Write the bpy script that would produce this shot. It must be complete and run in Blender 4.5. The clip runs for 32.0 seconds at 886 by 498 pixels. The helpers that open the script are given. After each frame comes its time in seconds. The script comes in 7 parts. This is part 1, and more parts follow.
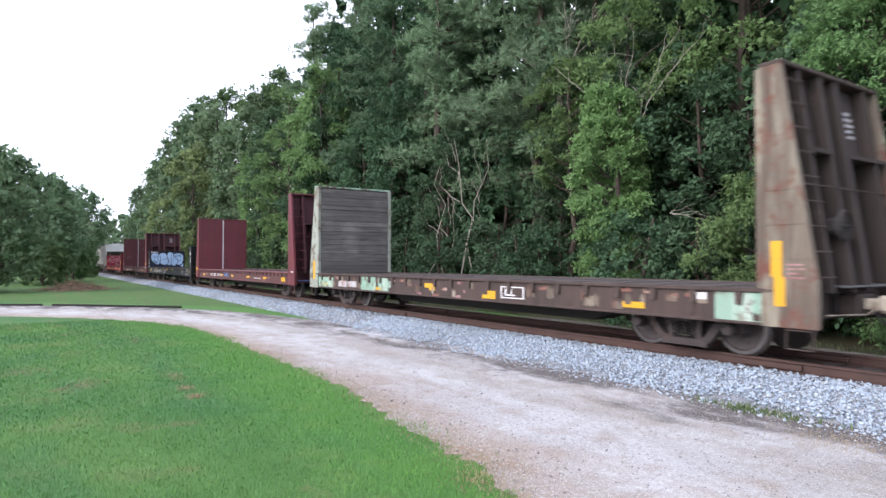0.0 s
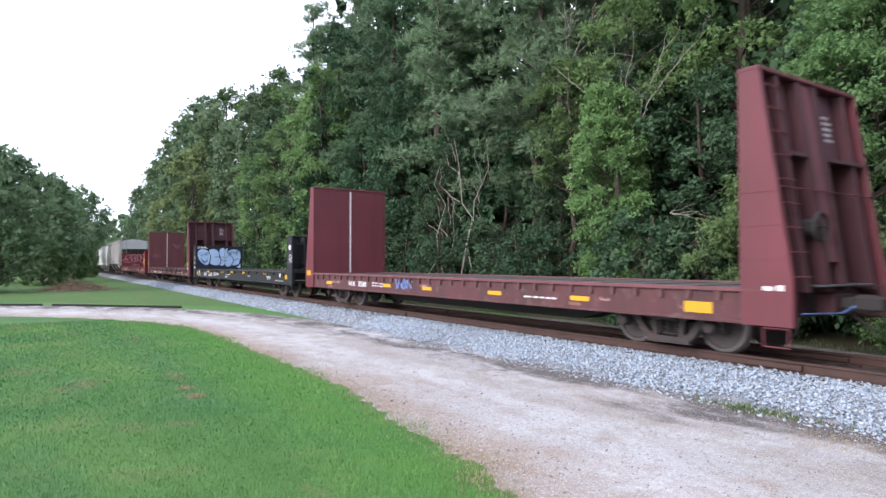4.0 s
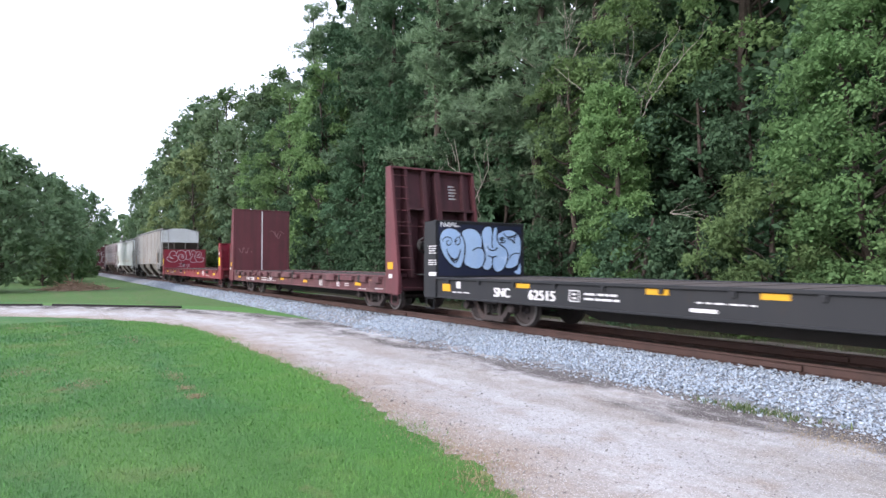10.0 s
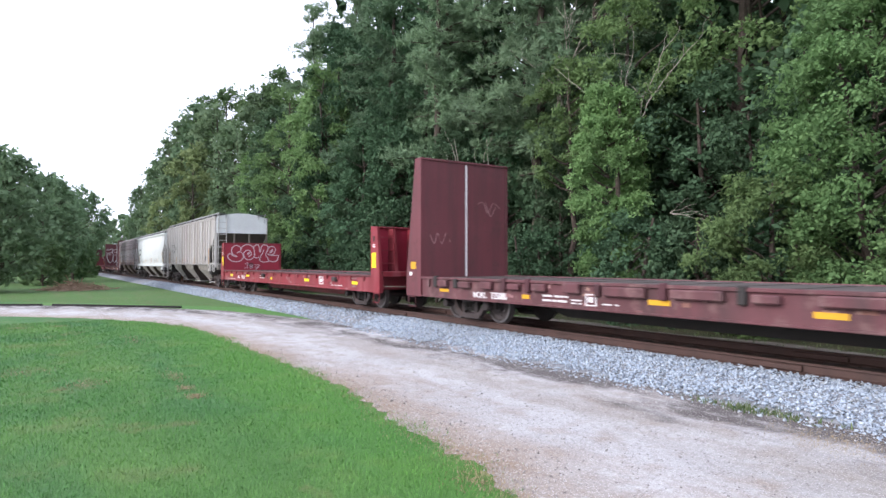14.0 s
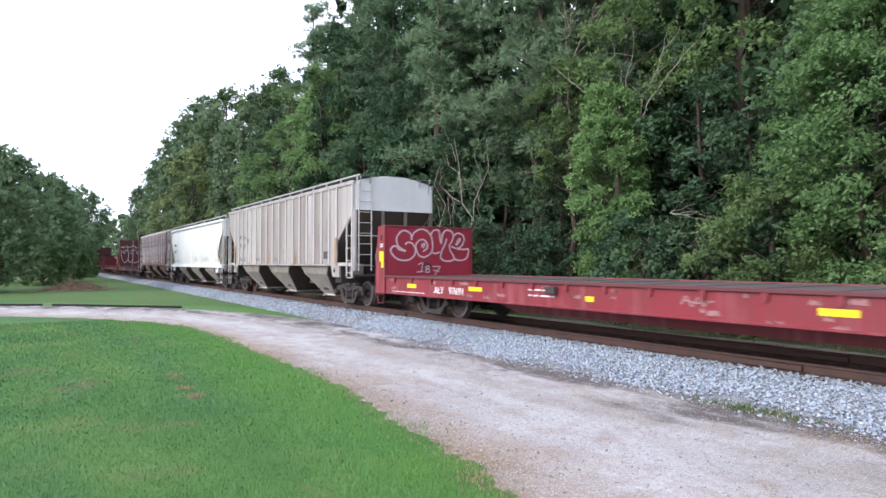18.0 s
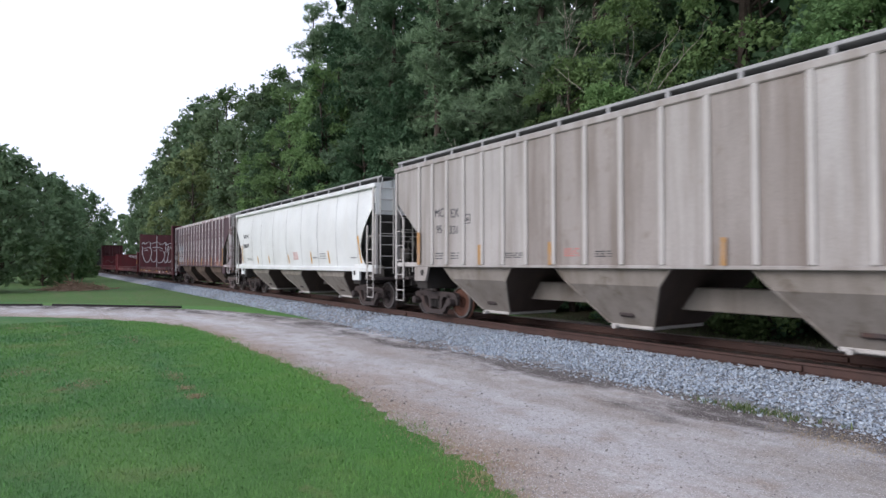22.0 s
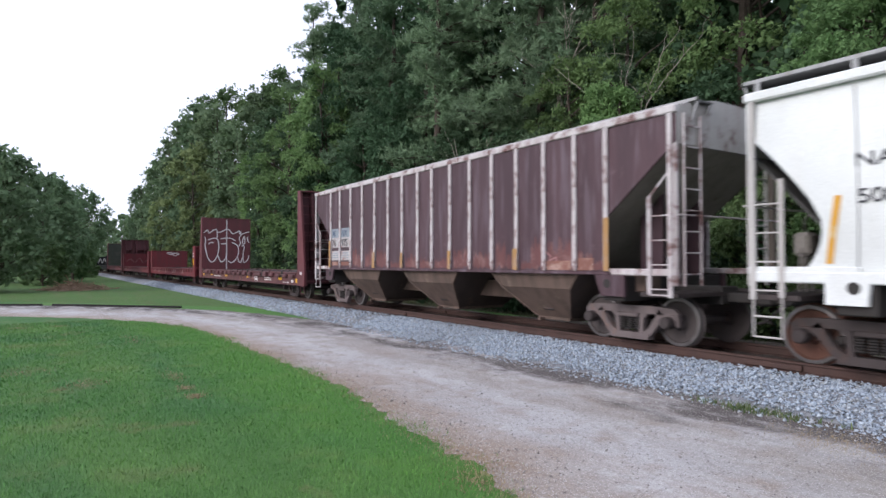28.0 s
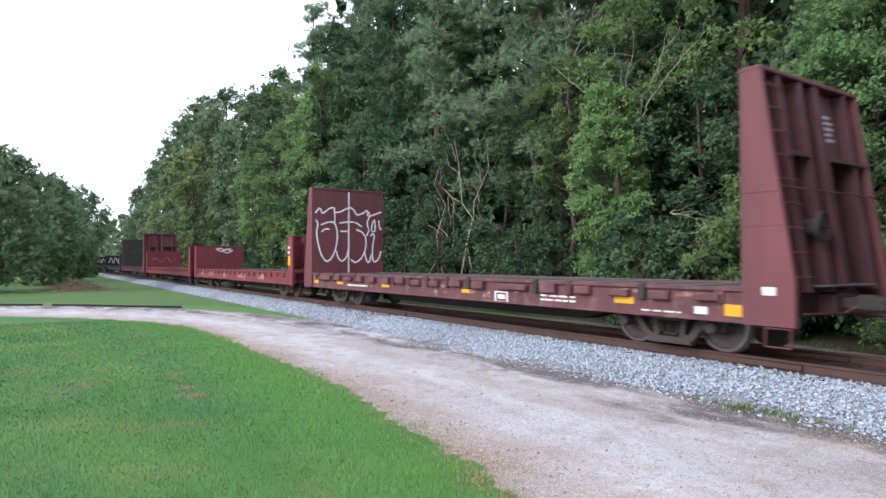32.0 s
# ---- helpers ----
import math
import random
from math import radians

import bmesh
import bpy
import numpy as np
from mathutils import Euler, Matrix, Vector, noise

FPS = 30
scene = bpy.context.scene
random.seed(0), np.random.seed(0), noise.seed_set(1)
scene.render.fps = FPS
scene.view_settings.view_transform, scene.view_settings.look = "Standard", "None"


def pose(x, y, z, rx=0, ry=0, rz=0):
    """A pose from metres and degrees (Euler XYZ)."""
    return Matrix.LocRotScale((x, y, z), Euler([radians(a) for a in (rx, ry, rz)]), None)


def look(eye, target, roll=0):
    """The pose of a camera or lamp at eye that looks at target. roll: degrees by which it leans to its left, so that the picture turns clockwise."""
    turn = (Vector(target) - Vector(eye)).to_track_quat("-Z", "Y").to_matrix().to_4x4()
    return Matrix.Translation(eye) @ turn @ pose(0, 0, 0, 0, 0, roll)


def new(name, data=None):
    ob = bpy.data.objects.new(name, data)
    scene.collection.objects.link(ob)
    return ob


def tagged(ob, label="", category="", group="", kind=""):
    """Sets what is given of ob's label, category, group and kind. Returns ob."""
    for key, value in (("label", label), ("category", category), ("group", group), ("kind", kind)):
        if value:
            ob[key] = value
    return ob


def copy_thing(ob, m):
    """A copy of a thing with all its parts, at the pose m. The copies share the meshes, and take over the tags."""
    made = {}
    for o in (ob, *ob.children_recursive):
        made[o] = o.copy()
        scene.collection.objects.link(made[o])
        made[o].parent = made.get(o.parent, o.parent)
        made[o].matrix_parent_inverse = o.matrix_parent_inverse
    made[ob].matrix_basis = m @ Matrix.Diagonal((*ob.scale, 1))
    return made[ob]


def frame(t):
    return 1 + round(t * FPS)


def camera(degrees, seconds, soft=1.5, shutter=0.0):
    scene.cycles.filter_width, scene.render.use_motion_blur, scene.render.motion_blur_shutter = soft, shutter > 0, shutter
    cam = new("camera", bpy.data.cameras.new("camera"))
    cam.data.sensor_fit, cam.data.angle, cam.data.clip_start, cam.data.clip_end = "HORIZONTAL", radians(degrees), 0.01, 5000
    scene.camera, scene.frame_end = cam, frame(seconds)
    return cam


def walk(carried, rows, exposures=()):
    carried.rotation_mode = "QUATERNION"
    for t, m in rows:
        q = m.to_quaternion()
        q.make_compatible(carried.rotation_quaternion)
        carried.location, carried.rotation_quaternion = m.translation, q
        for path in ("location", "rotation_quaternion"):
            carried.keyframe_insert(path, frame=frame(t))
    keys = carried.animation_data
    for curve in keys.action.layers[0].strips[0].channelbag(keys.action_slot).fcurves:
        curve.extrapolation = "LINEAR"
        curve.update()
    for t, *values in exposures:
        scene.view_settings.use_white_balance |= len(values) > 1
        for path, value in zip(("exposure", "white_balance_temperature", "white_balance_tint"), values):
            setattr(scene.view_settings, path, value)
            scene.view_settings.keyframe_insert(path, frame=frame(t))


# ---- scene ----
# camera: stands still beside the track; the track runs along Y, the train rolls towards -Y
FOV = 71.7
EYE = (0.0, 0.0, 1.95)
HEAD, TILT, LEAN = 33.55, 1.32, 0.0
cam = camera(FOV, 32.0, soft=1.5, shutter=0.5)
STILL = pose(*EYE, 90 + TILT, 0, -HEAD) @ pose(0, 0, 0, 0, 0, LEAN)
walk(cam, [(0.0, STILL), (32.0, STILL)], exposures=[(0.0, 0.91, 6150, 15), (15.0, 0.91, 6150, 15), (19.0, 0.66, 6150, 15), (20.0, 0.42, 6170, 15), (21.5, 0.15, 6180, 15), (23.0, 0.03, 6230, 15), (25.5, -0.07, 6360, 15), (27.5, 0.12, 6250, 15), (28.5, 0.38, 6160, 15), (30.0, 0.6, 6150, 15), (31.0, 0.7, 6150, 15), (32.0, 0.84, 6150, 15)])

# ---- light: a bright hazy evening sky, the sun low and veiled ----
world = bpy.data.worlds.new("sky")
scene.world = world
world.use_nodes = True
wn, wl = world.node_tree.nodes, world.node_tree.links
wn.clear()
sky = wn.new("ShaderNodeTexSky")
sky.sky_type = "NISHITA"
sky.sun_disc = False
sky.sun_elevation = radians(26)
sky.sun_rotation = radians(273)
sky.air_density, sky.dust_density, sky.ozone_density = 1.0, 4.0, 1.0
haze = wn.new("ShaderNodeMix")
haze.data_type = "RGBA"
haze.inputs[0].default_value = 0.8
haze.inputs[7].default_value = (10.85, 11.3, 12.85, 1)
bg = wn.new("ShaderNodeBackground")
bg.inputs[1].default_value = 0.11
wo = wn.new("ShaderNodeOutputWorld")
wl.new(sky.outputs[0], haze.inputs[6])
wl.new(haze.outputs[2], bg.inputs[0])
wl.new(bg.outputs[0], wo.inputs[0])
sun = new("sun", bpy.data.lights.new("sun", "SUN"))
sun.data.energy, sun.data.angle, sun.data.color = 2.0, radians(30), (1.0, 0.97, 0.93)
sun.matrix_world = look((-40, -4, 20), (0, 0, 0))

RAIL = 0.45          # height of the rail top over the lawn
TX = 10.45           # the track's centre line
V = 4.70             # metres of train for each unit of the roll below


def roll(t):
    """How far the train has rolled at t seconds; it slows a little."""
    c = min(t, 21.0)
    return t + 0.08 * (c - c * c / 42.0) + 0.025 * max(0.0, 1 - t) + 0.035 * max(0.0, t - 31)


# ---- mesh building ----
class MB:
    """Gathers faces for one mesh."""

    def __init__(self):
        self.v, self.f = [], []

    def add(self, vs, fs):
        n = len(self.v)
        self.v += [tuple(p) for p in vs]
        self.f += [[i + n for i in f] for f in fs]
        return self

    def box(self, x0, x1, y0, y1, z0, z1, m=None):
        vs = [Vector((x, y, z)) for z in (z0, z1) for y in (y0, y1) for x in (x0, x1)]
        if m:
            vs = [m @ p for p in vs]
        return self.add(vs, [(0, 2, 3, 1), (4, 5, 7, 6), (0, 1, 5, 4), (2, 6, 7, 3), (0, 4, 6, 2), (1, 3, 7, 5)])

    def cbox(self, x0, x1, y0, y1, z0, z1, c=0.01, m=None):
        """A box with chamfered upright and lying edges."""
        vs, ids = [], {}
        for sx in (0, 1):
            for sy in (0, 1):
                for sz in (0, 1):
                    p = [(x0, x1)[sx], (y0, y1)[sy], (z0, z1)[sz]]
                    q = [c if not s else -c for s in (sx, sy, sz)]
                    for a in range(3):
                        w = [p[i] + (q[i] if i != a else 0) for i in range(3)]
                        ids[sx, sy, sz, a] = len(vs)
                        vs.append(Vector(w))
        fs = []
        I = ids
        for a in range(3):
            b, d = [(1, 2), (2, 0), (0, 1)][a]
            for s in (0, 1):
                f = []
                for (u, w) in ((0, 0), (1, 0), (1, 1), (0, 1)):
                    k = [0, 0, 0]
                    k[a], k[b], k[d] = s, u, w
                    f.append(I[(*k, a)])
                fs.append(f if s else f[::-1])
        for a in range(3):
            b, d = [(1, 2), (2, 0), (0, 1)][a]
            for u in (0, 1):
                for w in (0, 1):
                    k0, k1 = [0, 0, 0], [0, 0, 0]
                    k0[a], k1[a] = 0, 1
                    k0[b] = k1[b] = u
                    k0[d] = k1[d] = w
                    f = [I[(*k0, b)], I[(*k1, b)], I[(*k1, d)], I[(*k0, d)]]
                    fs.append(f if (u ^ w) else f[::-1])
        for sx in (0, 1):
            for sy in (0, 1):
                for sz in (0, 1):
                    f = [I[sx, sy, sz, 0], I[sx, sy, sz, 1], I[sx, sy, sz, 2]]
                    fs.append(f if (sx + sy + sz) % 2 else f[::-1])
        if m:
            vs = [m @ p for p in vs]
        return self.add(vs, fs)

    def cyl(self, p0, p1, r0, r1=None, n=8, caps=True):
        p0, p1 = Vector(p0), Vector(p1)
        r1 = r0 if r1 is None else r1
        q = (p1 - p0).to_track_quat("Z", "Y").to_matrix()
        vs = []
        for p, r in ((p0, r0), (p1, r1)):
            vs += [p + q @ Vector((r * math.cos(6.2832 * i / n), r * math.sin(6.2832 * i / n), 0)) for i in range(n)]
        fs = [(i, (i + 1) % n, n + (i + 1) % n, n + i) for i in range(n)]
        if caps:
            fs += [tuple(range(n))[::-1], tuple(range(n, 2 * n))]
        return self.add(vs, fs)

    def lathe(self, prof, centre, axis="x", n=24):
        """A closed ring of (offset along the axis, radius) turned round the axis."""
        vs, k = [], len(prof)
        for i in range(n):
            a = 6.283185 * i / n
            for o, r in prof:
                p = (o, r * math.cos(a), r * math.sin(a))
                vs.append(Vector(centre) + Vector(p if axis == "x" else (p[1], p[2], p[0])))
        fs = [(i * k + j, i * k + j + 1, ((i + 1) % n) * k + j + 1, ((i + 1) % n) * k + j) for i in range(n) for j in range(k - 1)]
        return self.add(vs, fs)

    def prism(self, poly, axis, a, b):
        """A flat outline pushed from a to b along the axis: x takes (y, z), y takes (x, z), z takes (x, y)."""
        def at(p, w):
            return {"x": (w, p[0], p[1]), "y": (p[0], w, p[1]), "z": (p[0], p[1], w)}[axis]
        n = len(poly)
        vs = [at(p, a) for p in poly] + [at(p, b) for p in poly]
        fs = [(i, (i + 1) % n, n + (i + 1) % n, n + i) for i in range(n)] + [tuple(range(n))[::-1], tuple(range(n, 2 * n))]
        return self.add(vs, fs)

    def mesh(self, name, fix=True):
        me = bpy.data.meshes.new(name)
        me.from_pydata(self.v, [], self.f)
        if fix and len(self.f) < 20000:
            bm = bmesh.new()
            bm.from_mesh(me)
            bmesh.ops.recalc_face_normals(bm, faces=bm.faces)
            bm.to_mesh(me)
            bm.free()
        return me


def part(name, mb, material, parent, label="", at=None, smooth=False):
    """Links one mesh as a part under a thing or a part."""
    me = mb if isinstance(mb, bpy.types.Mesh) else mb.mesh(name)
    if material and not me.materials:
        me.materials.append(material)
    if smooth:
        me.shade_smooth()
    ob = new(name, me)
    ob.parent = parent
    if at:
        ob.matrix_basis = at
    return tagged(ob, label)


def thing(name, label, category, group="", at=None, kind=""):
    ob = new(name)
    ob.empty_display_size = 0.2
    if at:
        ob.matrix_basis = at
    return tagged(ob, label, category, group, kind)


# ---- materials ----
def nodes_of(name):
    m = bpy.data.materials.new(name)
    m.use_nodes = True
    t = m.node_tree
    return m, t.nodes, t.links, t.nodes["Principled BSDF"]


def noise_fac(n, l, scale, detail=4.0, lo=0.35, hi=0.65, space="Object", stretch=None, rough=0.55):
    co = n.new("ShaderNodeTexCoord")
    tx = n.new("ShaderNodeTexNoise")
    tx.inputs["Scale"].default_value, tx.inputs["Detail"].default_value, tx.inputs["Roughness"].default_value = scale, detail, rough
    src = co.outputs[space]
    if stretch:
        mp = n.new("ShaderNodeMapping")
        mp.inputs["Scale"].default_value = stretch
        l.new(src, mp.inputs[0])
        src = mp.outputs[0]
    l.new(src, tx.inputs["Vector"])
    r = n.new("ShaderNodeMapRange")
    r.inputs[1].default_value, r.inputs[2].default_value = lo, hi
    l.new(tx.outputs["Fac"], r.inputs[0])
    return r.outputs[0], tx.outputs["Fac"]


def mix(n, l, fac, a, b, mode="MIX"):
    m = n.new("ShaderNodeMix")
    m.data_type, m.blend_type = "RGBA", mode
    for s, v in ((0, fac), (6, a), (7, b)):
        if isinstance(v, (int, float)):
            m.inputs[s].default_value = v
        elif isinstance(v, tuple):
            m.inputs[s].default_value = (*v[:3], 1)
        else:
            l.new(v, m.inputs[s])
    return m.outputs[2]


def bump(n, l, b, h, strength=0.3, dist=0.02):
    bp = n.new("ShaderNodeBump")
    bp.inputs["Strength"].default_value, bp.inputs["Distance"].default_value = strength, dist
    l.new(h, bp.inputs["Height"])
    l.new(bp.outputs[0], b.inputs["Normal"])


def painted(name, col, wear, grime, rough=0.55, wear_lo=0.6, wear_hi=0.7, streak=0.6, metal=0.0, vary=0.0, bleach=None):
    """Weathered paint: run-down streaks of grime, patches worn to rust, fine grain."""
    m, n, l, b = nodes_of(name)
    f1, _ = noise_fac(n, l, 0.7, 3, 0.3, 0.75)
    c = mix(n, l, f1, col, tuple(x * 0.8 for x in col))
    f2, _ = noise_fac(n, l, 1.0, 5, 0.42, 0.75, stretch=(3.0, 3.0, 0.25))
    mm = n.new("ShaderNodeMath")
    mm.operation = "MULTIPLY"
    mm.inputs[1].default_value = streak
    l.new(f2, mm.inputs[0])
    c = mix(n, l, mm.outputs[0], c, grime)
    if bleach:
        fb, _ = noise_fac(n, l, 1.7, 5, 0.5, 0.7, stretch=(2.6, 2.6, 0.3))
        c = mix(n, l, fb, c, bleach)
    f3, h3 = noise_fac(n, l, 2.6, 8, wear_lo, wear_hi, rough=0.7)
    c = mix(n, l, f3, c, wear)
    f4, h4 = noise_fac(n, l, 45, 3, 0.3, 0.7)
    c = mix(n, l, f4, c, mix(n, l, 0.2, c, (0.02, 0.02, 0.02)))
    if vary:
        oi = n.new("ShaderNodeObjectInfo")
        vr = n.new("ShaderNodeMapRange")
        vr.inputs[3].default_value, vr.inputs[4].default_value = 0.0, vary * 2
        l.new(oi.outputs["Random"], vr.inputs[0])
        c = mix(n, l, vr.outputs[0], c, mix(n, l, 0.6, c, grime))
    l.new(c, b.inputs["Base Color"])
    rr = n.new("ShaderNodeMapRange")
    rr.inputs[3].default_value, rr.inputs[4].default_value = rough, min(1, rough + 0.3)
    l.new(f3, rr.inputs[0])
    l.new(rr.outputs[0], b.inputs["Roughness"])
    b.inputs["Metallic"].default_value = metal
    bump(n, l, b, h3, 0.15, 0.01)
    b.inputs["Specular IOR Level"].default_value = 0.35
    return m


RUST = (0.10, 0.045, 0.03)
M_maroon = painted("maroon_paint", (0.138, 0.029, 0.038), (0.09, 0.04, 0.04), (0.075, 0.026, 0.029), 0.5, 0.62, 0.8, 0.6)
M_maroon2 = painted("dark_maroon_paint", (0.135, 0.036, 0.043), (0.085, 0.042, 0.04), (0.065, 0.028, 0.029), 0.6, 0.56, 0.76, 0.8)
M_red = painted("red_paint", (0.22, 0.022, 0.032), (0.13, 0.04, 0.035), (0.12, 0.03, 0.03), 0.5, bleach=(0.25, 0.06, 0.07))
M_black = painted("black_paint", (0.014, 0.015, 0.018), (0.035, 0.028, 0.025), (0.02, 0.02, 0.021), 0.6)
M_brown = painted("brown_rust_paint", (0.066, 0.043, 0.036), (0.17, 0.125, 0.1), (0.03, 0.02, 0.017), 0.75, 0.62, 0.76, 0.9)
M_tan = painted("tan_faded_paint", (0.33, 0.29, 0.23), (0.11, 0.06, 0.04), (0.13, 0.095, 0.07), 0.7, 0.5, 0.66, 0.9)
M_mint = painted("faded_green_paint", (0.24, 0.4, 0.3), (0.11, 0.065, 0.045), (0.25, 0.3, 0.24), 0.6, 0.52, 0.62, 0.6, bleach=(0.38, 0.44, 0.38))
M_grey = painted("pale_grey_paint", (0.42, 0.40, 0.385), (0.27, 0.235, 0.205), (0.2, 0.172, 0.15), 0.5, 0.6, 0.8, 1.0, vary=0.3)
M_white = painted("white_paint", (0.71, 0.735, 0.725), (0.52, 0.5, 0.46), (0.6, 0.6, 0.57), 0.4, 0.7, 0.86, 0.45)
M_hbrown = painted("faded_brown_paint", (0.085, 0.045, 0.054), (0.17, 0.12, 0.13), (0.045, 0.024, 0.03), 0.6, 0.6, 0.74, 1.0, vary=0.55, bleach=(0.135, 0.1, 0.118))
M_chalk = painted("chalky_rib_paint", (0.55, 0.52, 0.52), (0.16, 0.09, 0.085), (0.28, 0.2, 0.2), 0.7, 0.5, 0.62, 0.9)
M_steel = painted("dirty_truck_steel", (0.052, 0.04, 0.038), (0.1, 0.056, 0.044), (0.028, 0.021, 0.02), 0.75, 0.58, 0.75, 0.8)
M_dusty = painted("dusty_truck_steel", (0.15, 0.12, 0.117), (0.2, 0.12, 0.09), (0.08, 0.062, 0.06), 0.8, 0.58, 0.75, 0.8)
M_wheel = painted("wheel_steel", (0.078, 0.063, 0.06), (0.11, 0.07, 0.055), (0.045, 0.036, 0.034), 0.7)
M_orange = painted("rust_orange_wheel", (0.125, 0.052, 0.034), (0.09, 0.045, 0.035), (0.12, 0.06, 0.04), 0.8)
M_tread = painted("worn_bright_steel", (0.2, 0.185, 0.18), (0.13, 0.11, 0.1), (0.14, 0.125, 0.12), 0.4, 0.6, 0.75, 0.3, metal=0.7)
M_under = painted("underframe_grime", (0.03, 0.026, 0.024), (0.05, 0.035, 0.03), (0.02, 0.018, 0.016), 0.8)
M_dirtgrey = painted("dusty_hopper_bay", (0.14, 0.118, 0.098), (0.1, 0.075, 0.06), (0.09, 0.075, 0.06), 0.8)
M_brownbay = painted("brown_dusty_bay", (0.13, 0.088, 0.07), (0.2, 0.16, 0.12), (0.05, 0.036, 0.028), 0.8, 0.6, 0.75, 0.9)
M_rail = painted("rail_rust", (0.072, 0.038, 0.03), (0.05, 0.029, 0.025), (0.038, 0.024, 0.02), 0.7)
M_yellow = painted("yellow_reflector", (0.66, 0.35, 0.012), (0.4, 0.22, 0.06), (0.5, 0.26, 0.02), 0.45, 0.62, 0.75, 0.5)
M_letter = painted("white_lettering", (0.72, 0.7, 0.7), (0.5, 0.42, 0.42), (0.6, 0.55, 0.55), 0.6, 0.68, 0.8, 0.3)
M_dark_letter = painted("dark_lettering", (0.05, 0.05, 0.06), (0.2, 0.2, 0.2), (0.08, 0.08, 0.08), 0.6, 0.7, 0.85, 0.3)


def wood(name, a, b, c, rough=0.85, vary=0.45, grain=(3.0, 0.5, 6)):
    m, n, l, bs = nodes_of(name)
    f1, h = noise_fac(n, l, grain[0], 7, 0.36, 0.64, rough=0.65, stretch=(grain[1], grain[2], grain[2]))
    col = mix(n, l, f1, a, b)
    f2, _ = noise_fac(n, l, 0.9, 3, 0.5, 0.75)
    col = mix(n, l, f2, col, c)
    oi = n.new("ShaderNodeObjectInfo")
    rr = n.new("ShaderNodeMapRange")
    rr.inputs[3].default_value, rr.inputs[4].default_value = 0.0, vary
    l.new(oi.outputs["Random"], rr.inputs[0])
    col = mix(n, l, rr.outputs[0], col, tuple(x * 0.45 for x in a))
    l.new(col, bs.inputs["Base Color"])
    bs.inputs["Roughness"].default_value = rough
    bump(n, l, bs, h, 0.4, 0.01)
    return m


def ground_material(name, cols, scale, fine, strength=0.5, dist=0.02, rough=0.95):
    m, n, l, b = nodes_of(name)
    f1, _ = noise_fac(n, l, scale, 5, 0.35, 0.68)
    c = mix(n, l, f1, cols[0], cols[1])
    f2, _ = noise_fac(n, l, scale * 4.7, 4, 0.45, 0.72)
    c = mix(n, l, f2, c, cols[2])
    f3, h = noise_fac(n, l, fine, 6, 0.3, 0.7, rough=0.75)
    c = mix(n, l, f3, c, mix(n, l, 0.45, c, cols[3]))
    l.new(c, b.inputs["Base Color"])
    b.inputs["Roughness"].default_value = rough
    b.inputs["Specular IOR Level"].default_value = 0.2
    bump(n, l, b, h, strength, dist)
    return m


def lawn_material(name, blades):
    """Mown grass: broad lush, dry and bluish patches; the ground and its blades share them."""
    m, n, l, b = nodes_of(name)
    f1, _ = noise_fac(n, l, 0.22, 4, 0.38, 0.64)
    c = mix(n, l, f1, (0.052, 0.14, 0.037), (0.094, 0.194, 0.05))
    f2, _ = noise_fac(n, l, 0.5, 4, 0.48, 0.68, stretch=(1.3, 0.5, 1))
    c = mix(n, l, f2, c, (0.054, 0.14, 0.05))
    f3, _ = noise_fac(n, l, 0.9, 5, 0.55, 0.74)
    c = mix(n, l, f3, c, (0.13, 0.175, 0.065))
    f5, _ = noise_fac(n, l, 0.7, 6, 0.58, 0.74, rough=0.65)
    c = mix(n, l, f5, c, (0.18, 0.14, 0.08))
    # lusher growth along the drive
    co = n.new("ShaderNodeTexCoord")
    sep = n.new("ShaderNodeSeparateXYZ")
    l.new(co.outputs["Object"], sep.inputs[0])
    _, wob = noise_fac(n, l, 0.45, 4)
    ad = n.new("ShaderNodeMath")
    ad.operation = "MULTIPLY_ADD"
    ad.inputs[1].default_value = 2.2
    l.new(wob, ad.inputs[0])
    l.new(sep.outputs[0], ad.inputs[2])
    lush = n.new("ShaderNodeMapRange")
    lush.inputs[1].default_value, lush.inputs[2].default_value, lush.inputs[4].default_value = 3.1, 4.3, 0.65
    l.new(ad.outputs[0], lush.inputs[0])
    c = mix(n, l, lush.outputs[0], c, (0.08, 0.2, 0.036))
    if blades:
        g = n.new("ShaderNodeNewGeometry")
        hs = n.new("ShaderNodeHueSaturation")
        r = n.new("ShaderNodeMapRange")
        r.inputs[3].default_value, r.inputs[4].default_value = 0.8, 1.5
        l.new(g.outputs["Random Per Island"], r.inputs[0])
        l.new(r.outputs[0], hs.inputs["Value"])
        l.new(c, hs.inputs["Color"])
        c = hs.outputs[0]
    else:
        f4, h = noise_fac(n, l, 30, 6, 0.3, 0.7, rough=0.75)
        c = mix(n, l, f4, c, mix(n, l, 0.4, c, (0.03, 0.08, 0.014)))
        bump(n, l, b, h, 0.8, 0.03)
    l.new(c, b.inputs["Base Color"])
    b.inputs["Roughness"].default_value = 0.8
    b.inputs["Specular IOR Level"].default_value = 0.2
    return m


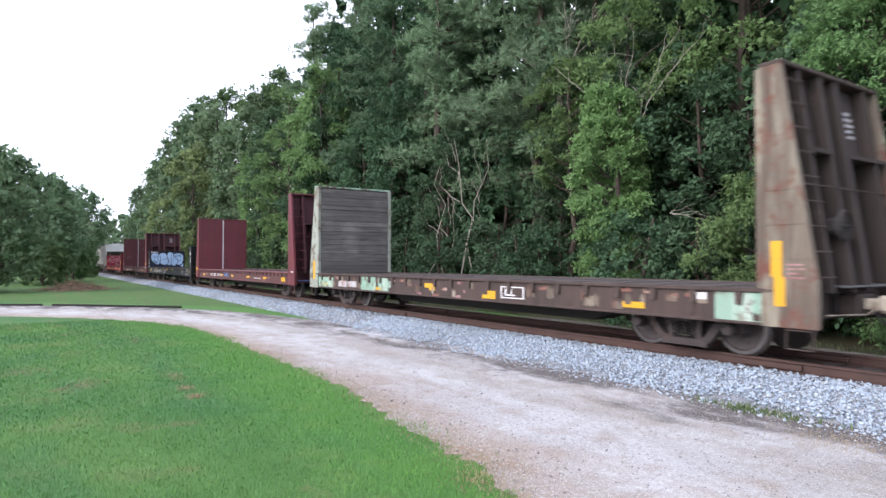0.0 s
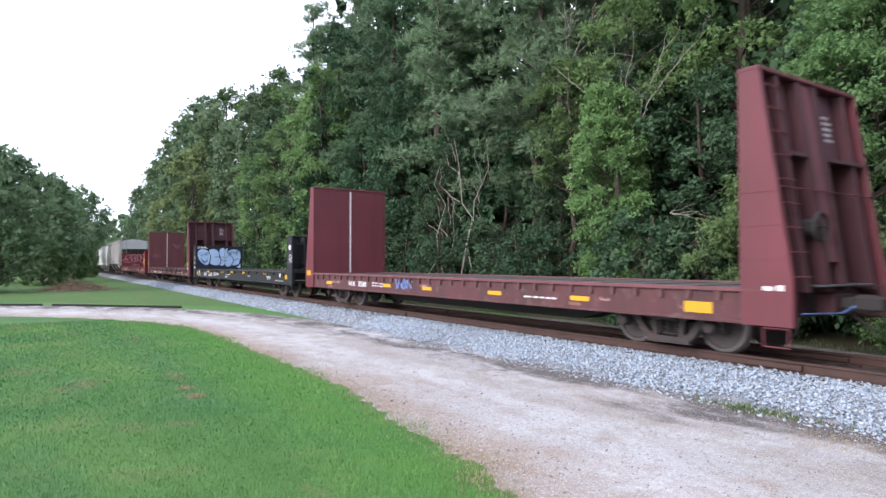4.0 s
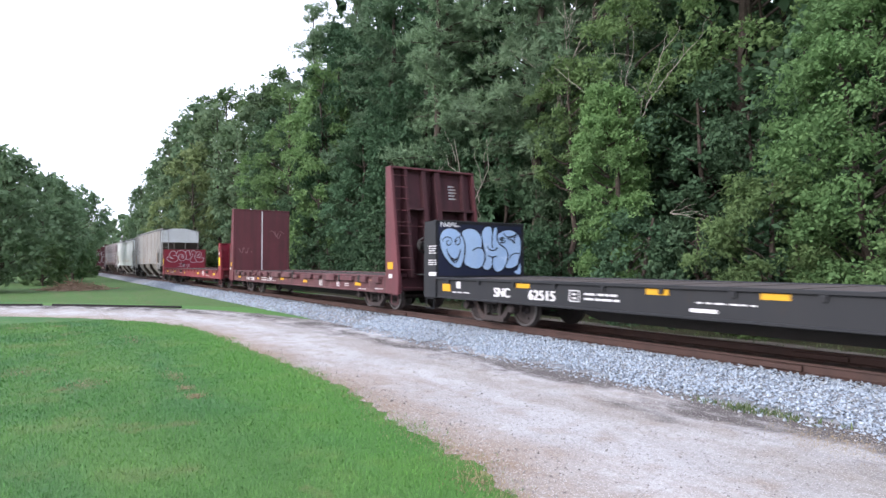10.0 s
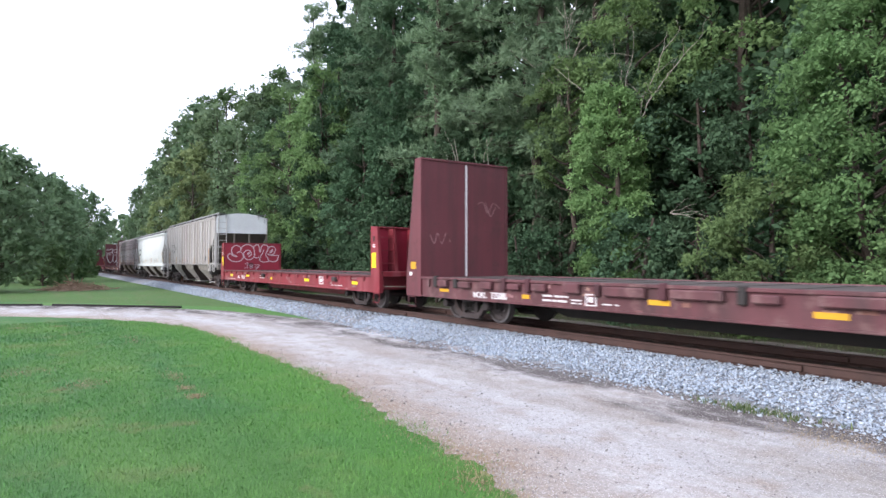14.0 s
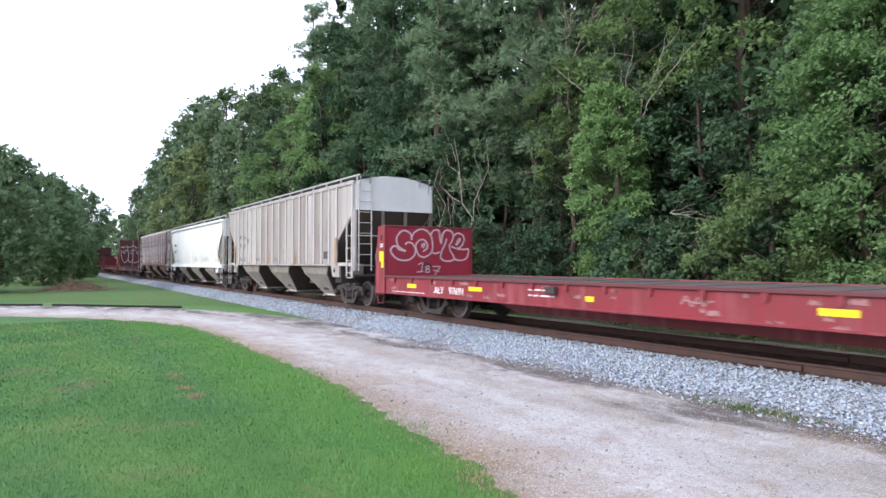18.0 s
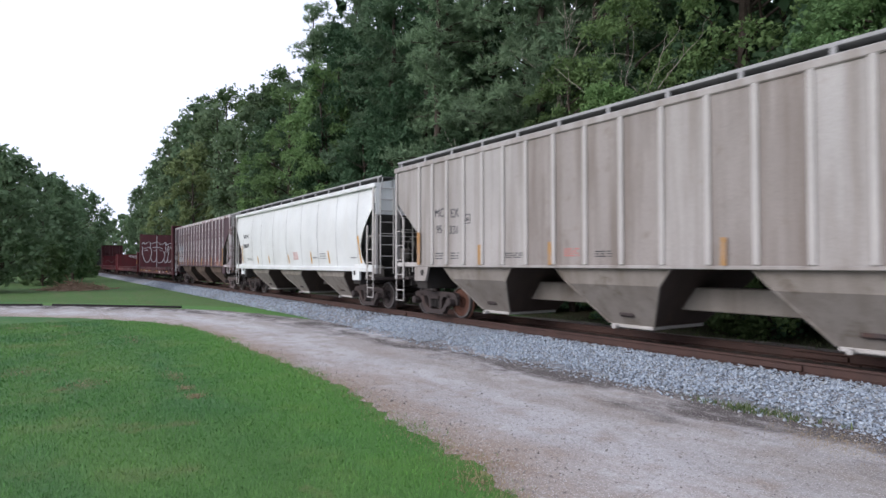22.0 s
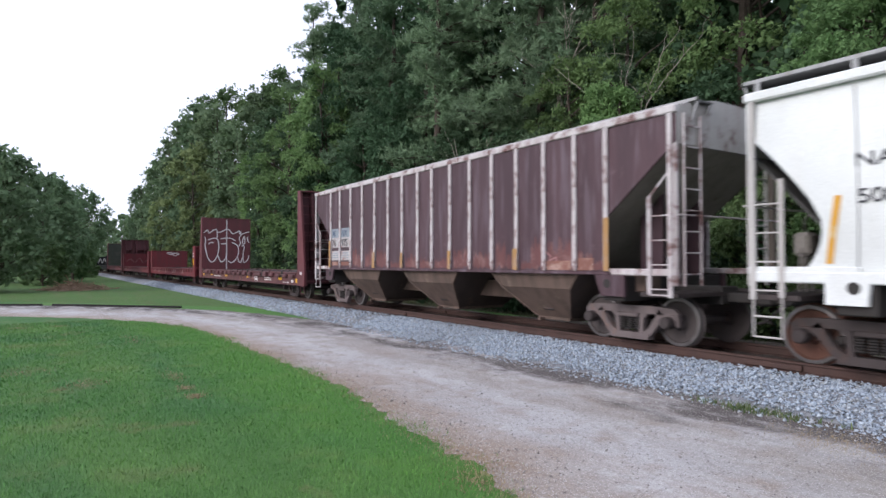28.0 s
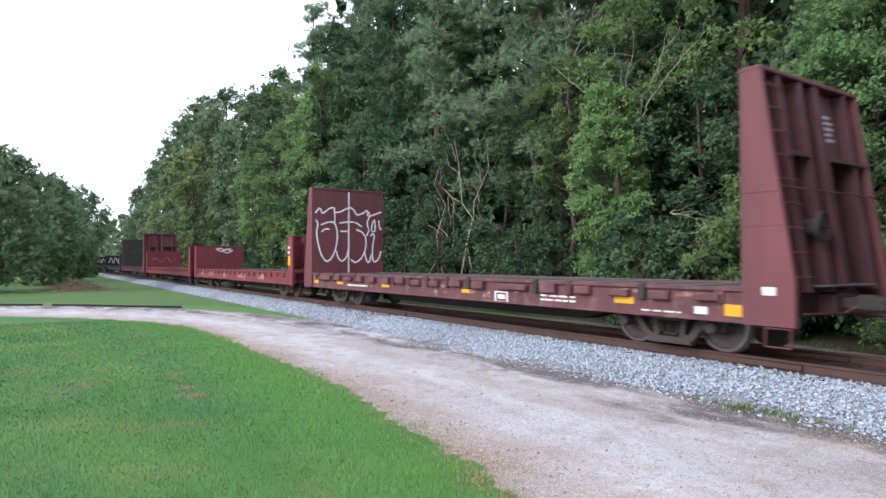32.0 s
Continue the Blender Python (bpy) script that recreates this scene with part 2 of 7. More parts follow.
M_lawn = lawn_material("lawn", False)
def drive_material():
    """Crushed stone, packed pale in the wheel tracks, tan soil at the lawn, sooty cinders towards the ballast."""
    m, n, l, b = nodes_of("crushed_gravel_drive")
    f1, _ = noise_fac(n, l, 0.5, 5, 0.35, 0.68)
    c = mix(n, l, f1, (0.388, 0.382, 0.382), (0.5, 0.495, 0.495))
    f2, _ = noise_fac(n, l, 2.2, 5, 0.5, 0.75)
    c = mix(n, l, f2, c, (0.30, 0.255, 0.215))
    at = n.new("ShaderNodeAttribute")
    at.attribute_name = "across"
    big, raw = noise_fac(n, l, 1.0, 7, 0.25, 0.75, rough=0.7, stretch=(1, 0.5, 1))

    def edge(lo, hi, wob):
        mm = n.new("ShaderNodeMath")
        mm.operation = "MULTIPLY_ADD"
        mm.inputs[1].default_value, mm.inputs[2].default_value = wob, 0.0
        l.new(big, mm.inputs[0])
        ad = n.new("ShaderNodeMath")
        ad.operation = "ADD"
        l.new(at.outputs["Fac"], ad.inputs[0])
        l.new(mm.outputs[0], ad.inputs[1])
        r = n.new("ShaderNodeMapRange")
        r.inputs[1].default_value, r.inputs[2].default_value = lo, hi
        l.new(ad.outputs[0], r.inputs[0])
        return r.outputs[0]

    c = mix(n, l, edge(0.46, 0.14, 0.36), c, (0.27, 0.2, 0.145))
    fs, _ = noise_fac(n, l, 0.9, 6, 0.5, 0.68, rough=0.65, stretch=(1.5, 0.3, 1))
    c = mix(n, l, fs, c, mix(n, l, 0.55, c, (0.25, 0.19, 0.14)))
    def both(a, b):
        """Product of two masks."""
        mm = n.new("ShaderNodeMath")
        mm.operation = "MULTIPLY"
        l.new(a, mm.inputs[0])
        l.new(b, mm.inputs[1])
        return mm.outputs[0]

    # a duller crown between the wheel tracks
    crown = both(edge(0.5, 0.62, 0.22), edge(0.86, 0.72, 0.22))
    fc_, _ = noise_fac(n, l, 1.6, 6, 0.35, 0.65, rough=0.7, stretch=(1, 0.4, 1))
    c = mix(n, l, both(crown, fc_), c, (0.28, 0.255, 0.225))
    # cinders in broken patches at the foot of the ballast
    fp, _ = noise_fac(n, l, 1.1, 7, 0.4, 0.52, rough=0.7, stretch=(1, 0.4, 1))
    c = mix(n, l, both(edge(0.8, 0.96, 0.4), fp), c, (0.07, 0.06, 0.056))
    c = mix(n, l, edge(1.12, 1.3, 0.4), c, (0.15, 0.125, 0.105))
    f3, h = noise_fac(n, l, 26, 6, 0.38, 0.66, rough=0.85)
    c = mix(n, l, f3, c, mix(n, l, 0.6, c, (0.13, 0.115, 0.11)))
    f4, _ = noise_fac(n, l, 55, 3, 0.56, 0.68)
    c = mix(n, l, f4, c, mix(n, l, 0.6, c, (0.66, 0.64, 0.64)))
    f5, _ = noise_fac(n, l, 30, 2, 0.66, 0.74)
    c = mix(n, l, f5, c, mix(n, l, 0.7, c, (0.09, 0.08, 0.08)))
    l.new(c, b.inputs["Base Color"])
    b.inputs["Roughness"].default_value = 0.95
    b.inputs["Specular IOR Level"].default_value = 0.2
    bump(n, l, b, h, 0.7, 0.015)
    return m


M_driveway = drive_material()
M_dirt = ground_material("sooty_dirt", [(0.13, 0.11, 0.095), (0.2, 0.175, 0.155), (0.085, 0.07, 0.06), (0.06, 0.05, 0.045)], 0.6, 34, 0.7, 0.02)
M_ballast = ground_material("ballast_bed", [(0.25, 0.265, 0.285), (0.31, 0.325, 0.35), (0.18, 0.18, 0.185), (0.1, 0.1, 0.105)], 0.8, 18, 1.0, 0.04)
M_forestfloor = ground_material("forest_floor", [(0.045, 0.05, 0.02), (0.06, 0.045, 0.025), (0.03, 0.04, 0.015), (0.02, 0.018, 0.01)], 0.4, 12, 0.8, 0.05)

# ---- ground ----
mb = MB()
R = 1500
xs = [-R, -200, -60, -20, 0, 20, 60, 200, R]
for i in range(8):
    for j in range(8):
        mb.add([(xs[i], xs[j], 0), (xs[i + 1], xs[j], 0), (xs[i + 1], xs[j + 1], 0), (xs[i], xs[j + 1], 0)], [(0, 1, 2, 3)])
me = mb.mesh("ground")
me.materials.append(M_lawn)
ground = tagged(new("ground", me), "mown green lawn with pale and worn patches", "ground", kind="structure")


def strip(name, left, right, z, material, label, category, steps=8, ragged=0.0, seed=1):
    """A ribbon between two lines of the plan, with ragged edges."""
    rnd = random.Random(seed)
    pts = []
    for (a, b, c, d) in zip(left[:-1], left[1:], right[:-1], right[1:]):
        for k in range(steps):
            u = k / steps
            pts.append(((a[0] + (b[0] - a[0]) * u, a[1] + (b[1] - a[1]) * u), (c[0] + (d[0] - c[0]) * u, c[1] + (d[1] - c[1]) * u)))
    pts.append((left[-1], right[-1]))
    mb = MB()
    vs, fs, w = [], [], 7
    for p, q in pts:
        e0, e1 = rnd.uniform(-ragged, ragged), rnd.uniform(-ragged, ragged)
        d = Vector((q[0] - p[0], q[1] - p[1]))
        d.normalize()
        for k in range(w):
            u = k / (w - 1)
            off = e0 * (1 - u) + e1 * u
            edge = 0.0 if k in (0, w - 1) else 1.0
            vs.append((p[0] + (q[0] - p[0]) * u + d.x * off, p[1] + (q[1] - p[1]) * u + d.y * off, 0.003 + z * edge))
    for i in range(len(pts) - 1):
        for k in range(w - 1):
            a = i * w + k
            fs.append((a, a + 1, a + w + 1, a + w))
    mb.add(vs, fs)
    me = mb.mesh(name)
    at = me.attributes.new("across", "FLOAT", "POINT")
    at.data.foreach_set("value", [((i % w) / (w - 1)) for i in range(len(vs))])
    me.materials.append(material)
    me.shade_smooth()
    return tagged(new(name, me), label, category, kind="structure")


# the drive: comes past the camera, follows the track, then bends away across the lawn
DRIVE_IN = [(2.2, -4.0), (2.75, 0.5), (3.3, 4.0), (3.55, 4.8), (3.62, 5.9), (3.8, 7.4), (4.05, 8.8), (4.08, 10.6), (4.05, 13.6), (4.1, 16.3), (4.0, 19.2), (3.2, 22.3), (1.4, 25.2), (-1.1, 27.8), (-8.0, 33.5), (-24, 46)]
DRIVE_OUT = [(8.4, -4.0), (8.4, 0.5), (8.4, 3.2), (8.4, 4.4), (8.4, 5.9), (8.4, 7.6), (8.4, 9.3), (8.4, 11.0), (8.4, 14.0), (8.2, 18.6), (7.5, 22.6), (6.3, 26.2), (3.0, 31.3), (-1.3, 35.2), (-8.0, 40.8), (-24, 54)]
strip("drive", DRIVE_IN, DRIVE_OUT, 0.015, M_driveway, "pale crushed gravel drive beside the railway", "drive", 10, 0.10, 3)
strip("far_gravel", [(12.4, -40), (12.4, 0), (12.4, 60), (12.4, 200)], [(15.0, -40), (15.0, 0), (14.8, 60), (14.9, 200)], 0.02, M_dirt, "pale weedy gravel behind the track", "gravel", 30, 0.35, 8)
M_dullgrass = ground_material("rough_grass", [(0.06, 0.145, 0.038), (0.085, 0.165, 0.045), (0.12, 0.13, 0.06), (0.04, 0.06, 0.02)], 0.3, 9, 0.9, 0.05)
strip("rough_grass", [(7.9, 27.0), (3.4, 33.2), (-1.0, 37.5), (-8.0, 44), (-20, 56)], [(8.02, 27.2), (8.0, 40), (8.0, 60), (8.0, 100), (8.0, 190)], 0.012, M_dullgrass, "dull grass with dry patches beyond the drive", "grass", 14, 0.15, 12)
strip("forest_floor", [(14.8, -60), (14.8, 0), (14.9, 60), (14.8, 420)], [(120, -60), (120, 0), (120, 60), (120, 420)], 0.03, M_forestfloor,
      "leaf-strewn weedy ground under the trees", "ground", 12, 0.3, 6)

# ---- track ----
mb = MB()
prof = [(-2.42, -0.01), (-2.0, 0.15), (-1.55, 0.265), (1.55, 0.265), (2.1, 0.15), (2.6, -0.01)]
ys = [-190, -120] + [-60 + 4 * i for i in range(26)] + [60, 100, 200, 420]
k = len(prof)
vs = [(TX + x, y, z) for y in ys for x, z in prof]
fs = [(i * k + j, i * k + j + 1, (i + 1) * k + j + 1, (i + 1) * k + j) for i in range(len(ys) - 1) for j in range(k - 1)]
me = MB().add(vs, fs).mesh("ballast")
me.materials.append(M_ballast)
ballast = tagged(new("ballast", me), "bluish-grey crushed stone ballast bed of the track", "ballast", kind="structure")

RAILP = [(-0.07, 0), (0.07, 0), (0.07, 0.012), (0.012, 0.03), (0.012, 0.125), (0.037, 0.135), (0.037, 0.165), (0.028, 0.172), (-0.028, 0.172), (-0.037, 0.165), (-0.037, 0.135), (-0.012, 0.125), (-0.012, 0.03), (-0.07, 0.012)]
M_soot = ground_material("oily_track_bed", [(0.06, 0.05, 0.044), (0.085, 0.07, 0.062), (0.04, 0.033, 0.03), (0.03, 0.025, 0.022)], 0.9, 26, 0.9, 0.03)
mb = MB()
for i in range(40):
    y0, y1 = -60 + 6 * i, -54 + 6 * i
    mb.box(TX - 0.72, TX + 0.72, y0, y1, 0.262, 0.272)
me = mb.mesh("track_bed")
me.materials.append(M_soot)
tagged(new("track_bed", me), "dark oily crushed stone between the rails", "track bed", kind="structure")
track = thing("railway_track", "rusty steel rails on dark wooden ties in ballast", "railway track", kind="structure")
for sx in (-0.7525, 0.7525):
    part("rail", MB().prism([(TX + sx + x, RAIL - 0.172 + z) for x, z in RAILP], "y", -190, 420), M_rail, track, "brown rusty steel rail")

TIE = wood("creosoted_tie", (0.06, 0.048, 0.04), (0.04, 0.032, 0.028), (0.1, 0.085, 0.075))
tie_mesh = MB().cbox(-1.3, 1.3, -0.115, 0.115, 0.1, 0.281, 0.015).mesh("tie")
for i in range(130):
    part("tie", tie_mesh, TIE, track, "", pose(TX, -8 + 0.54 * i, 0, 0, 0, 0.6 * math.sin(i * 7.3)))
plate = MB().box(-0.16, 0.16, -0.09, 0.09, 0.276, 0.29).mesh("tie_plate")
for i in range(90):
    for sx in (-0.7525, 0.7525):
        part("tie_plate", plate, M_rail, track, "", pose(TX + sx, -4 + 0.54 * i, 0))
bar = MB().cbox(-0.03, 0.03, -0.45, 0.45, 0.31, 0.4, 0.01).mesh("joint_bar")
for y in (5.2, 17.1, 29.0):
    for sx in (-0.79, -0.715, 0.715, 0.79):
        part("joint_bar", bar, M_rail, track, "bolted rail joint bar", pose(TX + sx, y, 0))


def stones(name, spots, sizes, material, label, seed, flat=0.75):
    """Crushed stones, each a crooked little block."""
    rng = np.random.default_rng(seed)
    n = len(spots)
    base = np.array([(1, 0, 0), (-1, 0, 0), (0, 1, 0), (0, -1, 0), (0, 0, 1), (0, 0, -1)], float)
    v = base[None] * rng.uniform(0.45, 1.3, (n, 6, 1)) + rng.normal(size=(n, 6, 3)) * 0.26
    a = rng.uniform(0, 6.283, n)
    c, s_ = np.cos(a), np.sin(a)
    x, y = v[..., 0] * c[:, None] - v[..., 1] * s_[:, None], v[..., 0] * s_[:, None] + v[..., 1] * c[:, None]
    tilt = rng.uniform(-0.8, 0.8, n)
    c, s_ = np.cos(tilt)[:, None], np.sin(tilt)[:, None]
    y, z = y * c - v[..., 2] * s_, y * s_ + v[..., 2] * c
    v = np.stack([x, y, z * flat], -1) * np.asarray(sizes)[:, None, None] * 0.5 + np.asarray(spots)[:, None, :]
    tri = np.array([(0, 2, 4), (2, 1, 4), (1, 3, 4), (3, 0, 4), (2, 0, 5), (1, 2, 5), (3, 1, 5), (0, 3, 5)], np.int32)
    f = (tri[None] + 6 * np.arange(n, dtype=np.int32)[:, None, None]).reshape(-1)
    me = bpy.data.meshes.new(name)
    me.vertices.add(6 * n)
    me.vertices.foreach_set("co", v.reshape(-1))
    me.loops.add(len(f))
    me.loops.foreach_set("vertex_index", f)
    me.polygons.add(len(f) // 3)
    me.polygons.foreach_set("loop_start", np.arange(0, len(f), 3, dtype=np.int32))
    me.update(calc_edges=True)
    me.materials.append(material)
    return tagged(new(name, me), label, "stones", kind="stuff")


def island_material(name, cols, rough=0.9, noise_scale=60.0):
    m, n, l, b = nodes_of(name)
    g = n.new("ShaderNodeNewGeometry")
    ramp = n.new("ShaderNodeValToRGB")
    ramp.color_ramp.elements[0].color, ramp.color_ramp.elements[1].color = (*cols[0], 1), (*cols[-1], 1)
    for i, c in enumerate(cols[1:-1]):
        e = ramp.color_ramp.elements.new((i + 1) / (len(cols) - 1))
        e.color = (*c, 1)
    l.new(g.outputs["Random Per Island"], ramp.inputs[0])
    f, h = noise_fac(n, l, noise_scale, 3, 0.3, 0.7)
    c = mix(n, l, f, ramp.outputs[0], mix(n, l, 0.3, ramp.outputs[0], (0.05, 0.05, 0.05)))
    f2, _ = noise_fac(n, l, 0.35, 3, 0.45, 0.75)
    c = mix(n, l, f2, c, mix(n, l, 0.3, c, (0.12, 0.11, 0.1)))
    l.new(c, b.inputs["Base Color"])
    b.inputs["Roughness"].default_value = rough
    b.inputs["Specular IOR Level"].default_value = 0.25
    return m


M_stone = island_material("ballast_stone", [(0.2, 0.23, 0.275), (0.31, 0.37, 0.44), (0.37, 0.435, 0.51), (0.45, 0.515, 0.58), (0.33, 0.345, 0.35)])
M_pebble = island_material("drive_pebble", [(0.14, 0.125, 0.12), (0.3, 0.275, 0.26), (0.4, 0.37, 0.355), (0.5, 0.475, 0.46)])
M_weed = island_material("weed_blade", [(0.05, 0.09, 0.025), (0.075, 0.12, 0.035), (0.12, 0.14, 0.055)], 0.7, 3.0)
M_straw = island_material("straw_blade", [(0.24, 0.18, 0.1), (0.32, 0.25, 0.15), (0.38, 0.31, 0.2)], 0.8, 3.0)
M_blade = lawn_material("grass_blade", True)


def ballast_z(x):
    return np.interp(np.abs(np.asarray(x) - TX), [0, 1.55, 2.0, 2.45], [0.265, 0.265, 0.15, 0.005])


rng = np.random.default_rng(21)


def scatter(x0, x1, y0, y1, n):
    return np.c_[rng.uniform(x0, x1, n), rng.uniform(y0, y1, n)]


p = np.r_[scatter(7.6, 9.62, 2.3, 17, 38000), scatter(9.8, 13.0, 2, 20, 3000)]
p = p[(p[:, 0] > 8.08 + 0.12 * np.sin(p[:, 1] * 1.7) + 0.07 * np.sin(p[:, 1] * 5.1 + 1)) | (rng.random(len(p)) < 0.14)]
p = p[np.abs(p[:, 0] - TX) > 0.72]
sz = (0.024 + 0.042 * rng.random(len(p)) ** 1.4) * (1 + 0.35 * (rng.random(len(p)) < 0.08))
stones("ballast_stones", np.c_[p, ballast_z(p[:, 0]) + sz * rng.uniform(0.0, 0.4, len(p))], sz, M_stone, "loose bluish-white crushed ballast stones", 22)
p = scatter(8.0, 9.6, 17, 62, 8500)
sz = rng.uniform(0.055, 0.10, len(p))
stones("ballast_stones", np.c_[p, ballast_z(p[:, 0]) + sz * 0.12], sz, M_stone, "bluish-white ballast stones further along", 23)

# pebbles loose on the drive
p = scatter(3.2, 8.2, 2.6, 14, 11000)
inn = np.interp(p[:, 1], [q[1] for q in DRIVE_IN[:10]], [q[0] for q in DRIVE_IN[:10]])
p = p[(p[:, 0] > inn + 0.02)]
sz = rng.uniform(0.008, 0.026, len(p)) * (1 + 0.8 * (rng.random(len(p)) < 0.03))
stones("drive_pebbles", np.c_[p, np.full(len(p), 0.02)], sz, M_pebble, "small loose pebbles on the drive", 24)


def grass(name, spots, hgt, wid, material, label, seed):
    """Upright bent blades, two triangles each."""
    rng = np.random.default_rng(seed)
    n = len(spots)
    a = rng.uniform(0, 6.283, n)
    d = np.c_[np.cos(a), np.sin(a), np.zeros(n)]
    lean = rng.normal(size=(n, 3)) * 0.5
    lean[:, 2] = 0
    h, w = hgt[:, None], wid[:, None]
    b = np.c_[spots, np.zeros(n)]
    mid = b + lean * h * 0.35 + np.array([0, 0, 0.6]) * h
    tip = b + lean * h * 1.0 + np.array([0, 0, 0.95]) * h
    v = np.stack([b - d * w, b + d * w, mid + d * w * 0.7, tip, mid - d * w * 0.7], 1)
    f = (np.array([0, 1, 2, 4, 4, 2, 3], np.int32)[None] + 5 * np.arange(n, dtype=np.int32)[:, None]).reshape(-1)
    me = bpy.data.meshes.new(name)
    me.vertices.add(5 * n)
    me.vertices.foreach_set("co", v.reshape(-1))
    me.loops.add(7 * n)
    me.loops.foreach_set("vertex_index", f)
    me.polygons.add(2 * n)
    me.polygons.foreach_set("loop_start", (np.array([0, 4], np.int32)[None] + 7 * np.arange(n, dtype=np.int32)[:, None]).reshape(-1))
    me.update(calc_edges=True)
    me.materials.append(material)
    return tagged(new(name, me), label, "grass", kind="stuff")


def on_lawn(p, slack=0.0):
    inn = np.interp(p[:, 1], [q[1] for q in DRIVE_IN[:13]], [q[0] for q in DRIVE_IN[:13]])
    wob = 0.12 * np.sin(p[:, 1] * 1.3) + 0.09 * np.sin(p[:, 1] * 3.1 + 1) + 0.06 * np.sin(p[:, 1] * 8.3) + 0.05 * np.sin(p[:, 1] * 19)
    return p[:, 0] < inn + wob + slack + 0.12 * rng.exponential(1.0, len(p)) * (rng.random(len(p)) < 0.25)


BARE = [(-0.22, 13.2, 0.35, 0.35), (1.96, 9.5, 0.1, 0.14), (1.97, 10.2, 0.1, 0.2), (2.02, 11.4, 0.12, 0.4), (2.1, 17.5, 0.22, 0.9), (0.68, 11.5, 0.25, 0.3), (3.3, 4.45, 0.2, 0.22)]


def bare(p):
    """Worn spots in the lawn."""
    q = np.zeros(len(p))
    for x, y, rx, ry in BARE:
        q = np.maximum(q, np.exp(-(((p[:, 0] - x) / rx) ** 2 + ((p[:, 1] - y) / ry) ** 2)))
    return rng.random(len(p)) > 0.6 * q


y = 3.7 * (24 / 3.7) ** rng.random(92000)
p = np.c_[rng.uniform(-1.2, 4.5, len(y)), y]
p = p[on_lawn(p) & bare(p)]
grass("grass", p, rng.uniform(0.018, 0.05, len(p)), rng.uniform(0.7, 1.3, len(p)) * (0.0022 + 0.0003 * (p[:, 1] - 3.7)), M_blade, "short mown green lawn grass", 31)
p = np.c_[rng.normal(7.2, 0.24, 2200), rng.normal(3.2, 0.42, 2200)]
grass("dry_grass", p, rng.uniform(0.015, 0.05, len(p)), rng.uniform(0.002, 0.004, len(p)), M_straw, "tuft of dry straw-coloured grass", 34)
# worn soil crumbs and dry blades in the lawn
M_soil = island_material("reddish_soil", [(0.13, 0.08, 0.05), (0.2, 0.125, 0.08), (0.26, 0.17, 0.11)])
q = np.concatenate([np.c_[rng.normal(x, 0.6 * rx, 170), rng.normal(y, 0.6 * ry, 170)] for x, y, rx, ry in BARE])
stones("soil_crumbs", np.c_[q, np.full(len(q), 0.008)], rng.uniform(0.005, 0.016, len(q)), M_soil, "reddish worn soil showing in the lawn", 35)
q = np.concatenate([np.c_[rng.normal(x, 0.7 * rx, 160), rng.normal(y, 0.7 * ry, 160)] for x, y, rx, ry in BARE])
grass("dry_grass", q, rng.uniform(0.02, 0.04, len(q)), rng.uniform(0.003, 0.005, len(q)), M_straw, "dry grass round the worn spots", 36)
# dry blades along the drive's edge
q = np.c_[np.zeros(9000), 3.8 * (22 / 3.8) ** rng.random(9000)]
q[:, 0] = np.interp(q[:, 1], [k[1] for k in DRIVE_IN[:13]], [k[0] for k in DRIVE_IN[:13]]) + rng.normal(0.06, 0.16, len(q))
grass("dry_grass", q, rng.uniform(0.012, 0.035, len(q)), rng.uniform(0.0015, 0.003, len(q)), M_straw, "dry grass fringe along the drive", 37)
p = np.r_[np.c_[rng.normal(7.85, 0.1, 420), rng.normal(4.55, 0.42, 420)], scatter(14.3, 16.2, 3, 30, 2200)]
grass("weeds", p, rng.uniform(0.03, 0.11, len(p)), rng.uniform(0.006, 0.012, len(p)), M_weed, "tufts of dull green weeds beside the ballast", 33)


# ---- rolling stock ----
WR = 0.44
G_TRAIN = "cars of the passing freight train"
CACHE = {}
ROLLING = []     # cars with their place in the train
WHEELS = []      # wheelsets with their radius


def cached(key, make):
    if key not in CACHE:
        CACHE[key] = make()
    return CACHE[key]


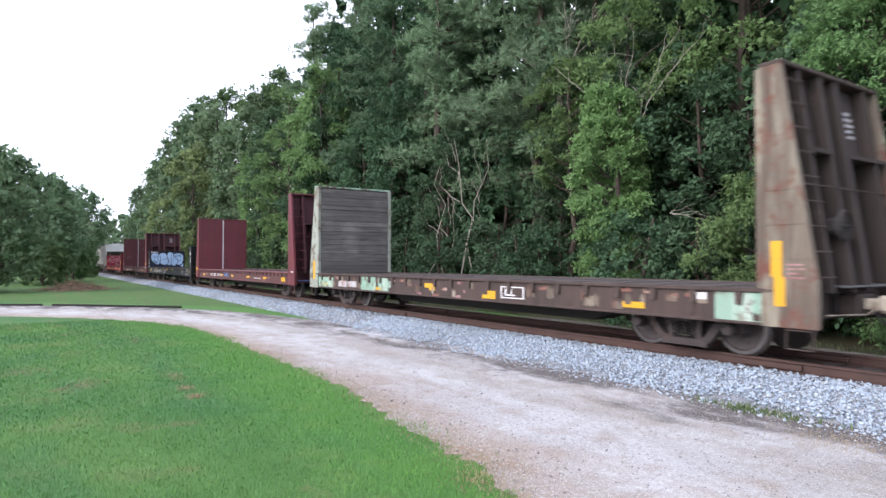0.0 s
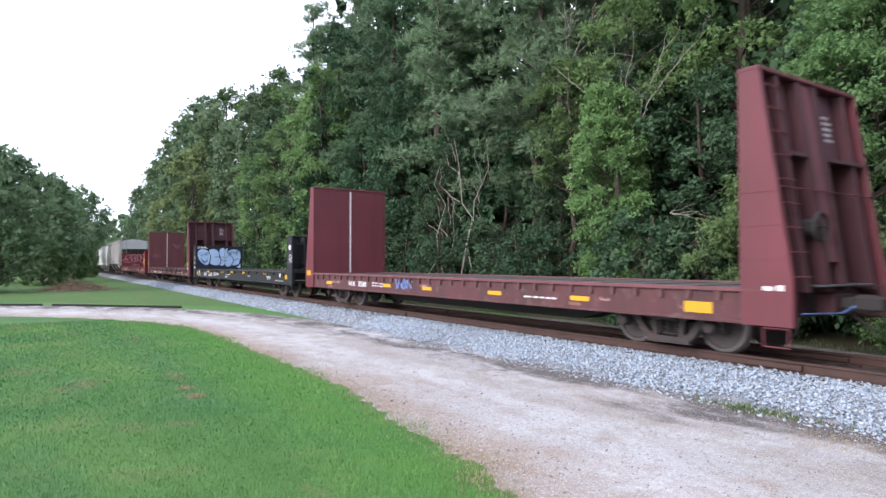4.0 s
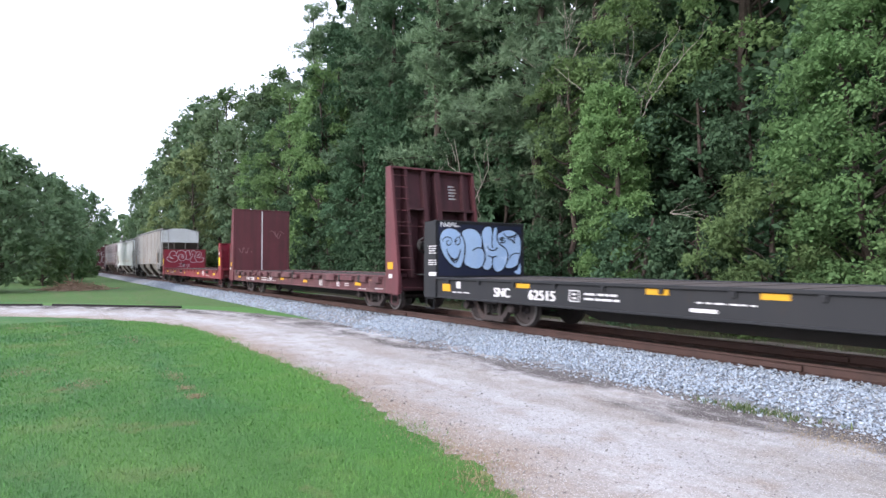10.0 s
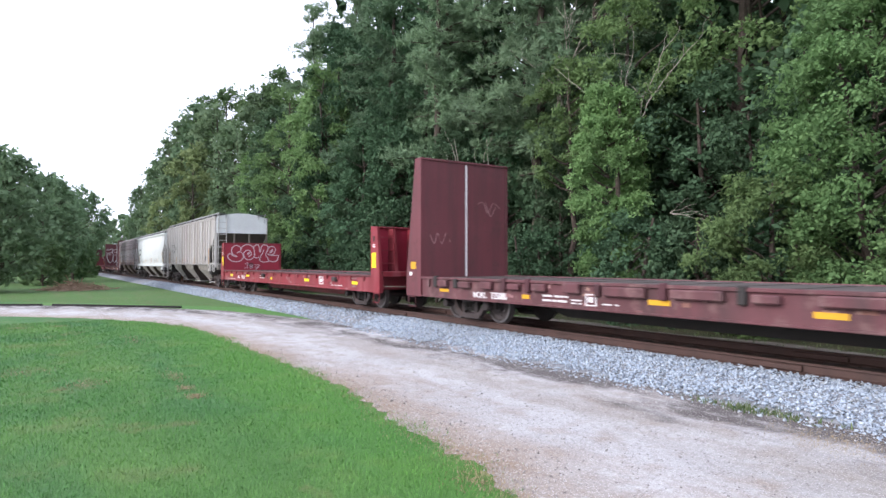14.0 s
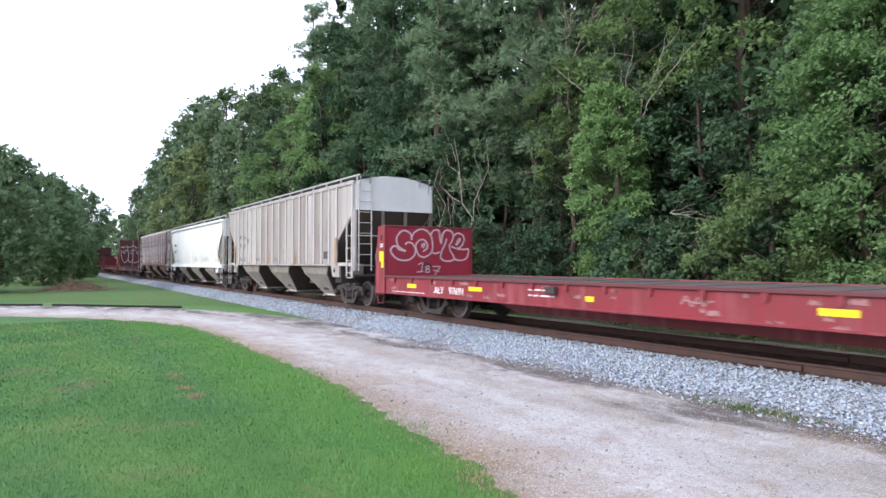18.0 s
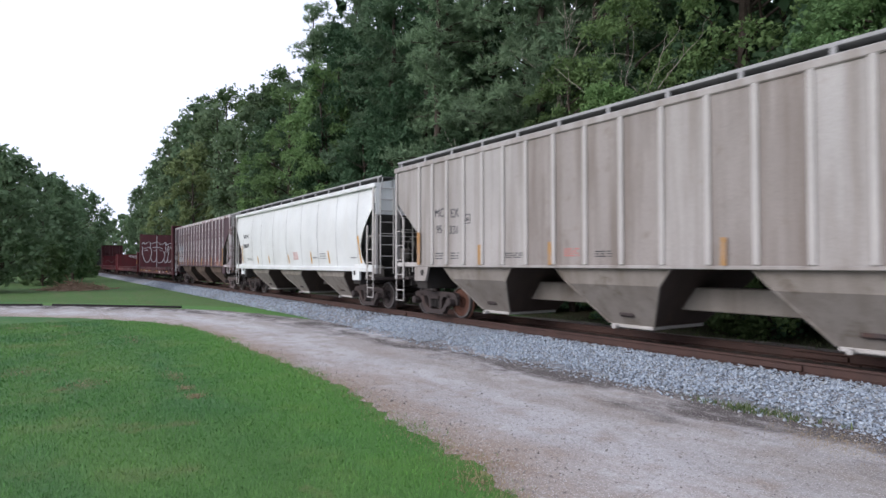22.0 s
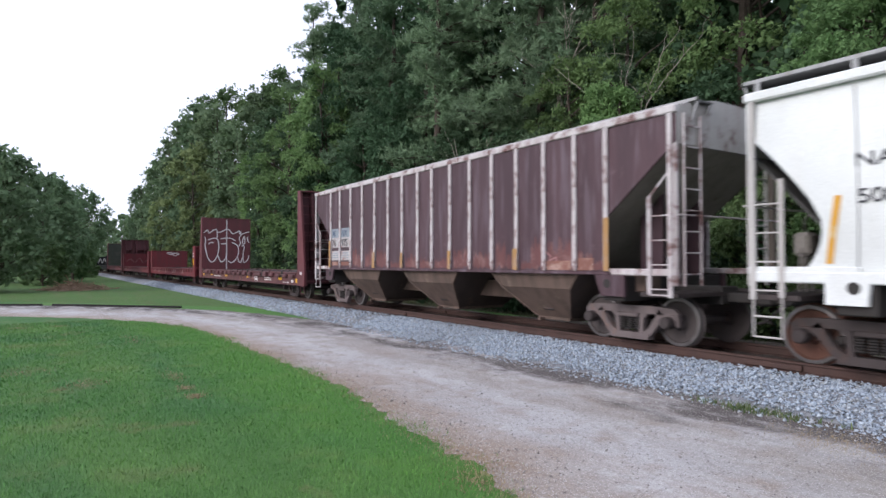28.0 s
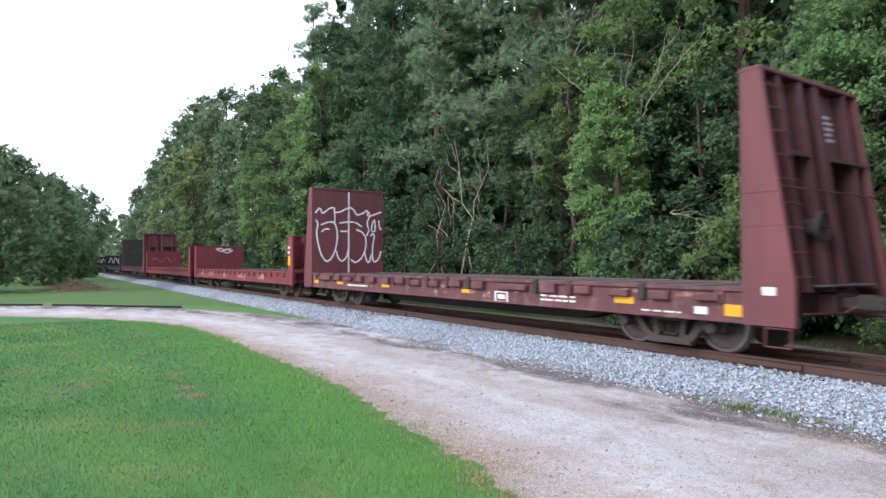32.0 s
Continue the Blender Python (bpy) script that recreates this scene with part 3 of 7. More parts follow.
def mk_sideframe():
    """Cast side frame: arched top member, sloping legs and two rounded windows."""
    mb = MB()

    def bar(pts, w, d=0.065):
        """A bent beam of the given depths along the points."""
        n = len(pts)
        lo, hi = [], []
        for i in range(n):
            p, q = Vector(pts[max(i - 1, 0)]), Vector(pts[min(i + 1, n - 1)])
            t = (q - p).normalized()
            o = Vector((-t.y, t.x)) * w[i] / 2
            lo.append(Vector(pts[i]) - o)
            hi.append(Vector(pts[i]) + o)
        vs = [(x, *p) for x in (-d, d) for p in lo + hi]
        m = 2 * n
        fs = []
        for i in range(n - 1):
            fs += [(i, i + 1, n + i + 1, n + i), (m + n + i, m + n + i + 1, m + i + 1, m + i), (m + i, m + i + 1, i + 1, i), (n + i, n + i + 1, m + n + i + 1, m + n + i)]
        fs += [(0, n, m + n, m), (n - 1, m + n - 1, m + 2 * n - 1, 2 * n - 1)]
        mb.add(vs, fs)

    bar([(-1.06, 0.56), (-0.95, 0.615), (-0.7, 0.64), (0.7, 0.64), (0.95, 0.615), (1.06, 0.56)], [0.1, 0.15, 0.14, 0.14, 0.15, 0.1])
    for s in (-1, 1):
        bar([(s * 0.74, 0.6), (s * 0.62, 0.44), (s * 0.48, 0.26), (s * 0.36, 0.16)], [0.2, 0.13, 0.12, 0.15])
        bar([(s * 0.27, 0.14), (s * 0.27, 0.3), (s * 0.29, 0.5), (s * 0.36, 0.63)], [0.13, 0.09, 0.1, 0.2], 0.055)
        mb.cbox(-0.075, 0.075, *sorted((s * 0.76, s * 1.03)), 0.47, 0.6, 0.03)
        mb.cbox(-0.06, 0.06, *sorted((s * 1.0, s * 1.07)), 0.36, 0.58, 0.02)
    bar([(-0.44, 0.15), (0.44, 0.15)], [0.12, 0.12], 0.08)
    mb.cbox(-0.1, 0.09, -0.22, 0.22, 0.49, 0.58, 0.02)
    return mb.mesh("side_frame")


def mk_bearing():
    return MB().lathe([(-0.16, 0.0), (-0.16, 0.085), (-0.13, 0.11), (0.06, 0.11), (0.06, 0.0)], (0, 0, 0), "x", 14).mesh("bearing_cap")


def mk_spring():
    prof = [(0.26, 0.0)]
    for k in range(6):
        prof += [(0.265 + k * 0.04, 0.055), (0.285 + k * 0.04, 0.08)]
    return MB().lathe(prof + [(0.5, 0.055), (0.5, 0.0)], (0, 0, 0), "z", 10).mesh("spring")


def mk_bolster():
    mb = MB()
    mb.cbox(-1.08, 1.08, -0.2, 0.2, 0.50, 0.66, 0.03)
    mb.cyl((0, 0, 0.66), (0, 0, 0.78), 0.2, 0.2, 12)
    return mb.mesh("bolster")


def mk_wheelset(wm):
    """Wheels on their axle, the rims worn bright."""
    mb = MB()
    mb.cyl((-1.02, 0, 0), (1.02, 0, 0), 0.08, 0.08, 10)
    for s in (-1, 1):
        prof = [(0.685, WR - 0.075), (0.685, WR + 0.025), (0.715, WR + 0.025), (0.722, WR), (0.815, WR - 0.006), (0.82, WR - 0.06), (0.775, WR - 0.085), (0.765, 0.15), (0.84, 0.12), (0.84, 0.0)]
        mb.lathe([(s * o, r) for o, r in prof], (0, 0, 0), "x", 28)
        mb.lathe([(s * 0.685, WR - 0.075), (s * 0.735, 0.15), (s * 0.66, 0.12), (s * 0.66, 0.0)], (0, 0, 0), "x", 28)
        for k in range(3):
            a = 2.094 * k
            mb.cyl((s * 0.76, 0.25 * math.cos(a), 0.25 * math.sin(a)), (s * 0.785, 0.25 * math.cos(a), 0.25 * math.sin(a)), 0.035, 0.035, 8)
    me = mb.mesh("wheelset")
    me.materials.append(wm)
    me.materials.append(M_tread)
    for p in me.polygons:
        r = math.hypot(p.center.y, p.center.z)
        if r > WR - 0.05 and 0.72 < abs(p.center.x) < 0.83:
            p.material_index = 1
    return me


def mk_brakes():
    mb = MB()
    for y in (-0.45, 0.45):
        mb.box(-0.95, 0.95, y - 0.05, y + 0.05, 0.36, 0.46)
    return mb.mesh("brake_beam")


def truck(car, y, wheel_mat=None, frame_mat=None, rust_axle=None):
    """A two-axle truck with its wheelsets, under a car at y."""
    fm = frame_mat or M_steel
    tr = part("truck", cached("bolster", mk_bolster), M_steel, car, "four-wheel cast steel truck", pose(0, y, 0))
    for s in (-1, 1):
        sf = cached("sf_" + fm.name, lambda: mk_sideframe())
        part("side_frame", sf, fm, tr, "cast steel side frame", pose(s * 1.02, 0, 0))
        for ys in (-0.17, 0.0, 0.17):
            part("spring", cached("spring", mk_spring), M_under, tr, "", pose(s * 1.02, ys, 0))
        for ya in (-0.89, 0.89):
            part("bearing_cap", cached("bearing", mk_bearing), M_steel, tr, "round axle bearing cap", pose(s * 1.1, ya, WR, 0, 0, 0 if s < 0 else 180))
    part("brake_beam", cached("brakes", mk_brakes), M_under, tr)
    for ya in (-0.89, 0.89):
        wm = wheel_mat if wheel_mat and (rust_axle is None or rust_axle * ya > 0) else M_wheel
        ws = part("wheelset", cached("ws_" + wm.name, lambda: mk_wheelset(wm)), wm, tr, "pair of steel wheels on an axle", pose(0, ya, WR), smooth=False)
        WHEELS.append((ws, ya))
    return tr


def mk_coupler():
    mb = MB()
    mb.cbox(-0.09, 0.09, -0.55, 0.35, 0.80, 0.97, 0.02)
    mb.cbox(-0.16, 0.14, -0.82, -0.5, 0.76, 1.02, 0.05)
    mb.cbox(-0.18, -0.08, -0.94, -0.72, 0.78, 1.0, 0.03)
    mb.cbox(0.08, 0.17, -0.9, -0.7, 0.79, 0.99, 0.03)
    return mb.mesh("coupler")


def mk_hose():
    mb = MB()
    pts = [(0.3, -0.05, 0.85), (0.3, -0.25, 0.78), (0.27, -0.42, 0.62), (0.2, -0.6, 0.5), (0.1, -0.78, 0.46)]
    for a, b in zip(pts[:-1], pts[1:]):
        mb.cyl(a, b, 0.025, 0.025, 6)
    return mb.mesh("air_hose")


def couplers(car, half, yellow=False):
    for s in (-1, 1):
        part("coupler", cached("coupler_y" if yellow and s < 0 else "coupler", mk_coupler), M_tan if yellow and s < 0 else M_under, car, "steel knuckle coupler", pose(0, s * half, 0, 0, 0, 0 if s < 0 else 180))
        part("air_hose", cached("hose", mk_hose), M_under, car, "black rubber brake hose", pose(0, s * half, 0, 0, 0, 0 if s < 0 else 180))


def lettering(text, size, material, car, x, y, z, wide=1.0, label="", facing=-1, bold=0.0):
    """Painted letters on the side that faces the lawn (or on an end)."""
    cu = bpy.data.curves.new("lettering", "FONT")
    cu.body, cu.size, cu.extrude = text, size, 0.002
    tmp = new("lettering", cu)
    flat = bpy.data.meshes.new_from_object(tmp)
    bpy.data.objects.remove(tmp)
    bm = bmesh.new()
    for k in range(3 if bold else 1):
        flat.transform(Matrix.Translation((bold if k else 0, 0, 0.0012 if k else 0)))
        bm.from_mesh(flat)
    me = bpy.data.meshes.new("lettering")
    bm.to_mesh(me)
    bm.free()
    m = pose(x, y, z, 90, 0, -90) if facing == -1 else (pose(x, y, z, 90, 0, 0) if facing == 0 else pose(x, y, z, 90, 0, 180))
    me.transform(m @ Matrix.Diagonal((wide, 1, 1, 1)))
    return part("lettering", me, material, car, label or "painted letters reading " + text)


def patch(name, material, car, x, y0, y1, z0, z1, label="", t=0.006):
    """A thin painted or taped plate on the near side."""
    return part(name, MB().box(x - t, x + 0.002, y0, y1, z0, z1), material, car, label)


def stroke(name, lines, width, material, car, place, label, t=0.004):
    """Sprayed lines as flat ribbons: lines of (u, w) points, placed by place(u, w, out)."""
    for k, pts in enumerate(lines):
        mb = MB()
        n = len(pts)
        rows = []
        for i, p in enumerate(pts):
            a, b = Vector(pts[max(i - 1, 0)]), Vector(pts[min(i + 1, n - 1)])
            d = (b - a)
            d = d.normalized() if d.length else Vector((1, 0))
            s = Vector((-d.y, d.x)) * width / 2
            rows.append((Vector(p) - s, Vector(p) + s))
        vs = []
        for a, b in rows:
            vs += [place(a.x, a.y, t + 0.0003 * k), place(b.x, b.y, t + 0.0003 * k)]
        mb.add(vs, [(2 * i, 2 * i + 1, 2 * i + 3, 2 * i + 2) for i in range(n - 1)])
        part(name, mb, material, car, label)


def spline(pts, k=6, closed=False):
    """A smooth line through the points."""
    out, n = [], len(pts)
    rng = range(n) if closed else range(n - 1)
    for i in rng:
        p0, p1, p2, p3 = [Vector(pts[(i + j) % n] if closed else pts[min(max(i + j, 0), n - 1)]) for j in (-1, 0, 1, 2)]
        for s in range(k):
            u = s / k
            out.append(tuple(0.5 * ((2 * p1) + (p2 - p0) * u + (2 * p0 - 5 * p1 + 4 * p2 - p3) * u * u + (3 * p1 - p0 - 3 * p2 + p3) * u ** 3)))
    out.append(tuple(Vector(pts[0] if closed else pts[-1])))
    return out


HW = 1.5          # half width over the side sills
DECK = 1.12


def flat_car(name, label, f0, f1, bulk, paint, side_paint=None, panel_paint=None, deck_z=DECK, sill=0.52, pockets=26, planks=False, top=4.42, stripe=True, low_top=2.64, pocket=(0.13, 0.2), flange_paint=None, cap_paint=None, column=False, lever_paint=None, shade_paint=None):
    """A bulkhead flat car whose ends stand at f0 and f1 in the train."""
    L = (f1 - f0) * V
    h = L / 2
    car = thing(name, label, "freight car", G_TRAIN)
    ROLLING.append((car, (f0 + f1) / 2))
    side_paint, panel_paint = side_paint or paint, panel_paint or paint
    # deck and sills
    n = 48
    bw = (L - 1.7) / n
    board = cached("board%.3f" % bw, lambda: MB().box(-HW + 0.06, HW - 0.06, 0.006, bw - 0.006, -0.05, -0.006).mesh("deck_board"))
    for i in range(n):
        part("deck_board", board, M_deck, car, "", pose(0, -h + 0.85 + bw * i, deck_z - 0.004 * (i % 3)))
    for s in (-1, 1):
        x0, x1 = sorted((s * HW, s * (HW - 0.1)))
        part("side_sill", MB().cbox(x0, x1, -h + 0.02, h - 0.02, deck_z - sill, deck_z, 0.012), side_paint, car)
        fx0, fx1 = sorted((s * (HW + 0.055), s * (HW - 0.06)))
        part("top_flange", MB().cbox(fx0, fx1, -h + 0.5, h - 0.5, deck_z - 0.055, deck_z + 0.01, 0.01), flange_paint or side_paint, car)
        part("bottom_flange", MB().cbox(*sorted((s * (HW + 0.035), s * (HW - 0.06))), -h + 0.02, h - 0.02, deck_z - sill - 0.02, deck_z - sill + 0.025, 0.01), side_paint, car)
    mb = MB()
    mb.prism([(-h + 0.3, deck_z - 0.06), (-h + 0.3, 0.75), (-h + 3.6, 0.72), (-h + 5.2, 0.27), (h - 5.2, 0.27), (h - 3.6, 0.72), (h - 0.3, 0.75), (h - 0.3, deck_z - 0.06)], "x", -0.35, 0.35)
    part("centre_sill", mb, M_under if paint is not M_red else M_red, car, "deep centre sill")
    for i in range(9):
        y = -h + 2.2 + (L - 4.4) * i / 8
        part("cross_bearer", cached("bearer", lambda: MB().box(-HW + 0.1, HW - 0.1, -0.06, 0.06, -0.3, -0.06).mesh("cross_bearer")), M_under, car, "", pose(0, y, deck_z))
    pw, ph = pocket
    pk = cached("pocket%s%.2f%.2f" % (side_paint.name, pw, ph), lambda: MB().prism([(-pw / 2, 0.0), (-pw / 2 + 0.02, -ph), (pw / 2 - 0.02, -ph), (pw / 2, 0.0)], "x", -0.05, 0.03).mesh("stake_pocket"))
    for i in range(pockets):
        y = -h + 1.15 + (L - 2.3) * i / (pockets - 1)
        part("stake_pocket", pk, side_paint, car, "", pose(-HW, y, deck_z - 0.05))
    for y in (-h + 2.42, h - 2.42):
        truck(car, y)
    couplers(car, h - 0.35, name == "weathered_flat_car")
    # bulkheads
    for s, nm in ((-1, "front"), (1, "rear")):
        e = s * h
        zt = top if bulk == "tall" else low_top
        din, dout = (0.78, 0.47) if bulk == "tall" else (0.58, 0.17 if paint is M_red else 0.03)
        zb = deck_z - sill
        side = [(e, zb - 0.02), (e - s * din, zb - 0.02), (e - s * din, zt), (e - s * dout, zt), (e, deck_z + 0.1)]
        sheet = MB()
        sheet.box(-HW + 0.04, HW - 0.04, *sorted((e - s * (din - 0.01), e - s * (din - 0.05))), deck_z - 0.03, zt - 0.03)
        bk = part("bulkhead", sheet, panel_paint if not planks else M_brownshade, car, "steel end bulkhead with outside ribs")
        for sx in (-1, 1):
            x0, x1 = sorted((sx * (HW + 0.055), sx * (HW - 0.03)))
            part("side_post", MB().prism(side, "x", x0, x1), (M_mintchip if s > 0 else M_posttan) if planks else paint, bk, "deep tapered side post")
        if bulk == "tall":
            def back(z):
                """Depth of the tapered outer edge at height z."""
                return dout * min(max((z - deck_z - 0.1) / (zt - deck_z - 0.1), 0), 1)

            def outer_rib(x0, x1, z0, z1, inset=0.02):
                return MB().prism([(e - s * (back(z0) + inset), z0), (e - s * (din - 0.05), z0), (e - s * (din - 0.05), z1), (e - s * (back(z1) + inset), z1)], "x", x0, x1)

            # outer ribs and sheets take a darker paint that stands for their shade
            for xr, w in ((-1.02, 0.05), (-0.38, 0.07), (0.12, 0.09), (1.1, 0.05)):
                part("rib", outer_rib(xr - w, xr + w, deck_z - 0.05, zt - 0.04), shade_paint or paint, bk, "outside stiffening rib")
            part("outer_sheet", MB().box(-HW + 0.05, HW - 0.05, *sorted((e - s * (din - 0.055), e - s * (din - 0.07))), deck_z + 0.02, zt - 0.05), shade_paint or paint, bk, "outer face of the end sheet, shade put into its colour")
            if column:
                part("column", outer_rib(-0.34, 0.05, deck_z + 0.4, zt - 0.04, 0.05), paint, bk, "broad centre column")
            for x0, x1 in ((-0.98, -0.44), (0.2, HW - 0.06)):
                part("shelf_plate", outer_rib(x0, x1, zt - 1.28, zt - 1.22, 0.0), shade_paint or paint, bk, "flat stiffening shelf")
                part("upper_panel", outer_rib(x0, x1, zt - 1.2, zt - 0.06, 0.2), shade_paint or paint, bk, "recessed upper panel")
            part("end_beam", MB().cbox(-HW + 0.05, HW - 0.05, *sorted((e - s * 0.3, e - s * 0.5)), deck_z - 0.05, deck_z + 0.06, 0.015), shade_paint or paint, bk)
            part("crossover_step", MB().cbox(-0.75, 0.95, *sorted((e + s * 0.04, e - s * 0.3)), deck_z + 0.02, deck_z + 0.05, 0.008), M_grate, bk, "grey grated crossover step")
            part("cap", MB().cbox(-HW - 0.06, HW + 0.06, *sorted((e - s * (din + 0.02), e - s * (dout - 0.02))), zt - 0.03, zt + 0.035, 0.012), (cap_paint if s > 0 else None) or paint, bk)
            for k in range(9):
                zz = 1.3 + k * 0.36
                part("ladder_rung", MB().cyl((-HW + 0.02, e - s * back(zz), zz), (-1.0, e - s * back(zz), zz), 0.013, 0.013, 6), paint, bk)
            part("tie_rod", MB().cyl((-HW + 0.02, e - s * (back(2.6) - 0.01), 2.62), (HW - 0.02, e - s * (back(2.6) - 0.01), 2.62), 0.012, 0.012, 6), paint, bk)
            if s < 0:
                bw_ = MB().lathe([(-0.02, 0.21), (0.02, 0.24), (0.04, 0.21), (-0.02, 0.21)], (0, 0, 0), "x", 18)
                for k in range(4):
                    bw_.cyl((0, 0, 0), (0, 0.22 * math.cos(k * 1.57), 0.22 * math.sin(k * 1.57)), 0.015, 0.015, 5)
                part("brake_housing", MB().cbox(-0.74, -0.5, *sorted((e - s * (back(2.05) - 0.03), e - s * (back(2.05) + 0.2))), 1.93, 2.17, 0.05), M_under, bk, "dark hand brake gear box")
                part("brake_wheel", bw_, M_under, bk, "dark hand brake wheel", pose(-0.62, e - s * (back(2.05) - 0.08), 2.05, 0, 0, 90))
            for zz in (1.55, 2.05, 2.55):
                part("seam", MB().box(-HW - 0.062, -HW - 0.05, *sorted((e - s * (back(zz) + 0.02), e - s * (din - 0.02))), zz, zz + 0.014), (M_mintchip if s > 0 else M_posttan) if planks else paint, bk)
        else:
            for xr in (-0.95, -0.3, 0.3, 0.95):
                part("rib", MB().prism([(e - s * 0.03, deck_z), (e - s * (din - 0.05), deck_z), (e - s * (din - 0.05), zt - 0.05), (e - s * (dout + 0.06), zt - 0.05)], "x", xr - 0.05, xr + 0.05), paint, bk, "outside stiffening rib")
            for zz in (1.5, 1.9, 2.3):
                part("ladder_rung", MB().cyl((-HW + 0.02, e - s * 0.06, zz), (-0.98, e - s * 0.06, zz), 0.014, 0.014, 6), paint, bk)
            part("end_beam", MB().cbox(-HW + 0.05, HW - 0.05, *sorted((e, e - s * 0.3)), deck_z - 0.05, deck_z + 0.12, 0.015), paint, bk)
            part("cap", MB().cbox(-HW - 0.055, HW + 0.055, *sorted((e - s * (din + 0.02), e - s * (din - 0.12))), zt - 0.03, zt + 0.02, 0.01), paint, bk)
        if planks:
            rnd = random.Random(7)
            z0, k = deck_z, 0
            while z0 < zt - 0.1:
                z1 = min(z0 + rnd.uniform(0.12, 0.21), zt - 0.05)
                d = din + 0.04 + rnd.uniform(0, 0.025)
                lo, hi = z0 + rnd.uniform(0.0, 0.004), z1 - rnd.uniform(0.002, 0.012)
                a, b = -HW + 0.05 + rnd.uniform(0, 0.03), HW - 0.05 - rnd.uniform(0, 0.03)
                pl = MB().cbox(a, b, *sorted((e - s * din, e - s * d)), lo, hi, 0.007)
                part("plank", pl, M_plank, bk, "weathered grey plank")
                z0 = z1
            part("edge_strip", MB().cbox(HW - 0.06, HW + 0.062, *sorted((e - s * (din + 0.075), e - s * (din - 0.04))), deck_z, zt - 0.04, 0.01), M_mintchip, bk, "chipped pale green edge strip")
            part("edge_strip", MB().cbox(-HW - 0.062, -HW + 0.05, *sorted((e - s * (din + 0.07), e - s * (din - 0.04))), deck_z, zt - 0.04, 0.01), M_mintchip if s > 0 else M_posttan, bk, "chipped pale green edge strip")
        elif stripe and bulk == "tall":
            part("stripe", MB().box(-0.03, 0.03, *sorted((e - s * din, e - s * (din + 0.006))), deck_z, zt - 0.06), M_letter, bk, "white centre stripe")
        # the end's shade is put into the sill and gear box colour
        ec = MB()
        ec.cbox(-HW + 0.03, HW - 0.03, *sorted((e - s * 0.38, e - s * 0.6)), zb + 0.05, deck_z - 0.02, 0.02)
        part("end_sill", ec, shade_paint or paint, car)
        part("draft_gear_box", MB().cbox(-0.28, 0.28, *sorted((e - s * 0.02, e - s * 0.5)), 0.7, 1.04, 0.03), shade_paint or M_under, car, "grimy draft gear box")
        part("cut_lever", MB().cyl((-HW + 0.1, e + s * 0.06, 0.78), (-0.25, e + s * 0.06, 0.74), 0.012, 0.012, 6).cyl((-0.25, e + s * 0.06, 0.74), (-0.1, e + s * 0.3, 0.92), 0.012, 0.012, 6), lever_paint or paint, car, "uncoupling lever")
        st = MB()
        for z in (0.28, 0.55):
            st.cyl((-HW - 0.02, e - s * 0.08, z), (-HW - 0.02, e - s * 0.45, z), 0.012, 0.012, 6)
        for yy in (0.08, 0.45):
            st.cyl((-HW - 0.02, e - s * yy, 0.28), (-HW - 0.02, e - s * yy, zb + 0.05), 0.012, 0.012, 6)
        part("step_ladder", st, paint, car)
    return car, h


M_grate = painted("dark_walkway_grating", (0.1, 0.1, 0.1), (0.07, 0.06, 0.055), (0.06, 0.06, 0.06), 0.7)
# grime colours darkened to put in the shade between the bulkhead ribs
M_brownshade = painted("sooty_brown_sheet", (0.04, 0.028, 0.024), (0.075, 0.052, 0.042), (0.022, 0.016, 0.014), 0.8, 0.55, 0.72, 0.9)
M_maroonshade = painted("sooty_maroon_sheet", (0.072, 0.022, 0.027), (0.05, 0.024, 0.025), (0.035, 0.015, 0.017), 0.7, 0.55, 0.72, 0.9)
M_plank = wood("weathered_grey_planks", (0.17, 0.16, 0.15), (0.04, 0.036, 0.033), (0.2, 0.188, 0.176), vary=0.9, grain=(7.0, 0.16, 6))
M_posttan = painted("rusty_tan_post", (0.15, 0.12, 0.09), (0.13, 0.055, 0.04), (0.045, 0.03, 0.024), 0.75, 0.5, 0.64, 1.0, bleach=(0.27, 0.24, 0.18))
M_mintchip = painted("chipped_mint_paint", (0.3, 0.325, 0.275), (0.13, 0.1, 0.078), (0.17, 0.16, 0.13), 0.7, 0.49, 0.6, 0.9)
M_deck = wood("worn_deck_boards", (0.075, 0.06, 0.055), (0.05, 0.04, 0.036), (0.1, 0.082, 0.072))
M_panelwood = wood("stained_green_planks", (0.06, 0.07, 0.055), (0.04, 0.045, 0.036), (0.09, 0.09, 0.07))


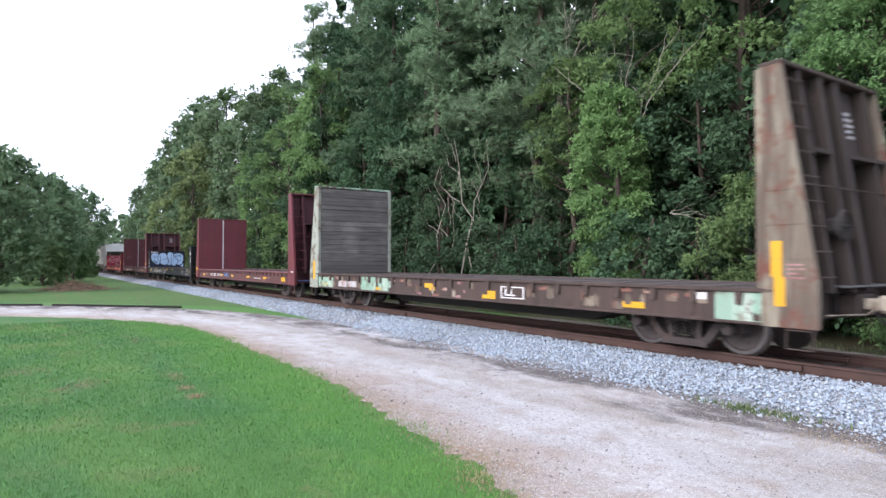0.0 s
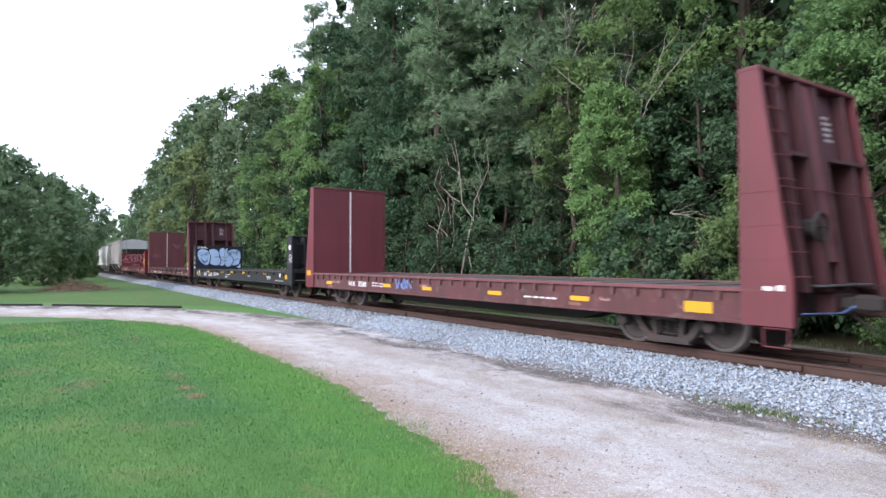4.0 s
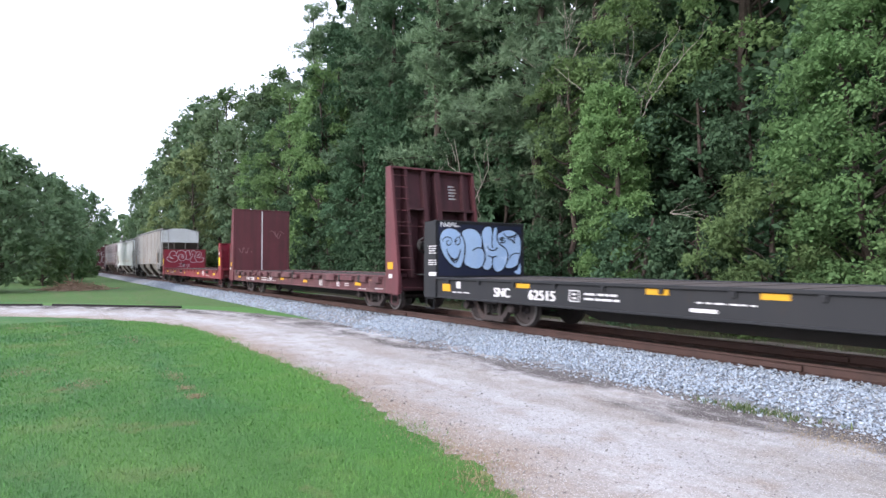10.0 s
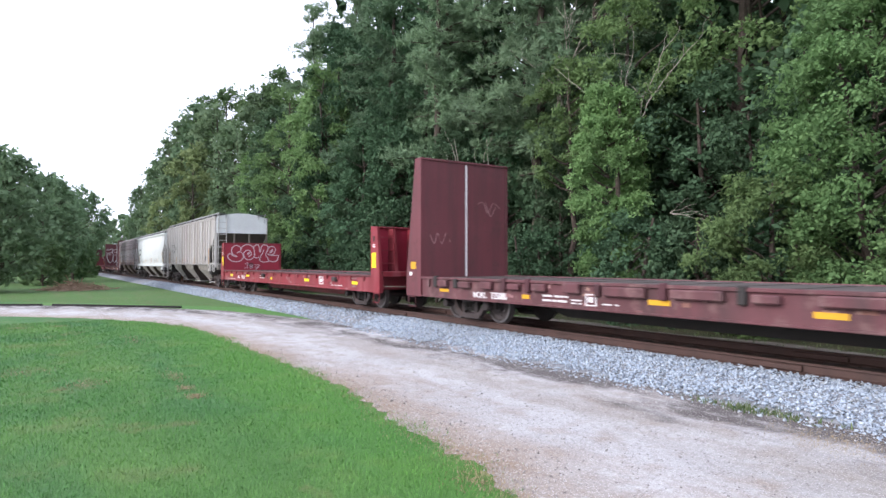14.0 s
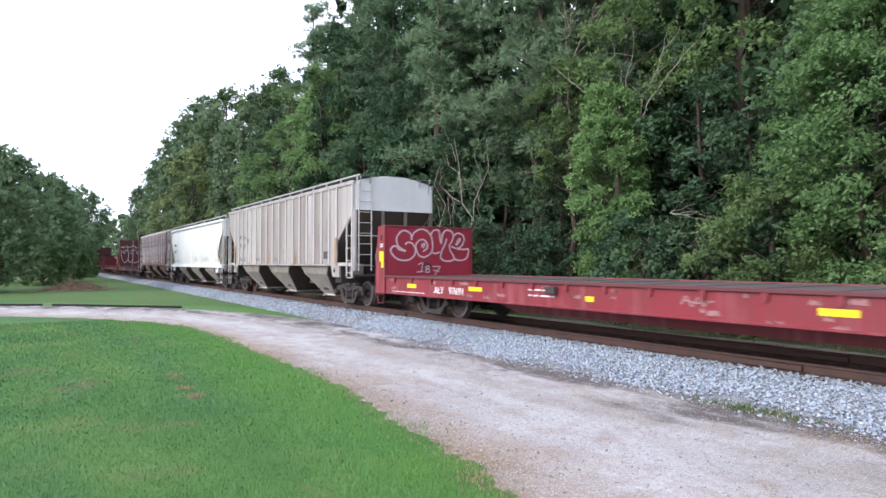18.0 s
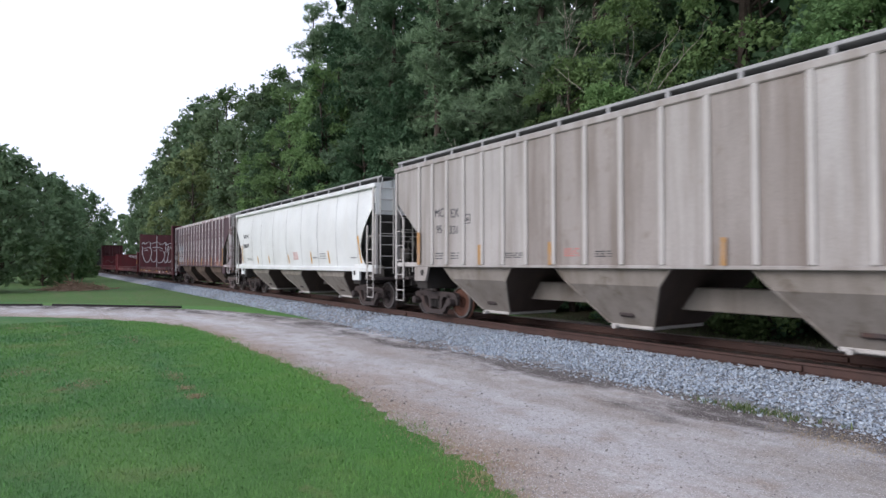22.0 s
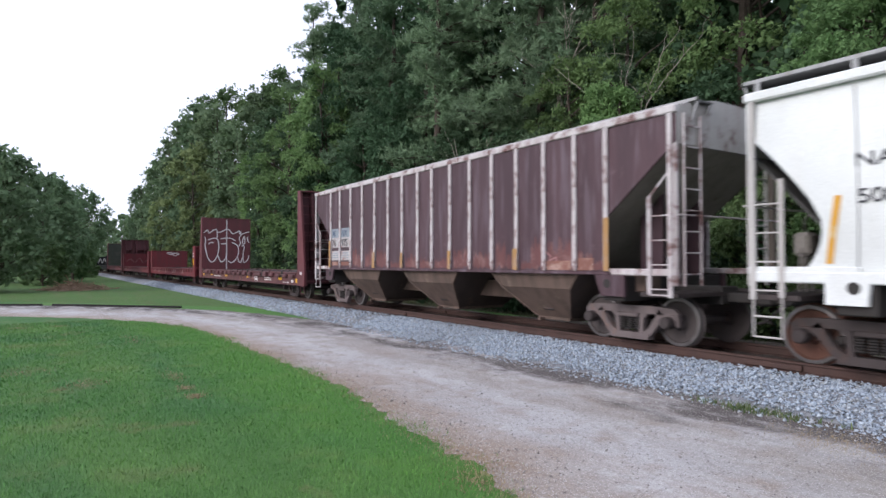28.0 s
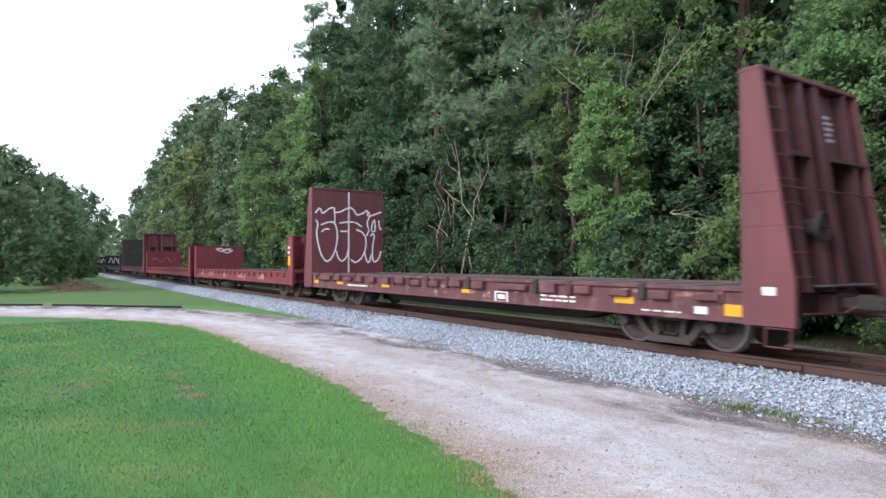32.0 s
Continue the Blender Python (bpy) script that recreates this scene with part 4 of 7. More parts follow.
def hopper(name, label, f0, f1, paint, rib_paint, eave, base, ribs, rounded=False, wheel_mat=None, bay_mat=None, end_paint=None, slope_mat=None, bogie=6.6, rib_at=(), walk_h=0.36, gate_mat=None, rust_axle=None, stained=None, drop=0.92, knee_h=0.8, walk_x=1.16, short_step=False, cut_at=6.6, front_low=0.42):
    """A three-bay covered hopper; body ends at f0 and f1 in the train."""
    L = (f1 - f0) * V
    h = L / 2
    W = 1.56
    car = thing(name, label, "hopper car", G_TRAIN)
    ROLLING.append((car, (f0 + f1) / 2))
    bay_mat = bay_mat or M_dirtgrey
    end_paint = end_paint or paint
    slope_mat = slope_mat or bay_mat
    # body side outline along the car: the ends slope in below
    cut = h - cut_at if not rounded else 0.82
    knee = base + knee_h
    side = [(-h + cut, base), (h - cut, base), (h - cut, knee), (h, eave - drop), (h, eave), (-h, eave), (-h, eave - drop), (-h + cut, knee)]
    mb = MB()
    if not rounded:
        for s in (-1, 1):
            mb.prism(side, "x", *sorted((s * W, s * (W - 0.04))))
        body = part("body", mb, paint, car, "")
    else:
        # sides bulge between eave and sill
        n = 18
        for s in (-1, 1):
            vs, fs = [], []
            for i in range(n + 1):
                u = i / n
                z = base + (eave - base) * u
                bul = W - 0.16 + 0.2 * math.sin(math.pi * (0.12 + 0.76 * u))
                ye = h - float(np.interp(z, (1.36, 1.6, 1.85, 2.1, 2.4, 2.75, 3.05, 3.25, 3.4), (0.77, 0.95, 1.05, 1.05, 0.9, 0.64, 0.38, 0.18, 0.0)))
                for k in range(13):
                    vs.append((s * bul, -ye + 2 * ye * k / 12, z))
            for i in range(n):
                for k in range(12):
                    a = i * 13 + k
                    fs.append((a, a + 1, a + 14, a + 13))
            mb.add(vs, fs)
        body = part("body", mb, paint, car, "smooth curved side sheets", smooth=True)
    part("side_sill", MB().cbox(-W - 0.03, -W + 0.1, -h + 0.1, h - 0.1, base - 0.14, base + 0.02, 0.02).cbox(W - 0.1, W + 0.03, -h + 0.1, h - 0.1, base - 0.14, base + 0.02, 0.02) if rounded else
         MB().cbox(-W - 0.04, -W + 0.08, -h + cut - 0.1, h - cut + 0.1, base - 0.03, base + 0.03, 0.01).cbox(W - 0.08, W + 0.04, -h + cut - 0.1, h - cut + 0.1, base - 0.03, base + 0.03, 0.01), paint, car)
    # roof: an arch from eave to eave
    arch = [(-W, eave), (-W * 0.8, eave + 0.1), (-W * 0.5, eave + 0.2), (-W * 0.25, eave + 0.26), (W * 0.25, eave + 0.26), (W * 0.5, eave + 0.2), (W * 0.8, eave + 0.1), (W, eave)]
    mb = MB()
    mb.prism(arch, "y", -h + 0.04, h - 0.04)
    part("roof", mb, end_paint, car, "arched roof sheet")
    for s in (-1, 1):
        part("top_chord", MB().cbox(*sorted((s * (W + 0.05), s * (W - 0.06))), -h - 0.02, h + 0.02, eave - 0.1, eave + 0.04, 0.02), rib_paint if short_step else paint, car, "top chord")
    # running boards and hatches
    for s in (-1, 1):
        x = s * walk_x
        xo = x + s * 0.26
        zr = float(np.interp(abs(xo) / W, (0.25, 0.5, 0.8, 1.0), (0.26, 0.2, 0.1, 0.0)))
        board = part("running_board", MB().box(x - 0.25, x + 0.25, -h - 0.12, h + 0.12, eave + walk_h - 0.03, eave + walk_h), M_grate, car, "dark grated roof walkway")
        part("edge_angle", MB().cbox(*sorted((xo, xo - s * 0.02)), -h - 0.12, h + 0.12, eave + walk_h - 0.02, eave + walk_h + 0.035, 0.005), M_galv, board, "pale edge angle of the walkway")
        post = MB().box(-0.02, 0.02, -0.035, 0.035, eave + zr - 0.03, eave + walk_h).mesh("walkway_post")
        for k in range(13):
            part("walkway_post", post, M_galv, board, "", pose(xo - s * 0.02, -h + 0.1 + (L - 0.2) * k / 12, 0))
        for e in (-1, 1):
            for o, z in ((0.05, eave + zr - 0.3), (0.45, eave - 0.05)):
                part("walkway_bracket", MB().cyl((xo - s * o, e * h, z), (xo - s * o, e * (h + 0.12), eave + walk_h - 0.03), 0.02, 0.02, 5), M_galv, board)
    for k in range(10):
        y = -h + 1.2 + (L - 2.4) * k / 9
        part("hatch", MB().cbox(-0.32, 0.32, y - 0.55, y + 0.55, eave + 0.24, eave + max(walk_h, 0.3) - 0.01, 0.02), end_paint, car)
    # ends: upright sheet above, slope sheet below
    for s in (-1, 1):
        e = s * h
        mb = MB()
        mb.prism([(-W + 0.02, eave - drop - 0.03), (W - 0.02, eave - drop - 0.03)] + arch[::-1], "y", *sorted((e, e - s * 0.03)))
        part("end_sheet", mb, end_paint, car)
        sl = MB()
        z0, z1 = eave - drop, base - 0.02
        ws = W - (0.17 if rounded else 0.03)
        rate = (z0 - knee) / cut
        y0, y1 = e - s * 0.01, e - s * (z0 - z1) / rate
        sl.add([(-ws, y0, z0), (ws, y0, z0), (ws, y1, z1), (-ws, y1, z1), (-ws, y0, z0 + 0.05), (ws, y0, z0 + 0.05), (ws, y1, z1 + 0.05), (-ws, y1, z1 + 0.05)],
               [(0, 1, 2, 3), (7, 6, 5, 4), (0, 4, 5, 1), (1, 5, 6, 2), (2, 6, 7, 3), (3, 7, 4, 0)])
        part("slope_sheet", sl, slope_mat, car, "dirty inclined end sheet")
        # end platform, posts and ladders
        pf = MB()
        part("platform_floor", MB().cbox(-W, W, *sorted((e, e - s * 0.75)), base - 0.4, base - 0.32, 0.01), M_steel, car, "grimy end platform floor")
        pf.cbox(-W - 0.01, -W + 0.12, *sorted((e, e - s * 1.5)), base - 0.03, base + 0.09, 0.015)
        pf.cbox(W - 0.12, W + 0.01, *sorted((e, e - s * 1.5)), base - 0.03, base + 0.09, 0.015)
        if short_step:
            # web plates under the slope sheet
            for x in (-0.62, 0.62):
                part("web_plate", MB().prism([(e - s * (cut - 0.05), base - 0.02), (e - s * (cut - 0.05), knee + 0.02), (e - s * (cut - 0.55), knee + 0.45), (e - s * 0.95, base - 0.02)], "x", x - 0.02, x + 0.02), paint, car, "brown web plate under the slope")
        else:
            rg = MB()
            for k in range(5):
                rg.cyl((-0.15 - 0.1 * k, e - s * (0.25 + 0.05 * (k % 2)), base - 0.3), (-0.2 - 0.1 * k, e - s * 0.3, base + 0.25 + 0.13 * (k % 3)), 0.02, 0.02, 5)
            rg.cbox(-0.55, -0.2, *sorted((e - s * 0.15, e - s * 0.4)), base + 0.25, base + 0.62, 0.05)
            rg.lathe([(-0.02, 0.19), (0.02, 0.22), (0.04, 0.19), (-0.02, 0.19)], (-0.1, e - s * 0.3, base + 0.75), "x", 16)
            part("brake_gear", rg, bay_mat, car, "dusty brake gear and pipes on the end platform")
        part("equipment_box", MB().cbox(-1.2, -0.75, *sorted((e - s * 0.9, e - s * 1.45)), base - 0.35, base + 0.05, 0.03), bay_mat, car, "dusty steel equipment box")
        part("end_platform", pf, paint if rounded else rib_paint, car)
        for x in (-W + 0.05, W - 0.05) if rounded or short_step else (-W + 0.05, -0.45, 0.45, W - 0.05):
            part("end_post", MB().cbox(x - 0.05, x + 0.05, *sorted((e, e - s * 0.1)), base - 0.2, eave - drop - 0.03, 0.01), rib_paint if x < -1 else M_dirtgrey, car)
        ld = MB()
        yy0, yy1 = e - s * 0.1, e - s * 0.52
        ld.cbox(-W - 0.05, -W - 0.01, yy1 - 0.04, yy1 + 0.04, base - 0.36, base + 1.35, 0.008)
        ld.cbox(-W - 0.05, -W - 0.01, yy0 - 0.045, yy0 + 0.045, base - 0.4, eave - 0.1, 0.008)
        if not rounded:
            ld.cyl((-W - 0.03, yy1, base + 1.33), (-W - 0.03, yy0, base + 1.75), 0.02, 0.02, 6)
        part("ladder", ld, rib_paint, car, "side ladder at the corner")
        for k in range(7):
            z = base - 0.26 + k * 0.42
            if k < 4:
                part("ladder_rung", MB().cyl((-W - 0.03, yy0, z), (-W - 0.03, yy1, z), 0.014, 0.014, 6), rib_paint, car)
        el = MB()
        for x in (-W + 0.15, -W + 0.62):
            el.cyl((x, e + s * 0.05, base - 0.2), (x, e + s * 0.05, eave - 0.1), 0.022, 0.022, 6)
        for k in range(8):
            el.cyl((-W + 0.15, e + s * 0.05, base + 0.0 + 0.36 * k), (-W + 0.62, e + s * 0.05, base + 0.0 + 0.36 * k), 0.015, 0.015, 6)
        part("end_ladder", el, rib_paint, car)
        part("hand_rail", MB().cyl((-W, e + s * 0.04, base + 1.0), (W, e + s * 0.04, base + 1.0), 0.018, 0.018, 6), rib_paint, car)
        st = MB()
        low = front_low if s < 0 else 0.42 if not short_step else 0.6
        for z in (low, low + 0.3)[: 1 if low > 0.8 else 2]:
            st.cyl((-W - 0.02, yy0, z), (-W - 0.02, yy1, z), 0.016, 0.016, 6)
        for yy in (yy0, yy1):
            st.cyl((-W - 0.02, yy, low), (-W - 0.02, yy, base - 0.2), 0.016, 0.016, 6)
        part("step_ladder", st, rib_paint, car)
        truck(car, s * bogie, wheel_mat if s > 0 else None, M_dusty if short_step else M_steel, rust_axle)
    # ribs and the sheets between them
    if not rounded:
        places = sorted({y for r in rib_at for y in (r, -r)})
        rib = MB().cbox(-0.06, 0.0, -0.055, 0.055, base + 0.03, eave - 0.08, 0.02).mesh("side_rib")
        for y in places:
            part("side_rib", rib, rib_paint, car, "", pose(-W, y, 0))
            part("side_rib", rib, rib_paint, car, "", pose(W, y, 0, 0, 0, 180))
        for y0, y1 in zip(places[:-1], places[1:]):
            part("side_panel", MB().cbox(-W - 0.008, -W, y0 + 0.05, y1 - 0.05, base + 0.03, eave - 0.1, 0.003), stained if stained and y0 < 1.5 and int(y0 * 10) % 3 else paint, car)
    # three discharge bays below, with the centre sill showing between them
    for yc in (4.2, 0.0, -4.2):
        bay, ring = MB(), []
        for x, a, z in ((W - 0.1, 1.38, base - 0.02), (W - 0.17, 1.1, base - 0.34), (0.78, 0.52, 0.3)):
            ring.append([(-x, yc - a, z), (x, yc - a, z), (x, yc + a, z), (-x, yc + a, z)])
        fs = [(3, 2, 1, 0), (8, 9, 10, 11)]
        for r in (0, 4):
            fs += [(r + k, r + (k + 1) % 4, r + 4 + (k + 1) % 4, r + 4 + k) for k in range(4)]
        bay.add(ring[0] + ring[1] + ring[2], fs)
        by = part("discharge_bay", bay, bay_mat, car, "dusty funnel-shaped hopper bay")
        # dark plates put the shade of the bay's end slopes into their colour
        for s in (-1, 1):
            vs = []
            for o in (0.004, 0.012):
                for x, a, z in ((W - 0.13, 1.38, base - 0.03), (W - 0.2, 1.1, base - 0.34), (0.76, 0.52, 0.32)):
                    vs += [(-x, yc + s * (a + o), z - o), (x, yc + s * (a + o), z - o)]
            part("bay_slope", MB().add(vs, [(0, 1, 3, 2), (2, 3, 5, 4), (6, 8, 9, 7), (8, 10, 11, 9)]), M_bayshade, by, "dark brown inclined sheet, shade put into its colour")
        for s in (-1, 1):
            part("corner_flange", MB().cyl((-W + 0.1, yc + s * 1.38, base - 0.03), (-W + 0.17, yc + s * 1.1, base - 0.34), 0.025, 0.025, 5).cyl((-W + 0.17, yc + s * 1.1, base - 0.34), (-0.78, yc + s * 0.52, 0.3), 0.025, 0.025, 5), bay_mat, by)
        part("outlet_gate", MB().cbox(-0.8, 0.8, yc - 0.5, yc + 0.5, 0.23, 0.3, 0.015).cyl((-0.95, yc + 0.3, 0.25), (-0.8, yc + 0.3, 0.25), 0.04, 0.04, 8), gate_mat or bay_mat, by, "pale sliding outlet gate")
        part("gate_lock", MB().cbox(-0.97, -0.84, yc - 0.2, yc + 0.16, 0.46, 0.58, 0.03), M_steel, by)
    part("centre_sill", MB().cbox(-0.3, 0.3, -h + 2.2, h - 2.2, 0.62, 1.05, 0.02), bay_mat, car, "dusty centre sill")
    for s in (-1, 1):
        part("draft_sill", MB().cbox(-0.25, 0.25, *sorted((s * h, s * (h - 2.2))), 0.75, 1.08, 0.02), M_under, car)
    for s in (-1, 1):
        for e in (-1, 1):
            y0, y1, y2 = (e * 6.4, e * 6.44, e * 6.95) if rounded else (e * 6.15, e * 6.3, e * 6.85)
            pl = [(y0, base - 0.03), (y2, base - 0.03), (y2, base - 0.42), (y1, base - 0.42)]
            part("bolster_plate", MB().prism(pl if e < 0 else pl[::-1], "x", *sorted((s * (W + 0.035), s * (W - 0.03)))), paint, car, "plate at the end of the body bolster")
            part("lifting_hole", MB().cyl((s * (W + 0.03), e * (6.6 if rounded else 6.45), base - 0.19), (s * (W + 0.039), e * (6.6 if rounded else 6.45), base - 0.19), 0.085, 0.085, 12), M_under, car, "round lifting hole")
        part("body_bolster", MB().cbox(-W + 0.05, W - 0.05, *sorted((s * (bogie - 0.25), s * (bogie + 0.25))), 0.8, base - 0.05, 0.02), M_under, car)
    couplers(car, h - 0.1)
    return car, h


M_red2 = painted("dull_red_paint", (0.175, 0.024, 0.032), (0.1, 0.04, 0.036), (0.09, 0.028, 0.03), 0.6, 0.54, 0.7, 0.8)
M_seam = painted("seam_shadow_grime", (0.27, 0.28, 0.285), (0.4, 0.4, 0.4), (0.2, 0.2, 0.2), 0.6)
M_redpanel = painted("crimson_panel_paint", (0.31, 0.022, 0.045), (0.2, 0.03, 0.04), (0.22, 0.025, 0.038), 0.5, 0.66, 0.8, 0.6)
# brown darkened to carry the shade of the bay ends
M_bayshade = painted("shaded_bay_sheet", (0.075, 0.055, 0.046), (0.12, 0.085, 0.065), (0.045, 0.033, 0.028), 0.85)
M_greystain = painted("brown_stained_grey", (0.3, 0.27, 0.25), (0.2, 0.165, 0.14), (0.15, 0.12, 0.1), 0.55, 0.56, 0.76, 1.0)
M_redtop = painted("dull_red_flange", (0.12, 0.03, 0.034), RUST, (0.08, 0.03, 0.03), 0.6)
M_greybay = painted("dusty_grey_bay", (0.27, 0.245, 0.22), (0.14, 0.115, 0.09), (0.15, 0.125, 0.1), 0.7, 0.55, 0.72, 0.8)
M_blue = painted("blue_spray", (0.10, 0.22, 0.5), (0.14, 0.12, 0.2), (0.09, 0.16, 0.36), 0.5)
M_scuff = painted("pink_scuff", (0.33, 0.18, 0.18), (0.12, 0.04, 0.04), (0.2, 0.08, 0.08), 0.7, 0.5, 0.6)
M_yellow2 = painted("bright_yellow_tape", (0.9, 0.68, 0.01), (0.8, 0.5, 0.02), (0.8, 0.6, 0.02), 0.35, 0.8, 0.95, 0.2)
M_ochre = painted("faded_yellow_strip", (0.4, 0.225, 0.075), (0.34, 0.24, 0.17), (0.28, 0.16, 0.08), 0.65, 0.48, 0.64, 0.9)
M_ochre2 = painted("worn_orange_tape", (0.66, 0.33, 0.03), (0.6, 0.5, 0.3), (0.5, 0.28, 0.06), 0.5, 0.56, 0.68, 0.4)
M_spraygrey = painted("grey_spray", (0.4, 0.4, 0.42), (0.1, 0.1, 0.11), (0.25, 0.25, 0.26), 0.6)
M_whitespray = painted("white_spray", (0.84, 0.82, 0.82), (0.7, 0.66, 0.66), (0.8, 0.77, 0.77), 0.5, 0.75, 0.9, 0.2)
M_spray = painted("pale_pink_spray", (0.62, 0.47, 0.5), (0.4, 0.2, 0.22), (0.55, 0.4, 0.42), 0.5, 0.7, 0.85, 0.3)
M_navy = painted("navy_spray", (0.012, 0.016, 0.045), (0.02, 0.03, 0.06), (0.015, 0.02, 0.04), 0.4)
M_navyline = painted("black_spray", (0.012, 0.014, 0.025), (0.02, 0.02, 0.03), (0.015, 0.015, 0.02), 0.4)
M_paleblue = painted("pale_blue_spray", (0.42, 0.58, 0.8), (0.55, 0.68, 0.84), (0.3, 0.46, 0.72), 0.4)
M_redletter = painted("red_stencil", (0.5, 0.16, 0.14), (0.4, 0.3, 0.28), (0.45, 0.2, 0.18), 0.6)
M_primer = painted("blue_grey_primer", (0.22, 0.26, 0.3), (0.2, 0.12, 0.12), (0.25, 0.27, 0.29), 0.6)
M_chalkwhite = painted("chalky_white_panel", (0.46, 0.46, 0.46), (0.27, 0.15, 0.12), (0.31, 0.27, 0.26), 0.7, 0.5, 0.64, 0.9)
M_bluestencil = painted("faded_blue_stencil", (0.05, 0.08, 0.14), (0.15, 0.18, 0.25), (0.08, 0.11, 0.17), 0.6)
M_rustpatch = painted("orange_rust_patch", (0.22, 0.10, 0.075), (0.36, 0.24, 0.2), (0.15, 0.07, 0.06), 0.8, 0.5, 0.62)
M_endchalk = painted("chalky_end_paint", (0.4, 0.39, 0.37), (0.14, 0.09, 0.08), (0.24, 0.2, 0.18), 0.7, 0.52, 0.66)
M_rustpink = painted("faded_red_rust", (0.15, 0.062, 0.06), (0.22, 0.13, 0.12), (0.1, 0.042, 0.042), 0.8, 0.5, 0.66, 1.0)
# the shade under the white hopper's ends is put into this grey
M_slopedark = painted("shaded_grey_slope", (0.085, 0.083, 0.08), (0.06, 0.05, 0.045), (0.055, 0.05, 0.046), 0.8)
M_slopetan = painted("dusty_tan_slope", (0.27, 0.25, 0.21), (0.16, 0.13, 0.1), (0.16, 0.14, 0.11), 0.8)
M_ribgrey = painted("rib_grey_paint", (0.47, 0.45, 0.43), (0.3, 0.27, 0.24), (0.33, 0.3, 0.27), 0.5, 0.66, 0.8, 0.6)
M_galv = painted("galvanised_walkway", (0.36, 0.36, 0.36), (0.25, 0.22, 0.2), (0.2, 0.2, 0.2), 0.5)

M_sillbrown = painted("grimy_brown_sill", (0.098, 0.034, 0.036), (0.15, 0.085, 0.08), (0.05, 0.026, 0.025), 0.7, 0.54, 0.7, 1.0)
M_flangerose = painted("faded_rose_flange", (0.165, 0.06, 0.066), (0.1, 0.045, 0.045), (0.1, 0.04, 0.042), 0.65, 0.54, 0.7, 0.8)
M_sillworn = painted("worn_maroon_sill", (0.115, 0.04, 0.045), (0.17, 0.1, 0.095), (0.055, 0.028, 0.028), 0.7, 0.52, 0.68, 1.0)
carA, hA = flat_car("weathered_flat_car", "rusty brown bulkhead flat car with grey plank ends", 2.165, 6.13, "tall", M_brown, planks=True, cap_paint=M_mint, pockets=22, lever_paint=M_tan, shade_paint=M_brownshade)
carB, hB = flat_car("bulkhead_flat_car", "maroon empty bulkhead flat car with white end stripe", 6.50, 10.49, "tall", M_maroon, side_paint=M_sillbrown, flange_paint=M_flangerose, column=True, pockets=32, pocket=(0.09, 0.15), lever_paint=M_blue, shade_paint=M_maroonshade)
carC, hC = flat_car("black_flat_car", "black flat car with low ends and pale blue graffiti", 10.83, 14.92, "low", M_black, pockets=14, pocket=(0.11, 0.1), lever_paint=M_tan)
carD, hD = flat_car("bulkhead_flat_car", "maroon empty bulkhead flat car with scuffed end panel", 15.23, 19.26, "tall", M_maroon2, pockets=3, shade_paint=M_maroonshade, side_paint=M_sillworn)
carE, hE = flat_car("red_flat_car", "bright red flat car with low graffitied ends", 19.58, 23.71, "low", M_red, panel_paint=M_redpanel, pockets=18, pocket=(0.1, 0.14), flange_paint=M_redtop, lever_paint=M_tan)
carF, hF = hopper("grey_hopper_car", "pale grey ribbed covered hopper car", 24.08, 27.49, M_grey, M_ribgrey, 4.26, 1.43, 18, rib_at=(0.44, 1.31, 2.17, 2.95, 3.74, 4.5, 5.25, 5.95, 6.62), walk_h=0.22, front_low=1.0, wheel_mat=M_orange, bay_mat=M_greybay, slope_mat=M_dirtgrey, end_paint=M_white, gate_mat=M_ribgrey, rust_axle=-1, stained=M_greystain)
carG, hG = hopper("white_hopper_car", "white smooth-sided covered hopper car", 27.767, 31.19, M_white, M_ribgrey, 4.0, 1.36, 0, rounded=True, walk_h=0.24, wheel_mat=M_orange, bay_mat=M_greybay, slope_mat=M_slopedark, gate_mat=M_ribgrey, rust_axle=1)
carH, hH = hopper("brown_hopper_car", "faded brown ribbed covered hopper car", 31.45, 34.82, M_hbrown, M_chalk, 4.13, 1.31, 17, rib_at=(0.37, 1.24, 2.1, 2.98, 3.86, 4.74, 5.62, 6.42), cut_at=6.42, front_low=0.95, walk_h=0.16, bay_mat=M_brownbay, bogie=6.53, end_paint=M_endchalk, slope_mat=M_slopetan, drop=0.58, knee_h=1.05, walk_x=0.9, short_step=True)
carI, hI = flat_car("bulkhead_flat_car", "maroon bulkhead flat car with white graffiti", 35.08, 39.11, "tall", M_maroon2, pockets=3, shade_paint=M_maroonshade, side_paint=M_sillworn)
carJ, hJ = flat_car("red_flat_car", "red flat car with low plain ends", 39.40, 43.45, "low", M_red2, pockets=20)
carK, hK = flat_car("red_flat_car", "red flat car with low scribbled ends", 43.75, 48.10, "low", M_red2, pockets=20)
carL, hL = flat_car("bulkhead_flat_car", "brown bulkhead flat car with dark green plank end", 48.40, 52.5, "tall", M_maroon2, panel_paint=M_panelwood, pockets=12, stripe=False)
carM, hM = flat_car("black_flat_car", "black flat car with white graffiti on low ends", 52.8, 56.9, "low", M_black, pockets=12)
carN, hN = flat_car("black_flat_car", "black flat car with low ends", 57.2, 61.3, "low", M_black, pockets=12)
carO, hO = flat_car("black_flat_car", "dark flat car at the visible tail of the train", 61.6, 65.7, "low", M_black, pockets=12)


# ---- paint marks, reflectors and lettering on the cars ----
def marks(car, name, material, rects, x=-HW - 0.003, label=""):
    """Plates on the near side: rear y, front y, low z, high z."""
    for y1, y0, z0, z1 in rects:
        patch(name, material, car, x, y0, y1, z0, z1, label)


